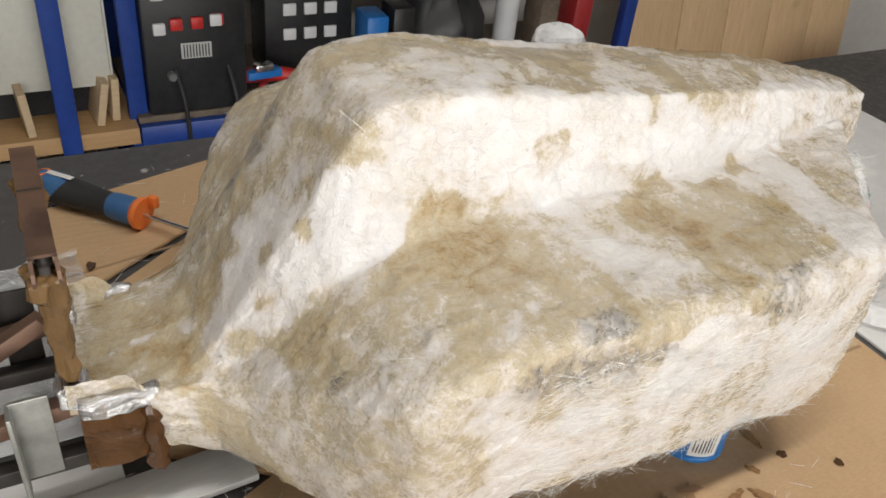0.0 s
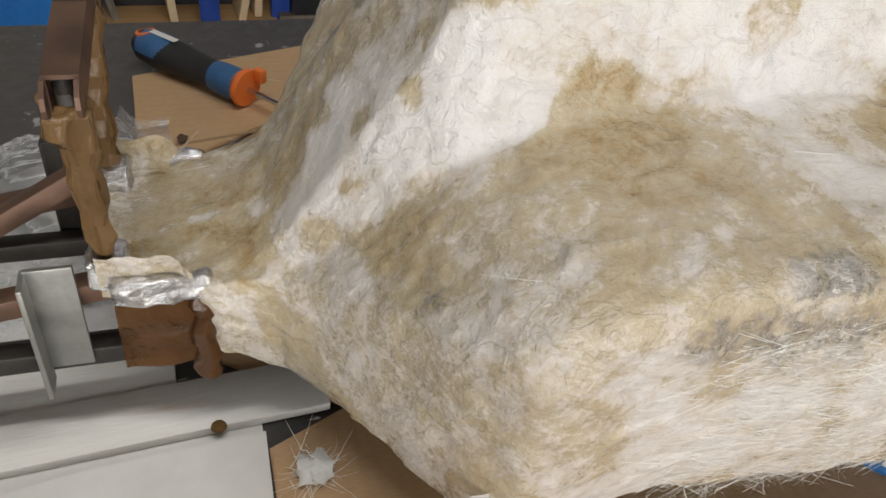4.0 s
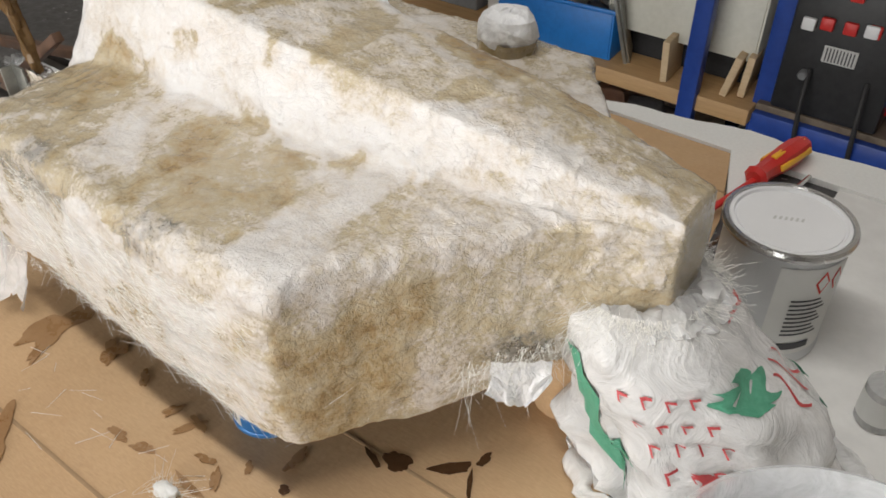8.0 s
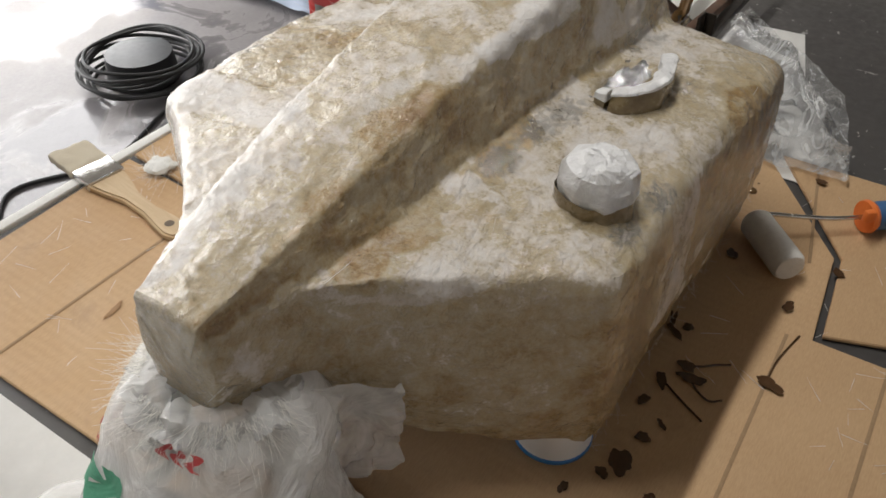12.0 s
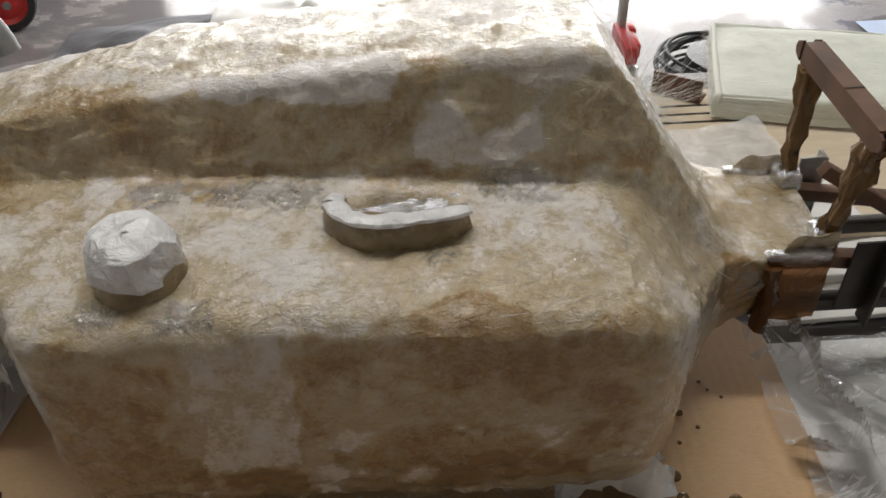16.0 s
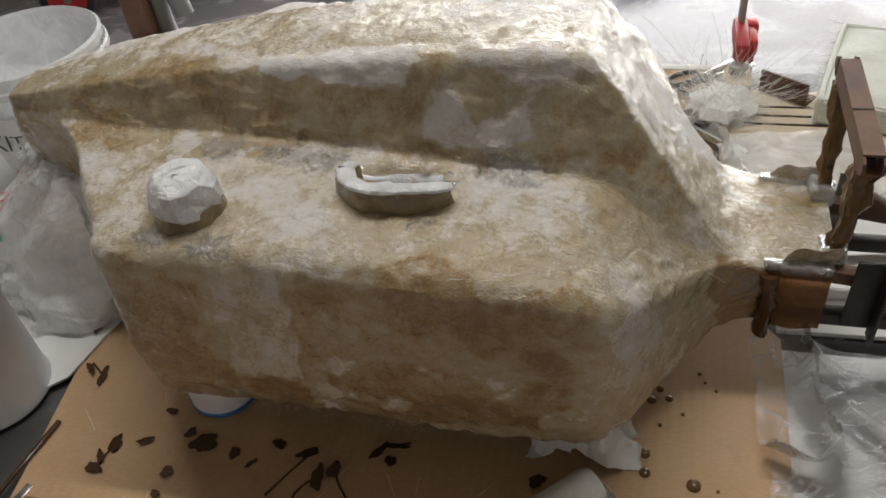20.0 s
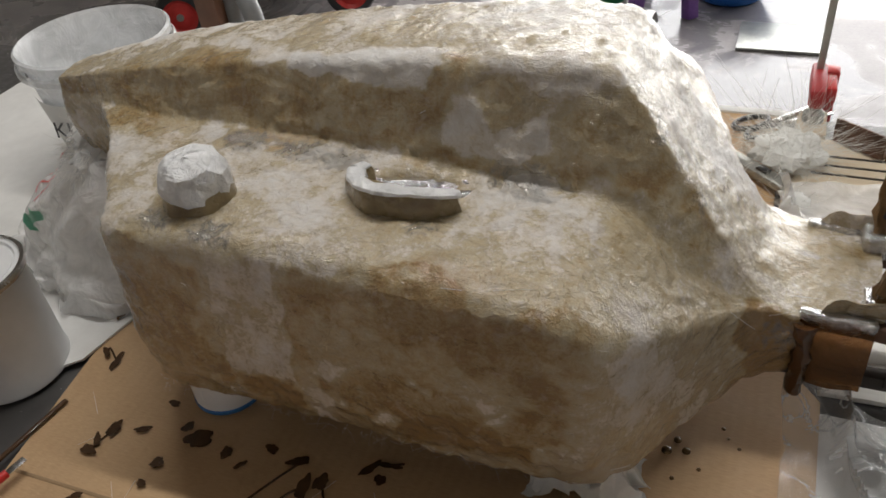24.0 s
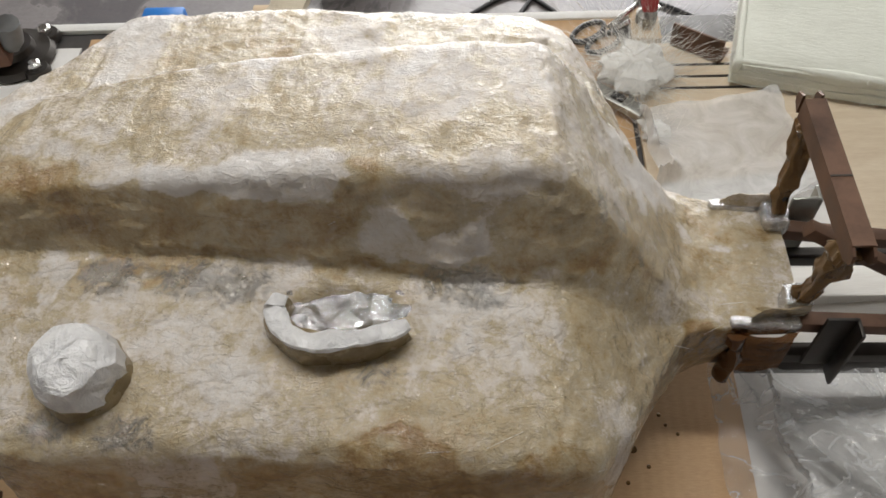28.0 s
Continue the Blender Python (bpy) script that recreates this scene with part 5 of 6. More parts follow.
STAINS += [(-0.002, 0.177, 0.003, 0.009), (-0.014, 0.171, 0.009, 0.0022), (-0.013, 0.184, 0.0045, 0.004), (0.207, 0.203, 0.008, 0.0045), (0.213, 0.216, 0.006, 0.003), (0.213, 0.226, 0.007, 0.004), (0.184, 0.197, 0.007, 0.0025), (0.153, 0.220, 0.0055, 0.004), (0.287, 0.092, 0.008, 0.004), (0.091, 0.203, 0.002, 0.005)]
STAINS += [(0.153, 0.239, 0.004, 0.0028), (0.194, 0.264, 0.006, 0.003), (0.010, 0.257, 0.011, 0.005), (0.146, 0.323, 0.005, 0.002), (-0.082, 0.245, 0.007, 0.004), (-0.121, 0.184, 0.006, 0.005), (-0.148, 0.270, 0.006, 0.004), (-0.277, 0.223, 0.0055, 0.004)]
SOAKS = [(0.023, -0.215, 0.009, 0.004), (0.047, -0.212, 0.009, 0.004), (0.058, -0.181, 0.012, 0.003), (-0.112, -0.178, 0.030, 0.014), (-0.100, -0.196, 0.020, 0.006), (-0.051, -0.171, 0.013, 0.006), (0.097, -0.213, 0.013, 0.003), (-0.048, -0.163, 0.006, 0.011), (-0.006, -0.171, 0.004, 0.008), (0.062, -0.175, 0.003, 0.009), (0.090, -0.192, 0.003, 0.008), (0.119, -0.179, 0.005, 0.003), (0.037, -0.178, 0.004, 0.008), (0.234, -0.217, 0.009, 0.003), (-0.030, -0.285, 0.011, 0.040), (0.001, -0.310, 0.010, 0.020), (0.14, -0.155, 0.010, 0.004), (0.108, -0.199, 0.010, 0.003)]
DROPS = [(-0.193, 0.148, 0.0042), (-0.194, 0.164, 0.0040), (-0.196, 0.100, 0.0036), (-0.209, 0.097, 0.0030), (-0.202, 0.089, 0.0028), (-0.219, 0.110, 0.0016), (-0.231, 0.070, 0.0016), (-0.235, 0.078, 0.0013), (-0.243, 0.085, 0.0014), (-0.227, 0.169, 0.0050), (-0.243, 0.171, 0.0013), (-0.203, 0.122, 0.0016), (0.327, 0.127, 0.004)]
for n, (x, y, rx, ry) in enumerate(STAINS):
    z = 0.0069 if x > 0.268 else 0.0050 if x < -0.25 else 0.0045
    tagged(part("resin_spot", prism(blob_outline(x, y, rx, ry, 0.7 * n, n), 0.0006, z=z + 0.00007 * n), M_STAIN), "dark dried resin spot on the cardboard", "stain", "resin spots")
for n, (x, y, rx, ry) in enumerate(SOAKS):
    tagged(part("resin_smear", prism(blob_outline(x, y, rx, ry, 0.5 * n, 60 + n, 40, 0.45), 0.0004, z=0.0043 + 0.00006 * n), M_STAIN_SOAK), "brown resin smear soaked into the cardboard", "stain", "resin smears")
for n, (x, y, r) in enumerate(DROPS):
    z = 0.0045 if x < 0.27 else 0.0024
    tagged(part("resin_drop", lathe([(r, 0.0), (r * 0.95, r * 0.25), (r * 0.7, r * 0.45), (r * 0.3, r * 0.55), (0.0002, r * 0.57)], 20, pose(x, y, z)), M_DROP), "round amber resin drop on the cardboard", "resin drop", "resin drops")
for n, pts in enumerate([[(0.025, 0.200), (0.020, 0.208), (0.013, 0.216), (0.006, 0.226)], [(0.050, 0.188), (0.060, 0.205), (0.071, 0.226)], [(0.040, 0.207), (0.046, 0.214), (0.050, 0.224), (0.044, 0.232)], [(0.255, 0.142), (0.266, 0.134), (0.272, 0.130)], [(0.207, 0.203), (0.211, 0.215), (0.213, 0.226)], [(-0.01, 0.171), (-0.024, 0.166)], [(-0.055, 0.262), (-0.02, 0.255), (0.01, 0.254)]]):
    tagged(part("resin_trail", tube(smooth_path([(x, y, 0.0048) for x, y in pts], 5), 0.0009, 6), M_STAIN), "thin dark resin trail on the cardboard", "stain", "resin trails")


def litter(rnd):
    if rnd.random() < 0.5:
        return (rnd.uniform(-0.2, 0.3), rnd.uniform(-0.36, -0.19), 0.005), (rnd.uniform(-1, 1), rnd.uniform(-1, 1), 0.0)
    return (rnd.uniform(-0.27, 0.24), rnd.uniform(0.19, 0.38), 0.005), (rnd.uniform(-1, 1), rnd.uniform(-1, 1), 0.0)


tagged(dress("strand_litter", strands(130, litter, 0.020, 0.00022, 12, 0.06), M_STRAND, None, "", False), "stray glass strands scattered over the cardboard", "glass fibre", "", "stuff")

# ---- hand tools ----
# mini roller: foam sleeve, bent wire and a blue, black and orange grip
roller = thing("mini_roller", pose(-0.223, 0.271, 0.0045, 0, 0, 133), "mini paint roller with a foam sleeve and blue grip", "paint roller")
part("grip", moved(lathe([(0.010, 0.0), (0.0125, 0.006), (0.0118, 0.025), (0.0125, 0.045), (0.0145, 0.070), (0.0150, 0.090), (0.0135, 0.108), (0.008, 0.117), (0.001, 0.119)], 24), pose(0.006, 0, 0.0155, 0, 90, 0)), M_BLACK_RUBBER, roller)
inlay = moved(lathe([(0.004, 0.058), (0.0128, 0.066), (0.0152, 0.088), (0.0142, 0.106), (0.007, 0.116)], 24, cap=False), pose(0.006, 0, 0.0158, 0, 90, 0))
bmesh.ops.delete(inlay, geom=[f for f in inlay.faces if f.calc_center_median().z < 0.0165], context="FACES")
for v in inlay.verts:
    v.co.z += 0.0006
part("blue_inlay", inlay, M_BLUE_RUBBER, roller, "blue rubber inlay")
part("neck", moved(lathe([(0.0105, 0.0), (0.0135, 0.010), (0.0132, 0.024), (0.0122, 0.030)], 24), pose(0.004, 0, 0.0157, 0, 90, 0)), M_BLUE_RUBBER, roller, "blue collar")
part("guard", moved(lathe([(0.006, 0.0), (0.0150, 0.001), (0.0158, 0.005), (0.0135, 0.009), (0.0110, 0.011)], 28), pose(-0.002, 0, 0.0162, 0, 90, 0)), M_ORANGE, roller, "orange rubber guard")
part("tab", box((0.010, 0.007, 0.012), (-0.005, -0.010, 0.0255), 0.002), M_ORANGE, roller)
part("orange_ring", moved(lathe([(0.0058, 0.0), (0.0085, 0.0005), (0.0085, 0.0022), (0.0058, 0.0025)], 22, cap=False), pose(0.112, 0, 0.0268, 0, 14, 0)), M_ORANGE, roller)
part("white_mark", box((0.028, 0.0060, 0.0006), (0.090, 0, 0.0320), 0.0002), M_PAPER, roller, "white printed mark")
back_in = roller.matrix_world.inverted()
wire = smooth_path([(-0.227, 0.275, 0.0205), (-0.206, 0.250, 0.0205), (-0.186, 0.222, 0.0230), (-0.172, 0.196, 0.0235), (-0.161, 0.187, 0.0200), (-0.150, 0.198, 0.0195), (-0.118, 0.229, 0.0195)], 6)
part("wire", moved(tube(wire, 0.0022, 10), back_in), M_CHROME, roller, "bent steel wire")
part("sleeve", moved(lathe([(0.008, -0.034), (0.0125, -0.033), (0.0148, -0.029), (0.0148, 0.029), (0.0125, 0.033), (0.008, 0.034)], 28), back_in @ pose(-0.138, 0.211, 0.0195, 0, 90, 44)), M_FOAM, roller, "white foam sleeve")

# red and yellow screwdriver lying by the tin
driver = thing("screwdriver", pose(0.268, 0.350, 0.0046, 0, 0, 78), "red and yellow insulated screwdriver", "screwdriver")
part("shaft", tube([(-0.085, 0, 0.0105), (0.004, 0, 0.0115)], 0.0034, 10), M_RED, driver, "red insulated shaft")
part("tip", moved(box((0.016, 0.006, 0.0014), (-0.092, 0, 0.0102), 0.0003), pose(0, 0, 0)), M_CHROME, driver)
part("grip", moved(lathe([(0.0085, 0.0), (0.0130, 0.004), (0.0100, 0.012), (0.0112, 0.030), (0.0135, 0.055), (0.0132, 0.075), (0.0105, 0.090), (0.003, 0.096)], 8), pose(0.0, 0, 0.0140, 0, 88, 0)), M_RED, driver)
for k in range(3):
    panel = box((0.056, 0.0065, 0.0034), (0.058, 0, 0.0120), 0.0015)
    part("yellow_panel", moved(panel, Matrix.Translation((0, 0, 0.0142)) @ Matrix.Rotation(radians(-70 + 70 * k), 4, "X")), M_YELLOW, driver, "yellow grip panel")
rod = thing("steel_rod", pose(0.296, 0.322, 0.0048, 0, 0, 82), "thin bright steel rod", "rod")
part("bar", tube([(-0.075, 0, 0.0028), (0.085, 0, 0.0028)], 0.0024, 8), M_CHROME, rod)
drip = thing("stirring_stick", pose(0.271, 0.228, 0.0048, 0, 0, 82), "dark resin-coated stirring stick", "stick")
part("bar", box((0.075, 0.004, 0.003), (0, 0, 0.0018), 0.001), M_STAIN, drip)

# flat paint brush
brush = thing("paint_brush", pose(0.139, -0.236, 0.0046, 0, 0, -98), "flat paint brush with a pale beech handle", "paint brush")
shape = [(0.0, 0.0), (0.004, 0.009), (0.014, 0.0125), (0.030, 0.0110), (0.055, 0.0075), (0.085, 0.0085), (0.108, 0.0150), (0.128, 0.0190)]
handle = prism([(x, y) for x, y in shape] + [(x, -y) for x, y in shape[:0:-1]], 0.008, 0.002)
part("handle", handle, M_WOOD, brush)
part("hang_hole", lathe([(0.0042, 0.0), (0.0046, 0.0002)], 20, pose(0.021, 0, 0.0081)), M_JUNK, brush, "dark hanging hole")
part("ferrule", box((0.030, 0.040, 0.0105), (0.142, 0, 0.0053), 0.0015), M_CHROME, brush, "steel ferrule")
bristle = box((0.045, 0.041, 0.010), (0.179, 0, 0.0053), 0.001)
bmesh.ops.subdivide_edges(bristle, edges=bristle.edges[:], cuts=6, use_grid_fill=True)
part("bristles", crumpled(bristle, 0.002, 160, 3), M_BRISTLE, brush, "stiff pale bristles")

# scissors
scissors = thing("scissors", pose(-0.222, -0.352, 0.0050, 0, 0, 40) @ Matrix.Scale(0.8, 4), "black-handled scissors lying open", "scissors")
for s in (-1, 1):
    loop = [(0.026 * math.cos(a) + 0.005, s * (0.014 + 0.013 * math.sin(a)), 0.005) for a in (2 * math.pi * k / 22 for k in range(23))]
    part("handle_loop", tube(loop, 0.0038, 8, False), M_BLACK, scissors)
    part("blade", moved(box((0.085, 0.008, 0.0018), (-0.062, 0, 0.0045 + 0.001 * s), 0.0005), pose(0, 0.0, 0, 0, 0, s * 7)), M_CHROME, scissors, "steel blade")
part("pivot", lathe([(0.004, 0.0), (0.004, 0.007), (0.003, 0.008)], 14, pose(-0.030, 0, 0)), M_CHROME, scissors)

# craft knife on the plywood
knife = thing("craft_knife", pose(-0.222, -0.258, 0.0092, 0, 0, -40), "grey craft knife with a dark blade end", "craft knife")
part("body", box((0.085, 0.016, 0.009), (0.0, 0, 0.0048), 0.003), M_ZINC, knife)
part("slider", box((0.014, 0.008, 0.003), (-0.012, 0, 0.0105), 0.001), M_BLACK, knife)
part("blade", box((0.030, 0.009, 0.001), (0.052, 0, 0.005)), M_STEEL_BLACK, knife)

# blue marker pen on the bench
pen = thing("marker_pen", pose(-0.600, 0.298, 0.0, 0, 0, 105), "blue marker pen on the grey bench", "pen")
part("barrel", moved(lathe([(0.004, -0.065), (0.0055, -0.063), (0.0058, 0.020), (0.0052, 0.022)], 16), pose(0, 0, 0.006, 0, 90, 0)), M_BLACK, pen)
part("cap", moved(lathe([(0.0060, 0.020), (0.0060, 0.060), (0.0045, 0.066)], 16), pose(0, 0, 0.0062, 0, 90, 0)), M_BALL, pen, "blue cap")

tagged(part("white_edging", box((0.66, 0.012, 0.006), (0.06, -0.390, 0.0035), 0.001), M_POLY), "white plastic strip along the bench edge", "edging")

# ---- mat, film and papers round the frame ----
mat_stack = thing("glass_mat_pile", pose(-0.478, -0.326, 0.0092, 0, 0, -15), "folded pile of pale green chopped glass mat", "glass mat")
for k in range(4):
    me = sheet(44, 30, lambda u, v: (0.24 * (u - 0.5) * (1 - 0.01 * k), 0.17 * (v - 0.5), 0.004 + 0.008 * k + 0.006 * (1 - np.abs(2 * u - 1) ** 8) * (1 - np.abs(2 * v - 1) ** 8) + 0.0025 * fractal(np.stack([u * 3, v * 2, u * 0 + k], 1), 2, 3, k)))
    dress("fold", me, M_MAT, mat_stack)
for sx, sy, lx, ly in ((1, 0, 0.006, 0.17), (-1, 0, 0.006, 0.17), (0, 1, 0.236, 0.006), (0, -1, 0.236, 0.006)):
    edge = box((lx, ly, 0.030), (sx * 0.1165, sy * 0.0815, 0.0165), 0.0025)
    bmesh.ops.subdivide_edges(edge, edges=edge.edges[:], cuts=4, use_grid_fill=True)
    part("folded_edge", crumpled(edge, 0.003, 60, sx + 2 * sy + 5), M_MAT, mat_stack)


def mat_edge(rnd):
    a = rnd.uniform(-0.12, 0.12)
    if rnd.random() < 0.5:
        return (a, 0.085, rnd.uniform(0.004, 0.034)), (rnd.uniform(-1, 1), 1, rnd.uniform(-0.6, 0.4))
    return (0.12, a * 0.7, rnd.uniform(0.004, 0.034)), (1, rnd.uniform(-1, 1), rnd.uniform(-0.6, 0.4))


tagged(dress("fray", strands(400, mat_edge, 0.010, 0.00018, 22, 0.8), M_STRAND, mat_stack, "", False), kind="stuff")


def film_sheet(name, corners, z, lift, label, seed, material=None, n=60):
    """A crinkled sheet between four corners, given round about."""
    a, b, c, d = [np.array(q) for q in corners]

    def shape(u, v):
        p = np.outer((1 - u) * (1 - v), a) + np.outer(u * (1 - v), b) + np.outer(u * v, c) + np.outer((1 - u) * v, d)
        k = np.stack([p[:, 0], p[:, 1], p[:, 0] * 0], 1)
        ridge = np.clip(0.11 - np.abs(fractal(k, 9, 2, seed)), 0, 1) / 0.11
        return p[:, 0] + 0.004 * fractal(k, 40, 2, seed + 4), p[:, 1] + 0.004 * fractal(k, 40, 2, seed + 5), z + lift * (0.75 * ridge ** 1.5 + 0.25 + 0.22 * fractal(k, 7, 2, seed + 2) + 0.06 * fractal(k, 40, 2, seed + 3))

    return tagged(dress(name, sheet(n, n, shape), material or M_FILM), label, "plastic sheet")


clear = film_sheet("clear_film", [(-0.262, 0.030), (-0.286, 0.245), (-0.46, 0.205), (-0.62, 0.04)], 0.0030, 0.034, "crinkled clear polythene draped over the bench", 3, None, 120)
for v in clear.data.vertices:
    drape = max(0.0, 1.0 - math.hypot((v.co.x + 0.262) / 0.075, (v.co.y - 0.030) / 0.060))
    fold = math.exp(-((v.co.y - 0.045 - 0.9 * (-0.275 - v.co.x)) / 0.008) ** 2) * (1.0 if v.co.x > -0.40 else 0.3)
    v.co.z += 0.040 * drape ** 1.5 + 0.012 * fold
film_sheet("torn_film", [(-0.255, -0.118), (-0.246, -0.235), (-0.385, -0.262), (-0.395, -0.125)], 0.0095, 0.030, "torn milky plastic on the plywood", 13, M_FILM_MILK, 40)
tagged(part("paper_scrap", prism([(-0.246, -0.064), (-0.247, -0.118), (-0.262, -0.150), (-0.415, -0.165), (-0.43, -0.086), (-0.33, -0.070)], 0.0014, z=0.0092), M_PAPER), "white paper scrap on the plywood", "paper")
# paper runs past its real edge to stand for glare on the film
tagged(part("paper_scrap", prism([(-0.272, 0.235), (-0.272, 0.034), (-0.60, 0.034), (-0.61, 0.12), (-0.46, 0.16), (-0.335, 0.235)], 0.0010, z=0.0002), M_PAPER), "white paper under the clear film, widened in place of glare", "paper")

# red sliding clamp on the bench edge
clamp = thing("bar_clamp", pose(-0.272, -0.402, 0.0), "red sliding bar clamp gripping the bench edge", "clamp")
part("bar", box((0.007, 0.018, 0.30), (0.0, -0.015, 0.055), 0.001), M_ZINC, clamp, "steel bar")
part("fixed_jaw", box((0.016, 0.070, 0.022), (0.0, 0.010, 0.042), 0.004), M_RED_DARK, clamp)
part("sliding_arm", box((0.018, 0.075, 0.024), (0.0, 0.005, -0.075), 0.005), M_RED_DARK, clamp)
part("jaw_arm", join(box((0.016, 0.022, 0.085), (-0.014, -0.034, 0.0), 0.004), box((0.016, 0.050, 0.020), (-0.012, -0.014, 0.030), 0.004)), M_RED, clamp)
part("swivel_pad", lathe([(0.011, 0.0), (0.011, 0.010), (0.006, 0.014), (0.006, 0.018)], 18, pose(0, 0.032, 0.0125)), M_ZINC, clamp)
part("spindle", tube([(0, 0.030, -0.16), (0, 0.030, -0.040)], 0.0055, 10), M_ZINC, clamp)
part("wood_pad", box((0.030, 0.050, 0.0080), (0, 0.030, 0.0048), 0.001), M_WOOD, clamp, "wooden packing under the jaw")

# brown steel stand bolted to the bench edge
stand = thing("tool_stand", pose(0.404, -0.345, 0.0024), "brown steel tool stand on a black bolted base", "tool stand")
part("base", lathe([(0.040, 0.0), (0.042, 0.004), (0.038, 0.010), (0.024, 0.013), (0.022, 0.020)], 36), M_STEEL_BLACK, stand, "round black base")
for k in range(4):
    a = math.pi / 2 * k + 0.9
    q = pose(0.040 * math.cos(a), 0.040 * math.sin(a), 0)
    part("lug", lathe([(0.013, 0.0), (0.014, 0.003), (0.012, 0.009)], 20, q), M_STEEL_BLACK, stand)
    part("bolt", lathe([(0.0075, 0.009), (0.0075, 0.015), (0.005, 0.017)], 6, q), M_CHROME, stand, "bright hexagon bolt")
part("foot", box((0.075, 0.036, 0.040), (0.030, 0.020, 0.040), 0.003, pose(0, 0, 0, 0, 0, 12)), M_VISE, stand, "brown square foot")
part("post", box((0.032, 0.032, 0.15), (0.040, 0.010, 0.125), 0.003), M_VISE, stand, "brown upright post")
ringed = [(0.0, 0.045 * math.cos(a) * 0.7, 0.085 + 0.05 * math.sin(a)) for a in (math.pi * (0.1 + 1.8 * k / 20) for k in range(21))]
part("bracket", moved(tube(ringed, 0.012, 10), pose(-0.005, 0.012, 0, 0, 0, 60)), M_GREY_PLASTIC, stand, "grey curved bracket")

# translucent bucket
bucket = thing("plastic_bucket", pose(0.468, -0.155, 0.0026, 0, 0, 62), "translucent white plastic bucket with a printed label", "bucket")
part("wall", lathe([(0.060, 0.0), (0.064, 0.003), (0.078, 0.140), (0.083, 0.142), (0.084, 0.150), (0.081, 0.152), (0.077, 0.146), (0.0625, 0.006), (0.060, 0.003)], 48), M_BUCKET, bucket)
part("rim", lathe([(0.0845, 0.128), (0.0865, 0.130), (0.0865, 0.136), (0.0845, 0.138)], 48, cap=False), M_BUCKET, bucket)
for k in range(20):
    a = 2 * math.pi * k / 20
    part("rib", box((0.004, 0.002, 0.010), (0.0815 * math.cos(a), 0.0815 * math.sin(a), 0.133), 0.0005, None), M_BUCKET, bucket)
dress("label", sheet(14, 2, lambda u, v: ((0.0665 + 0.012 * v) * np.cos(-0.2 + 1.3 * u), (0.0665 + 0.012 * v) * np.sin(-0.2 + 1.3 * u), 0.020 + 0.085 * v)), M_LABEL, bucket, "white printed label")
words = bpy.data.curves.new("words", "FONT")
words.body, words.size, words.extrude, words.align_x = "KIT P", 0.026, 0.0002, "CENTER"
letters = new("label_letters", words)
words.materials.append(M_INK)
letters.parent = bucket
letters.matrix_local = Matrix.Rotation(0.62, 4, "Z") @ pose(0.0768, 0, 0.066, 84, 0, 90)

# small bottle and a clear tray by the tin
bottle = thing("small_bottle", pose(0.446, 0.122, 0.0024), "small clear bottle with a white label", "bottle")
part("glass", lathe([(0.013, 0.0), (0.0145, 0.002), (0.0145, 0.036), (0.008, 0.044), (0.007, 0.050)], 24), M_FILM_MILK, bottle)
part("label", lathe([(0.0148, 0.008), (0.0148, 0.030)], 24, cap=False), M_LABEL, bottle)
part("cap", lathe([(0.0085, 0.050), (0.0085, 0.062), (0.007, 0.064)], 20), M_LID, bottle)
off = thing("steel_offcut", pose(-0.322, -0.330, 0.0092, 0, 0, -35), "rusty bent steel offcut on the plywood", "steel offcut")
part("flange", box((0.055, 0.022, 0.003), (0, 0, 0.0020), 0.0006), M_STEEL, off)
part("web", box((0.055, 0.003, 0.026), (0, 0.011, 0.0140), 0.0006), M_STEEL, off)

# ---- shelves along the north wall ----
rack = thing("storage_rack", pose(0, 0, FLOOR), "blue steel storage rack with chipboard shelves", "rack")
for x, y in ((-0.215, 1.53), (-0.045, 1.60), (-1.95, 1.53), (-1.95, 1.98), (-0.215, 1.98), (1.45, 1.55), (1.45, 1.98), (-0.045, 1.98)):
    part("post", box((0.045, 0.035, 2.1), (x, y, 1.05), 0.003), M_SHELF_BLUE, rack, "blue steel post")
part("shelf", box((1.93, 0.44, 0.044), (-1.02, 1.75, 0.346), 0.003), M_SHELF_BOARD, rack, "orange-brown shelf board")
part("shelf", box((1.93, 0.44, 0.044), (-1.02, 1.75, 0.90), 0.003), M_SHELF_BOARD, rack, "orange-brown shelf board")
part("beam", box((1.50, 0.04, 0.055), (0.70, 1.56, 0.335), 0.003), M_SHELF_BLUE, rack, "blue shelf beam")
part("shelf", box((1.50, 0.42, 0.018), (0.70, 1.77, 0.372), 0.002), M_JUNK, rack, "dusty brown shelf board")
part("beam", box((1.50, 0.04, 0.055), (0.70, 1.56, 0.90), 0.003), M_SHELF_BLUE, rack, "blue shelf beam")
part("shelf", box((1.50, 0.42, 0.018), (0.70, 1.77, 0.936), 0.002), M_JUNK, rack, "dusty brown shelf board")
SHELF_Z, SHELF_R = FLOOR + 0.368, FLOOR + 0.381


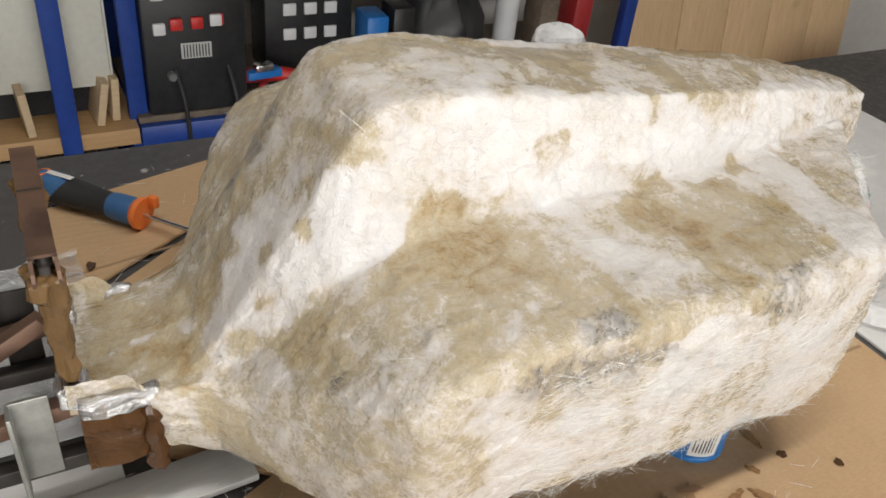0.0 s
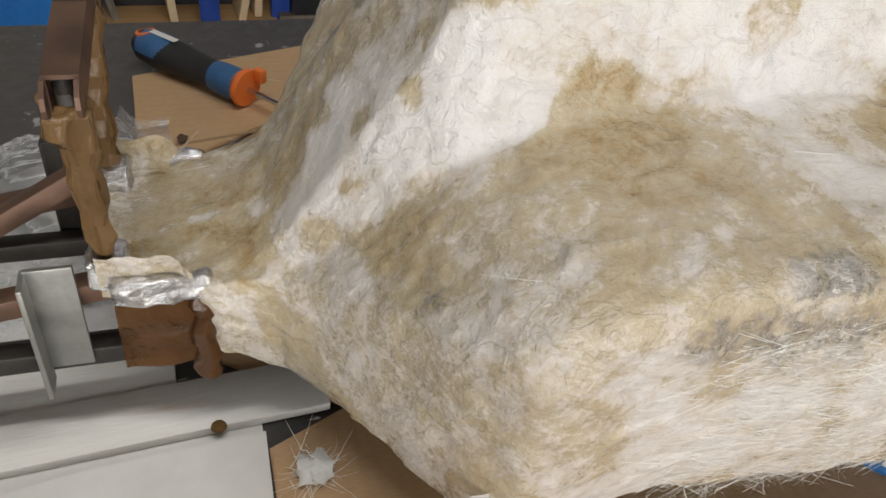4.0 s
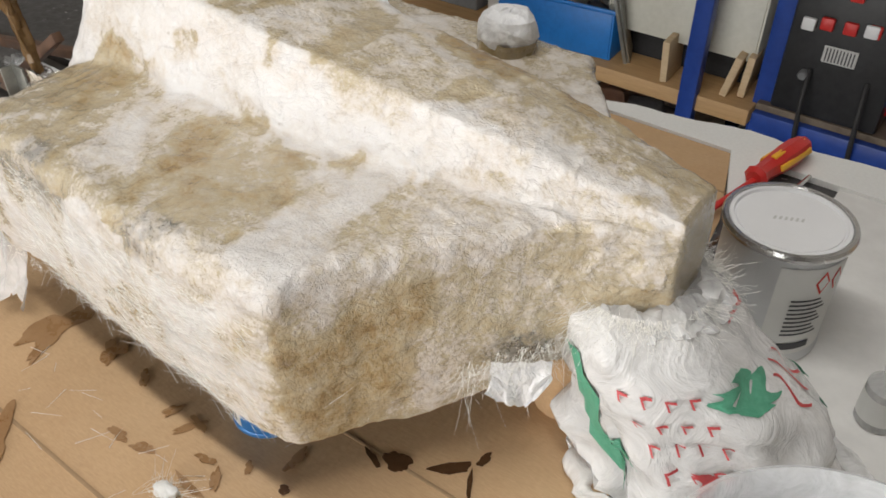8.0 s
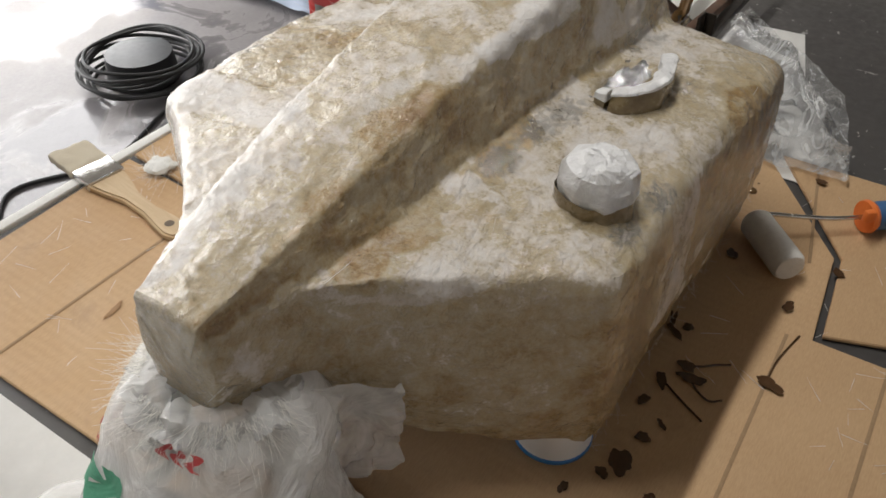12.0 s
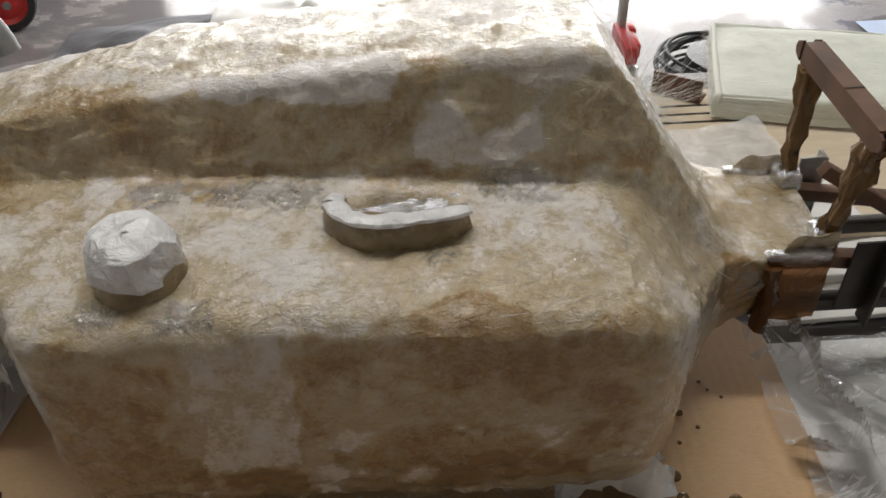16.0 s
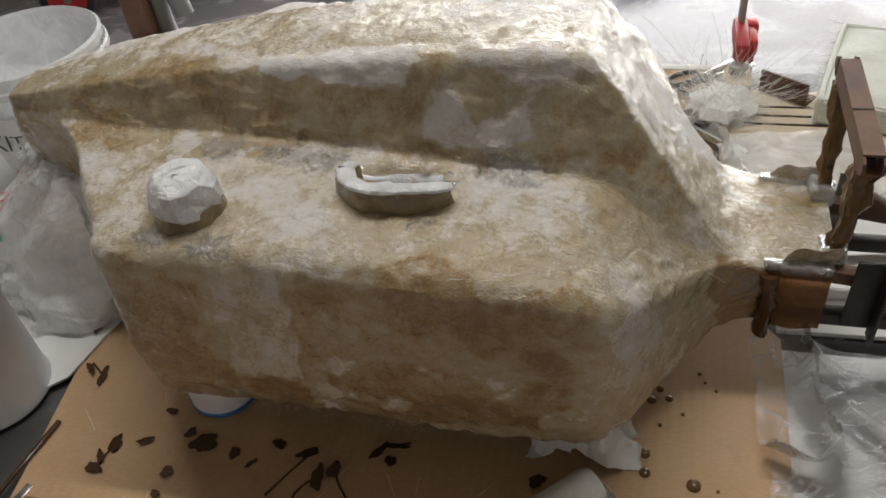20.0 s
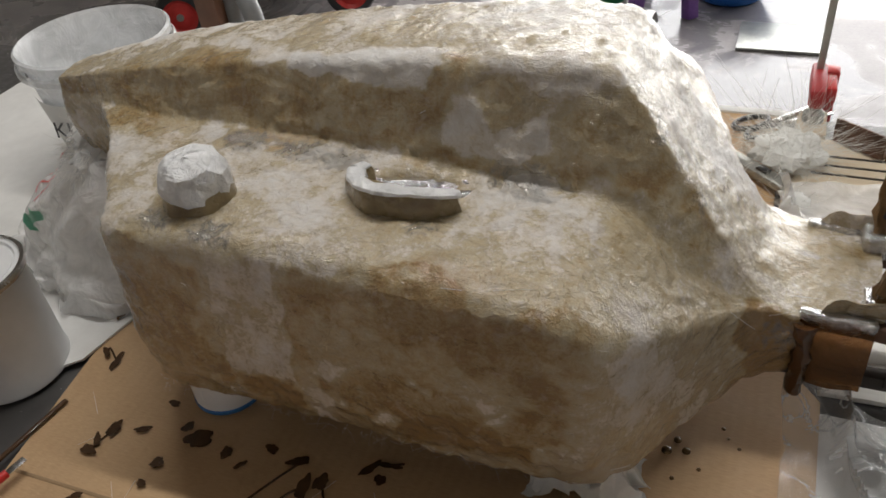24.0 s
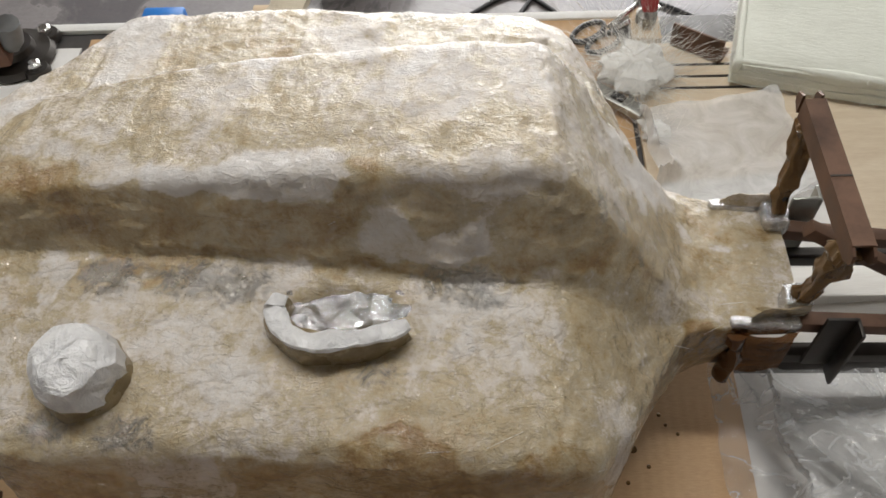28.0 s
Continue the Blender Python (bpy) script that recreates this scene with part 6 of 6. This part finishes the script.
def bin_box(name, at, size, material, label, category, turn=0.0, wall=0.006):
    """An open box with walls, a floor and a rolled rim."""
    b = thing(name, pose(*at, 0, 0, turn), label, category)
    sx, sy, sz = size
    part("floor", box((sx - 2 * wall, sy - 2 * wall, wall), (0, 0, wall / 2 + 0.0005), 0.001), material, b)
    for s in (-1, 1):
        part("side", box((wall, sy, sz), (s * (sx - wall) / 2, 0, sz / 2), 0.002), material, b)
        part("end", box((sx - 2 * wall - 0.001, wall, sz), (0, s * (sy - wall) / 2, sz / 2), 0.002), material, b)
        part("rim", box((sx + 0.012, 0.010, 0.012), (0, s * (sy / 2 + 0.002), sz - 0.002), 0.003), material, b)
    return b


tagged(part("dark_carton", box((0.40, 0.28, 0.085), (-0.30, 1.80, SHELF_Z + 0.0435), 0.004), M_DARK_CLOTH), "dark carton carrying the ivory box", "box")
ivory = bin_box("ivory_box", (-0.30, 1.76, SHELF_Z + 0.087), (0.42, 0.30, 0.24), M_IVORY, "large ivory plastic box on the shelf", "box")
bin_box("blue_crate", (-0.66, 1.70, SHELF_Z + 0.001), (0.36, 0.28, 0.14), M_CRATE, "bright blue plastic crate full of odds and ends", "crate", 4)
for k in range(14):
    rnd = random.Random(k)
    m = pose(-0.66 + rnd.uniform(-0.13, 0.13), 1.70 + rnd.uniform(-0.09, 0.09), SHELF_Z + 0.072 + 0.055 * rnd.random(), rnd.uniform(0, 60), rnd.uniform(0, 60), rnd.uniform(0, 180))
    tagged(part("packet", box((0.07, 0.05, 0.025), (0, 0, 0), 0.006, m), rnd.choice((M_PAPER, M_IVORY, M_GREY_PLASTIC, M_JUNK, M_BAG_RED))), "small packet in the blue crate", "packet", "packets in the crate")
tagged(part("packing", box((0.32, 0.24, 0.06), (-0.66, 1.70, SHELF_Z + 0.038), 0.01), M_GREY_CLOTH), "grey packing in the blue crate", "packing")
ribbed = thing("ribbed_panel", pose(-0.455, 1.66, SHELF_Z + 0.001, 8, -14, 20), "grey ribbed metal panel leaning on the shelf", "panel")
part("sheet", box((0.010, 0.16, 0.22), (0, 0, 0.112), 0.001), M_ZINC, ribbed)
for k in range(9):
    part("rib", box((0.008, 0.008, 0.216), (0.009, -0.07 + 0.0175 * k, 0.112), 0.003), M_ZINC, ribbed)
for x, sz, mat, lab in ((-1.05, (0.16, 0.2, 0.15), M_GREY_PLASTIC, "grey plastic case on the shelf"), (-1.28, (0.2, 0.22, 0.2), M_IVORY, "ivory carton on the shelf"), (-1.55, (0.22, 0.24, 0.16), M_JUNK, "brown carton on the shelf"), (-0.90, (0.10, 0.14, 0.11), M_PAPER, "white carton on the shelf")):
    tagged(part("carton", box(sz, (x, 1.74, SHELF_Z + sz[2] / 2 + 0.001), 0.004), mat), lab, "box")
for k, (x, y) in enumerate(((-0.145, 1.62), (-0.105, 1.64), (-0.30, 1.60))):
    tagged(part("board_end", box((0.018, 0.12, 0.11), (0, 0, 0.055), 0.001, pose(x, y, SHELF_Z + 0.003, 0, 12 - 8 * k, 5)), M_WOOD), "short board end standing on the shelf", "board", "board ends")

# switch panel
panel = thing("switch_panel", pose(0.105, 1.62, SHELF_R + 0.001), "black electrical switch panel with red and white sockets", "switch panel")
part("case", box((0.25, 0.12, 0.42), (0, 0, 0.21), 0.008), M_BLACK, panel)
for k, (x, z, m) in enumerate(((-0.085, 0.225, M_LID), (-0.045, 0.235, M_RED), (0.005, 0.235, M_RED), (0.05, 0.240, M_LID), (0.055, 0.240, M_RED), (-0.085, 0.31, M_LID), (0.0, 0.31, M_RED), (0.085, 0.31, M_LID))):
    part("switch", box((0.030, 0.012, 0.030), (x, -0.064 - 0.003 * (k % 2), z), 0.004), m, panel)
part("type_plate", box((0.075, 0.003, 0.040), (0.0, -0.0615, 0.165), 0.001), M_PAPER_LINE, panel, "grey plate with dark bars")
for k in range(9):
    part("plate_bar", box((0.003, 0.001, 0.032), (-0.030 + 0.0075 * k, -0.0635, 0.165)), M_INK, panel)
part("knob", lathe([(0.012, 0.0), (0.012, 0.014), (0.009, 0.018)], 18, pose(-0.065, -0.0605, 0.105, 90)), M_GREY_PLASTIC, panel)
for x in (-0.055, 0.075):
    part("cable", tube(smooth_path([(x, -0.062, 0.12), (x + 0.01, -0.10, 0.04), (x + 0.02, -0.085, -0.12), (x + 0.03, -0.07, -0.30)], 6), 0.006, 8), M_BLACK_RUBBER, panel, "black cable hanging down")
second = thing("switch_panel", pose(0.46, 1.80, SHELF_R + 0.001), "black equipment case with white socket plates", "switch panel")
part("case", box((0.26, 0.14, 0.40), (0, 0, 0.20), 0.008), M_BLACK, second)
for k in range(6):
    part("socket", box((0.038, 0.010, 0.034), (-0.06 + 0.06 * (k % 3), -0.074, 0.12 + 0.07 * (k // 3)), 0.004), M_LID, second)

# red and blue ratchet clamp lying on the shelf
ratchet = thing("ratchet_clamp", pose(0.29, 1.62, SHELF_R + 0.001, 0, 0, 8), "red and blue ratchet clamp lying on the shelf", "clamp")
part("body", tube(smooth_path([(-0.09, 0, 0.03), (-0.05, 0.02, 0.05), (0.0, 0.03, 0.04), (0.06, 0.02, 0.04), (0.11, 0, 0.03)], 6), [0.02] * 25, 10), M_RED, ratchet)
part("lever", tube([(-0.01, -0.02, 0.03), (-0.015, -0.075, 0.018)], 0.014, 10), M_RED, ratchet, "red lever knob")
part("insert", box((0.10, 0.035, 0.024), (0.005, 0.01, 0.055), 0.006), M_CRATE, ratchet, "blue insert")
part("silver_jaw", box((0.05, 0.03, 0.02), (0.0, 0.0, 0.078), 0.004), M_CHROME, ratchet)
tagged(part("black_sack", crumpled(lathe([(0.14, 0.0), (0.17, 0.05), (0.15, 0.16), (0.09, 0.25), (0.03, 0.30)], 28, pose(0.86, 1.74, SHELF_R + 0.001)), 0.035, 18, 3), M_BLACK), "shiny black bin bag on the shelf", "bag")
tagged(part("white_tube", lathe([(0.035, 0.0), (0.036, 0.004), (0.036, 0.33), (0.03, 0.335)], 24, pose(1.07, 1.66, SHELF_R + 0.001)), M_LID), "white plastic tube standing on the shelf", "tube")
for k, (x, m, lab) in enumerate(((0.62, M_CRATE, "blue plastic canister"), (0.70, M_BLACK, "black plastic canister"), (1.20, M_JUNK, "brown carton"), (1.33, M_RED_DARK, "dark red carton"))):
    tagged(part("canister", box((0.07, 0.10, 0.19 + 0.02 * k), (x, 1.66, SHELF_R + 0.101 + 0.01 * k), 0.012), m), lab + " on the rack shelf", "canister")

# clutter under the shelves
rnd = random.Random(5)
KINDS = [(M_DARK_CLOTH, "dark cloth bundle"), (M_JUNK, "dusty brown carton"), (M_IVORY, "dusty ivory box"), (M_BLACK, "black plastic case"), (M_CARD, "worn cardboard box"), (M_STEEL_BLACK, "dark steel part"), (M_VISE, "rusty brown casting"), (M_GREY_CLOTH, "grey cloth bundle")]
for k in range(34):
    m, lab = KINDS[k % len(KINDS)]
    sx, sy, sz = rnd.uniform(0.08, 0.20), rnd.uniform(0.10, 0.22), rnd.uniform(0.08, 0.24)
    x = -1.85 + 3.2 * k / 33
    bm = box((sx, sy, sz), (0, 0, sz / 2), 0.012)
    bmesh.ops.subdivide_edges(bm, edges=bm.edges[:], cuts=3, use_grid_fill=True)
    for v in bm.verts:
        if v.co.z > 0.02:
            v.co += Vector((noise.noise(v.co * 9 + Vector((k, 0, 0))), noise.noise(v.co * 9 + Vector((0, k, 0))), noise.noise(v.co * 9 + Vector((0, 0, k))))) * 0.035
    bmesh.ops.transform(bm, matrix=pose(x, 1.68 + rnd.uniform(-0.05, 0.1), FLOOR + 0.001, 0, 0, rnd.uniform(-25, 25)), verts=bm.verts)
    tagged(part("stored_item", bm, m), lab + " stored under the shelf", "clutter", "clutter under the rack")
for k in range(3):
    tagged(part("conduit", box((1.5, 0.055, 0.055), (-0.62, 1.40 + 0.065 * k, FLOOR + 0.032 + 0.0), 0.006, pose(0, 0, 0, 0, 0, 0)), M_IVORY), "long beige trunking length on the floor", "trunking", "trunking lengths")
tagged(part("spray_bottle", lathe([(0.035, 0), (0.038, 0.005), (0.038, 0.14), (0.018, 0.17), (0.016, 0.20), (0.02, 0.21), (0.02, 0.235)], 24, pose(-1.05, 1.30, FLOOR)), M_IVORY), "pale plastic bottle on the floor", "bottle")
grid = thing("mesh_crate", pose(0.02, 1.42, FLOOR), "black perforated plastic crate", "crate")
for k in range(9):
    part("slat", box((0.006, 0.008, 0.16), (-0.10 + 0.025 * k, -0.10, 0.08), 0.001), M_BLACK, grid)
for k in range(6):
    part("slat", box((0.215, 0.006, 0.006), (0, -0.107, 0.006 + 0.029 * k), 0.001), M_BLACK, grid)
part("tub", box((0.21, 0.20, 0.15), (0, 0.006, 0.0755), 0.006), M_DARK_CLOTH, grid)

# pine panel and carton leaning by the rack
pine = thing("pine_panel", pose(2.05, 1.52, FLOOR, -9, 0, 0), "tall knotty pine panel leaning against the rack", "panel")
for k in range(5):
    part("board", box((0.212, 0.020, 1.45), (-0.43 + 0.215 * k, 0, 0.728), 0.003), M_PINE, pine)
tagged(part("brown_carton", box((0.5, 0.4, 0.42), (2.30, 1.00, FLOOR + 0.211), 0.005), M_CARD), "brown carton on the floor", "box")

# chair with an orange plywood seat and a dark jacket
chair = thing("workshop_chair", pose(-0.88, 0.97, FLOOR, 0, 0, 35), "workshop chair with an orange plywood seat and black padded back", "chair")
part("seat", prism([(-0.18, -0.16), (-0.14, -0.19), (0.14, -0.19), (0.18, -0.16), (0.20, 0.15), (0.15, 0.19), (-0.15, 0.19), (-0.20, 0.15)], 0.022, 0.008, 0.53), M_SEAT, chair, "orange varnished plywood seat")
part("seat_edge", prism([(-0.20, -0.18), (-0.15, -0.21), (0.15, -0.21), (0.20, -0.18), (0.22, 0.16), (0.16, 0.21), (-0.16, 0.21), (-0.22, 0.16)], 0.018, 0.006, 0.508), M_GREY_PLASTIC, chair)
for sx in (-1, 1):
    for sy in (-1, 1):
        part("leg", tube([(sx * 0.15, sy * 0.14, 0.51), (sx * 0.20, sy * 0.19, 0.0)], 0.012, 10), M_BLACK, chair)
pad = prism([(-0.22, -0.205), (-0.02, -0.205), (0.045, -0.07), (0.04, 0.07), (-0.04, 0.205), (-0.22, 0.205)], 0.035, 0.012, 0.553)
part("jacket", pad, M_DARK_CLOTH, chair, "folded black jacket on the seat")
back = box((0.46, 0.11, 0.40), (0, 0, 0), 0.05)
bmesh.ops.subdivide_edges(back, edges=back.edges[:], cuts=4, use_grid_fill=True)
part("backrest", moved(crumpled(back, 0.03, 8, 2), pose(-0.20, -0.10, 0.86, -12, 0, 75)), M_CHAIR_GREY, chair, "black padded back with a jacket over it")
for s in (-1, 1):
    part("back_post", tube([(-0.17, s * 0.12, 0.51), (-0.20, s * 0.14 - 0.03, 0.95)], 0.011, 8), M_BLACK, chair)

# ---- floor south of the bench ----
cart = thing("hand_cart", pose(1.99, -2.63, FLOOR, 0, 0, 30), "red hand cart with black tyres and red hubs", "cart")
part("deck", box((0.72, 0.42, 0.05), (0, 0, 0.20), 0.012), M_RED, cart)
part("frame", box((0.55, 0.30, 0.06), (0, 0, 0.145), 0.006), M_STEEL_BLACK, cart)
part("pull_bar", tube(smooth_path([(0.34, 0, 0.20), (0.50, 0, 0.35), (0.60, 0, 0.70)], 5), 0.014, 10), M_BLACK, cart)
for sx in (-1, 1):
    part("axle", tube([(sx * 0.37, -0.26, 0.11), (sx * 0.37, 0.26, 0.11)], 0.012, 10), M_STEEL_BLACK, cart)
    for sy in (-1, 1):
        wheel = part("wheel", moved(lathe([(0.075, -0.032), (0.100, -0.030), (0.110, -0.015), (0.110, 0.015), (0.100, 0.030), (0.075, 0.032)], 36, cap=False), pose(sx * 0.37, sy * 0.26, 0.110, 90)), M_BLACK_RUBBER, cart, "black tyre")
        part("rim", moved(lathe([(0.015, -0.030), (0.030, -0.026), (0.060, -0.016), (0.078, -0.026), (0.078, 0.026), (0.060, 0.016), (0.030, 0.026), (0.015, 0.030)], 28), pose(sx * 0.37, sy * 0.26, 0.110, 90)), M_RED, wheel, "red hub")
        part("hub_cap", moved(lathe([(0.016, -0.036), (0.016, 0.036)], 14), pose(sx * 0.37, sy * 0.26, 0.110, 90)), M_ZINC, wheel)
stool = thing("plastic_stool", pose(0.22, -2.86, FLOOR), "small purple plastic stool on the floor", "stool")
part("seat", box((0.26, 0.26, 0.04), (0, 0, 0.24), 0.012), M_PURPLE, stool)
for sx in (-1, 1):
    for sy in (-1, 1):
        part("leg", bar_between((sx * 0.09, sy * 0.09, 0.23), (sx * 0.11, sy * 0.11, 0.0), 0.05, 0.05, 0.006), M_PURPLE, stool)
green = thing("green_tub", pose(0.50, -2.92, FLOOR), "green plastic tub on the floor", "tub")
part("wall", lathe([(0.10, 0.0), (0.11, 0.005), (0.14, 0.24), (0.15, 0.245), (0.145, 0.255), (0.135, 0.25), (0.10, 0.01)], 28), M_GREEN, green)
blue = thing("blue_basin", pose(-0.02, -2.98, FLOOR), "round blue plastic basin on the floor", "basin")
part("wall", lathe([(0.09, 0.0), (0.12, 0.01), (0.18, 0.10), (0.20, 0.19), (0.205, 0.20), (0.195, 0.20), (0.17, 0.10), (0.10, 0.02)], 32), M_BALL, blue)
tagged(part("drain_cover", box((0.30, 0.24, 0.012), (-0.24, -2.60, FLOOR + 0.007), 0.003, None), M_ZINC), "metal plate lying on the floor", "plate")
tagged(dress("grey_blanket", sheet(40, 30, lambda u, v: (0.55 + 0.75 * u, -2.62 + 0.42 * v + 0.1 * u, FLOOR + 0.012 + 0.07 * np.clip(0.6 + fractal(np.stack([u, v, u * 0], 1), 2.4, 3, 4), 0, 1.4) * np.sin(np.pi * u) ** 0.4 * np.sin(np.pi * v) ** 0.4)), M_GREY_CLOTH), "crumpled grey blanket on the floor", "blanket")
tagged(dress("white_cloth", sheet(40, 30, lambda u, v: (0.22 + 0.50 * u, -2.66 + 0.40 * v, FLOOR + 0.10 + 0.06 * np.clip(0.5 + fractal(np.stack([u, v, u * 0], 1), 3, 3, 9), 0, 1.4) * np.sin(np.pi * u) ** 0.4 * np.sin(np.pi * v) ** 0.4 - 0.088 * (np.abs(2 * v - 1) ** 4))), M_PAPER), "white plastic sheeting heaped on the blanket", "sheeting")
tub = thing("black_tub", pose(0.27, -1.78, FLOOR), "black oval tub on the floor", "tub")
part("wall", lathe([(0.11, 0.0), (0.13, 0.01), (0.15, 0.12), (0.16, 0.125), (0.155, 0.13), (0.14, 0.12), (0.12, 0.02)], 30), M_BLACK, tub)
reel = thing("cable_coil", pose(-1.02, -1.93, FLOOR + 0.006), "coil of black cable lying on the floor", "cable")
for k in range(9):
    r = 0.17 + 0.010 * (k % 4)
    pts = [(r * (1 + 0.05 * math.sin(3 * a + k)) * math.cos(a), r * (1 + 0.06 * math.cos(2 * a + k)) * math.sin(a), 0.006 + 0.011 * k + 0.01 * math.sin(2 * a + k)) for a in (2 * math.pi * j / 40 for j in range(41))]
    part("turn", tube(pts, 0.006, 8, False), M_BLACK_RUBBER, reel)
part("core", lathe([(0.10, -0.002), (0.12, 0.0), (0.11, 0.09), (0.05, 0.095)], 24), M_BLACK, reel)
lead = thing("loose_cable", pose(0, 0, FLOOR + 0.007), "long black cable snaking over the floor", "cable")
part("run", tube(smooth_path([(-1.1, -1.75, 0), (-0.78, -1.46, 0), (-0.55, -1.55, 0), (-0.40, -1.42, 0), (-0.20, -1.60, 0), (0.0, -1.48, 0), (0.3, -1.40, 0), (0.62, -1.52, 0)], 10), 0.0065, 8), M_BLACK_RUBBER, lead)
part("run", tube(smooth_path([(-0.9, -1.70, 0), (-0.62, -1.62, 0), (-0.35, -1.72, 0), (-0.15, -1.38, 0), (-0.32, -1.30, 0), (-0.5, -1.45, 0)], 10), 0.0065, 8), M_BLACK_RUBBER, lead)
tagged(part("blue_case", box((0.12, 0.07, 0.05), (0.80, -1.50, FLOOR + 0.026), 0.01, None), M_CRATE), "small blue case on the floor", "case")
tagged(part("wood_block", box((0.09, 0.06, 0.05), (0.50, -1.50, FLOOR + 0.026), 0.004, None), M_WOOD), "small wooden block on the floor", "block")
stone = lathe([(0.11, 0.0), (0.13, 0.03), (0.12, 0.12), (0.07, 0.17), (0.01, 0.18)], 14, pose(-1.30, -1.36, FLOOR))
tagged(part("plaster_lump", crumpled(stone, 0.03, 7, 4), M_GREY_CLOTH), "grey lump of plaster on the floor", "plaster lump")
# pale blue sheet put in for the sky mirrored by the polished floor
sheetp = sheet(50, 30, lambda u, v: (-2.6 + 0.95 * u, -2.30 + 0.62 * v, FLOOR + 0.006 + 0.05 * np.clip(fractal(np.stack([u * 2, v, u * 0], 1), 2.5, 3, 7), 0, 1) + 0.01 * np.sin(np.pi * v)))
tagged(dress("blue_sky_reflection", sheetp, M_SKY_SHEEN), "pale blue sheet standing for sky reflected in the floor", "tarpaulin")
